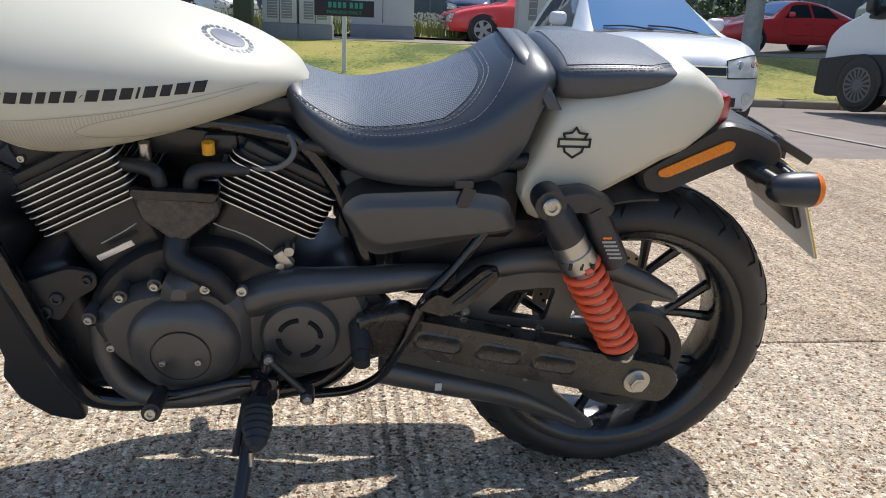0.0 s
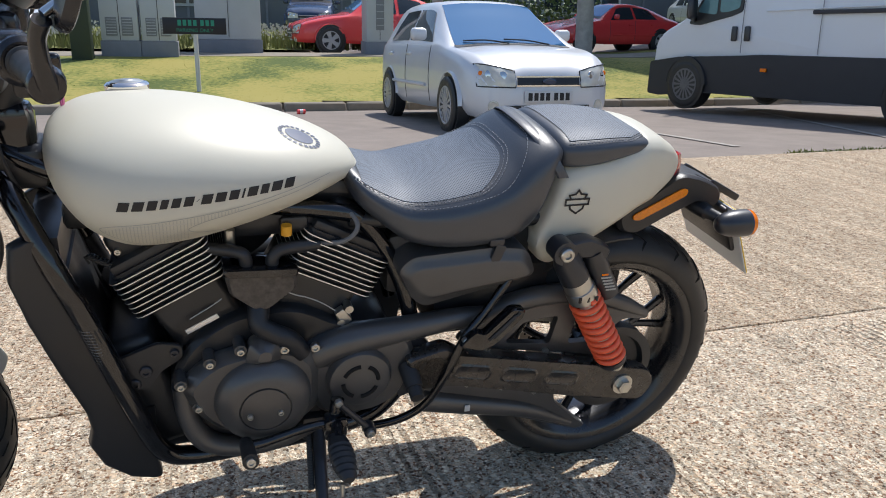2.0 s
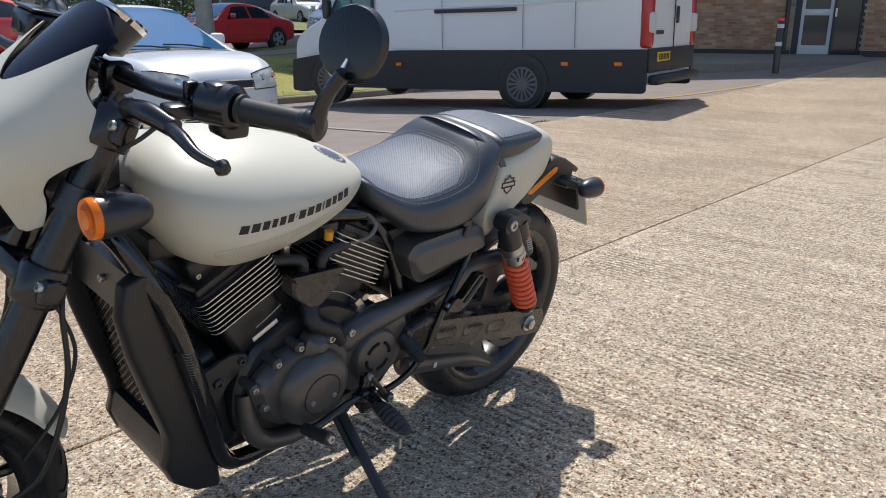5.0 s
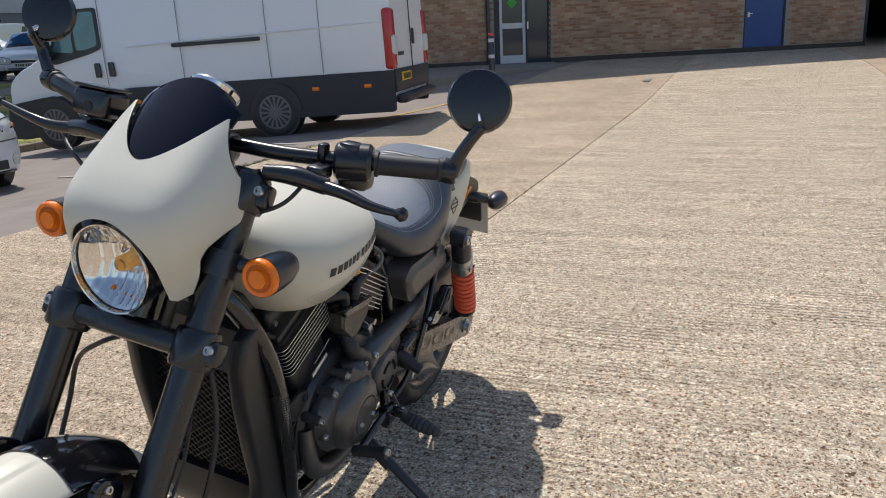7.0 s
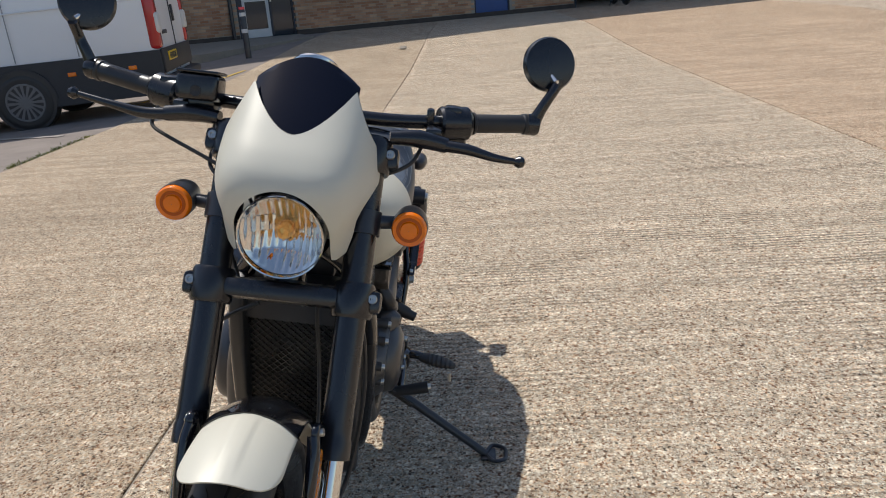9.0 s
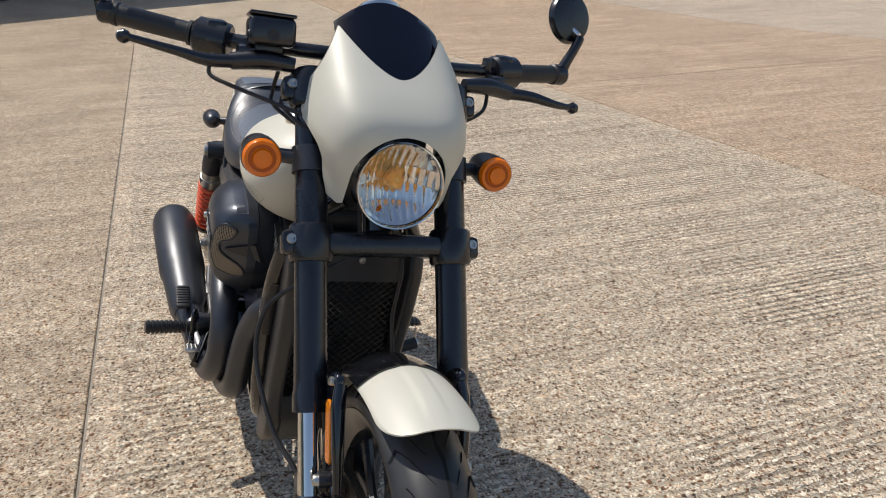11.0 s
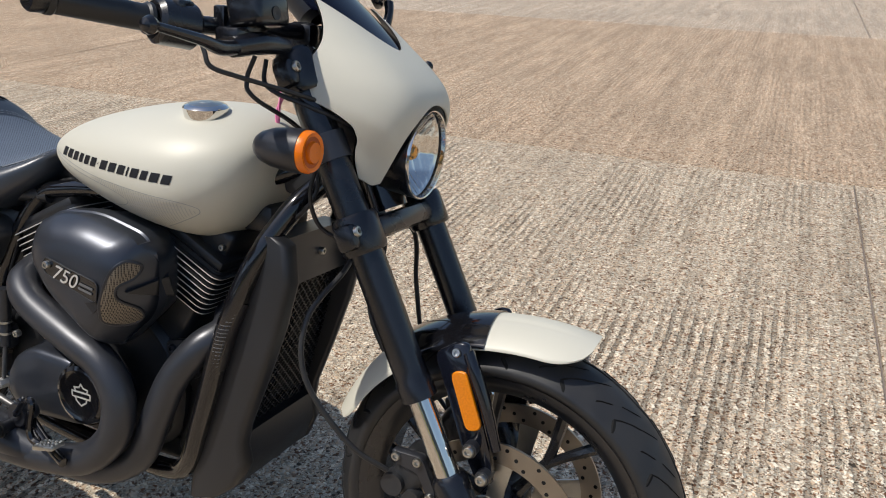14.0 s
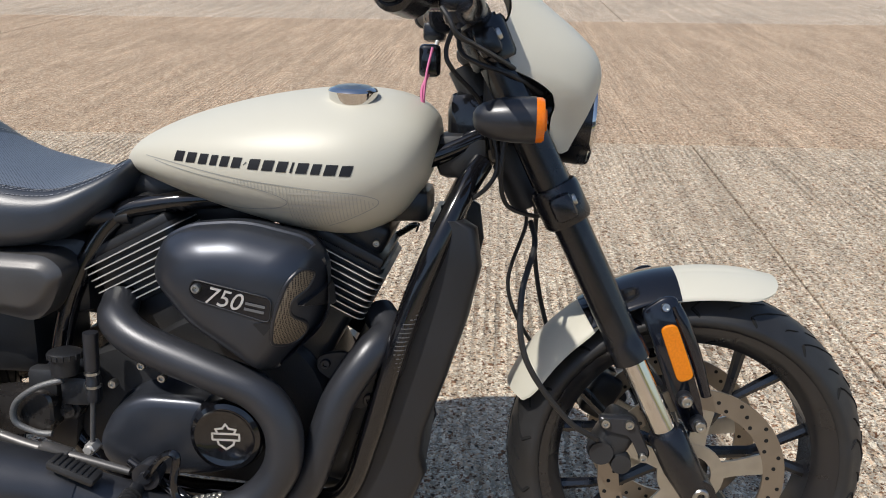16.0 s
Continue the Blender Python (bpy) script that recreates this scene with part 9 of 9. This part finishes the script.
# grey industrial unit across the road
SIGN_BLUE = material("blue_sign_paint", (0.02, 0.10, 0.42), 0.5)
CLAD = material("grey_cladding", (0.17, 0.185, 0.21), 0.5, 0.2, 0, 0.06, 0.5)
unit = thing("industrial_unit", "grey-clad industrial unit across the road", "building", pose(-4, 44, 0.3, 0, 0, 4))
bm = B()
block(bm, (0, 5, 4), (90, 10, 8.4), 0.05)
part("wall", bm, CLAD, unit)
for k in range(45):
    bm = B()
    block(bm, (-44 + 2 * k, -0.03, 4.2), (0.12, 0.08, 8.2), 0)
    part("cladding_rib", bm, UTIL2, unit)
bm = B()
block(bm, (-6, -0.08, 3.6), (9, 0.1, 0.35), 0)
part("red_band", bm, RED, unit)
for x in (-20, -2, 9, 20):
    w = new("window")
    w.parent = unit
    bm = B()
    block(bm, (x, -0.06, 2.2), (5, 0.1, 2.4), 0.02)
    part("frame", bm, UTIL, w)
    for j in range(4):
        bm = B()
        block(bm, (x - 1.8 + 1.2 * j, -0.12, 2.2), (1.05, 0.04, 2.1), 0)
        part("pane", bm, SIDE_GLASS, w)
bm = B()
block(bm, (0, 5, 8.4), (91, 11, 0.4), 0.05)
part("roof", bm, UTIL2, unit)
bm = B()
block(bm, (30, -0.10, 5.2), (34, 0.16, 4.0), 0.02)
part("fascia", bm, UTIL, unit, "pale grey fascia panels")
bm = B()
block(bm, (28.8, -0.25, 2.1), (0.62, 0.06, 0.42), 0.01)
plaque = part("sign_board", bm, SIGN_BLUE, unit, "small blue sign with a plain pale bar")
bm = B()
block(bm, (28.8, -0.29, 2.1), (0.4, 0.02, 0.10), 0)
part("sign_bar", bm, WHITE_FRAME, plaque)
# hedge between
bm = B()
random.seed(11)
for k in range(3800):
    x = random.uniform(3, 11.5)
    y = 27.5 + 0.3 * x + random.gauss(0, 0.5)
    z = 0.2 + abs(random.gauss(0.8, 0.6))
    s = random.uniform(0.05, 0.1)
    d1 = Vector((random.gauss(0, 1), random.gauss(0, 1), random.gauss(0, 1))).normalized() * s
    d2 = d1.cross(Vector((random.gauss(0, 1), random.gauss(0, 1), random.gauss(0, 1)))).normalized() * s * 0.7
    bm.faces.new([bm.verts.new(Vector((x, y, z)) + o) for o in (-d1, d2, d1, -d2)])
tagged(part("hedge", bm, LEAF), "loose green hedge behind the parked cars", "hedge", kind="stuff")
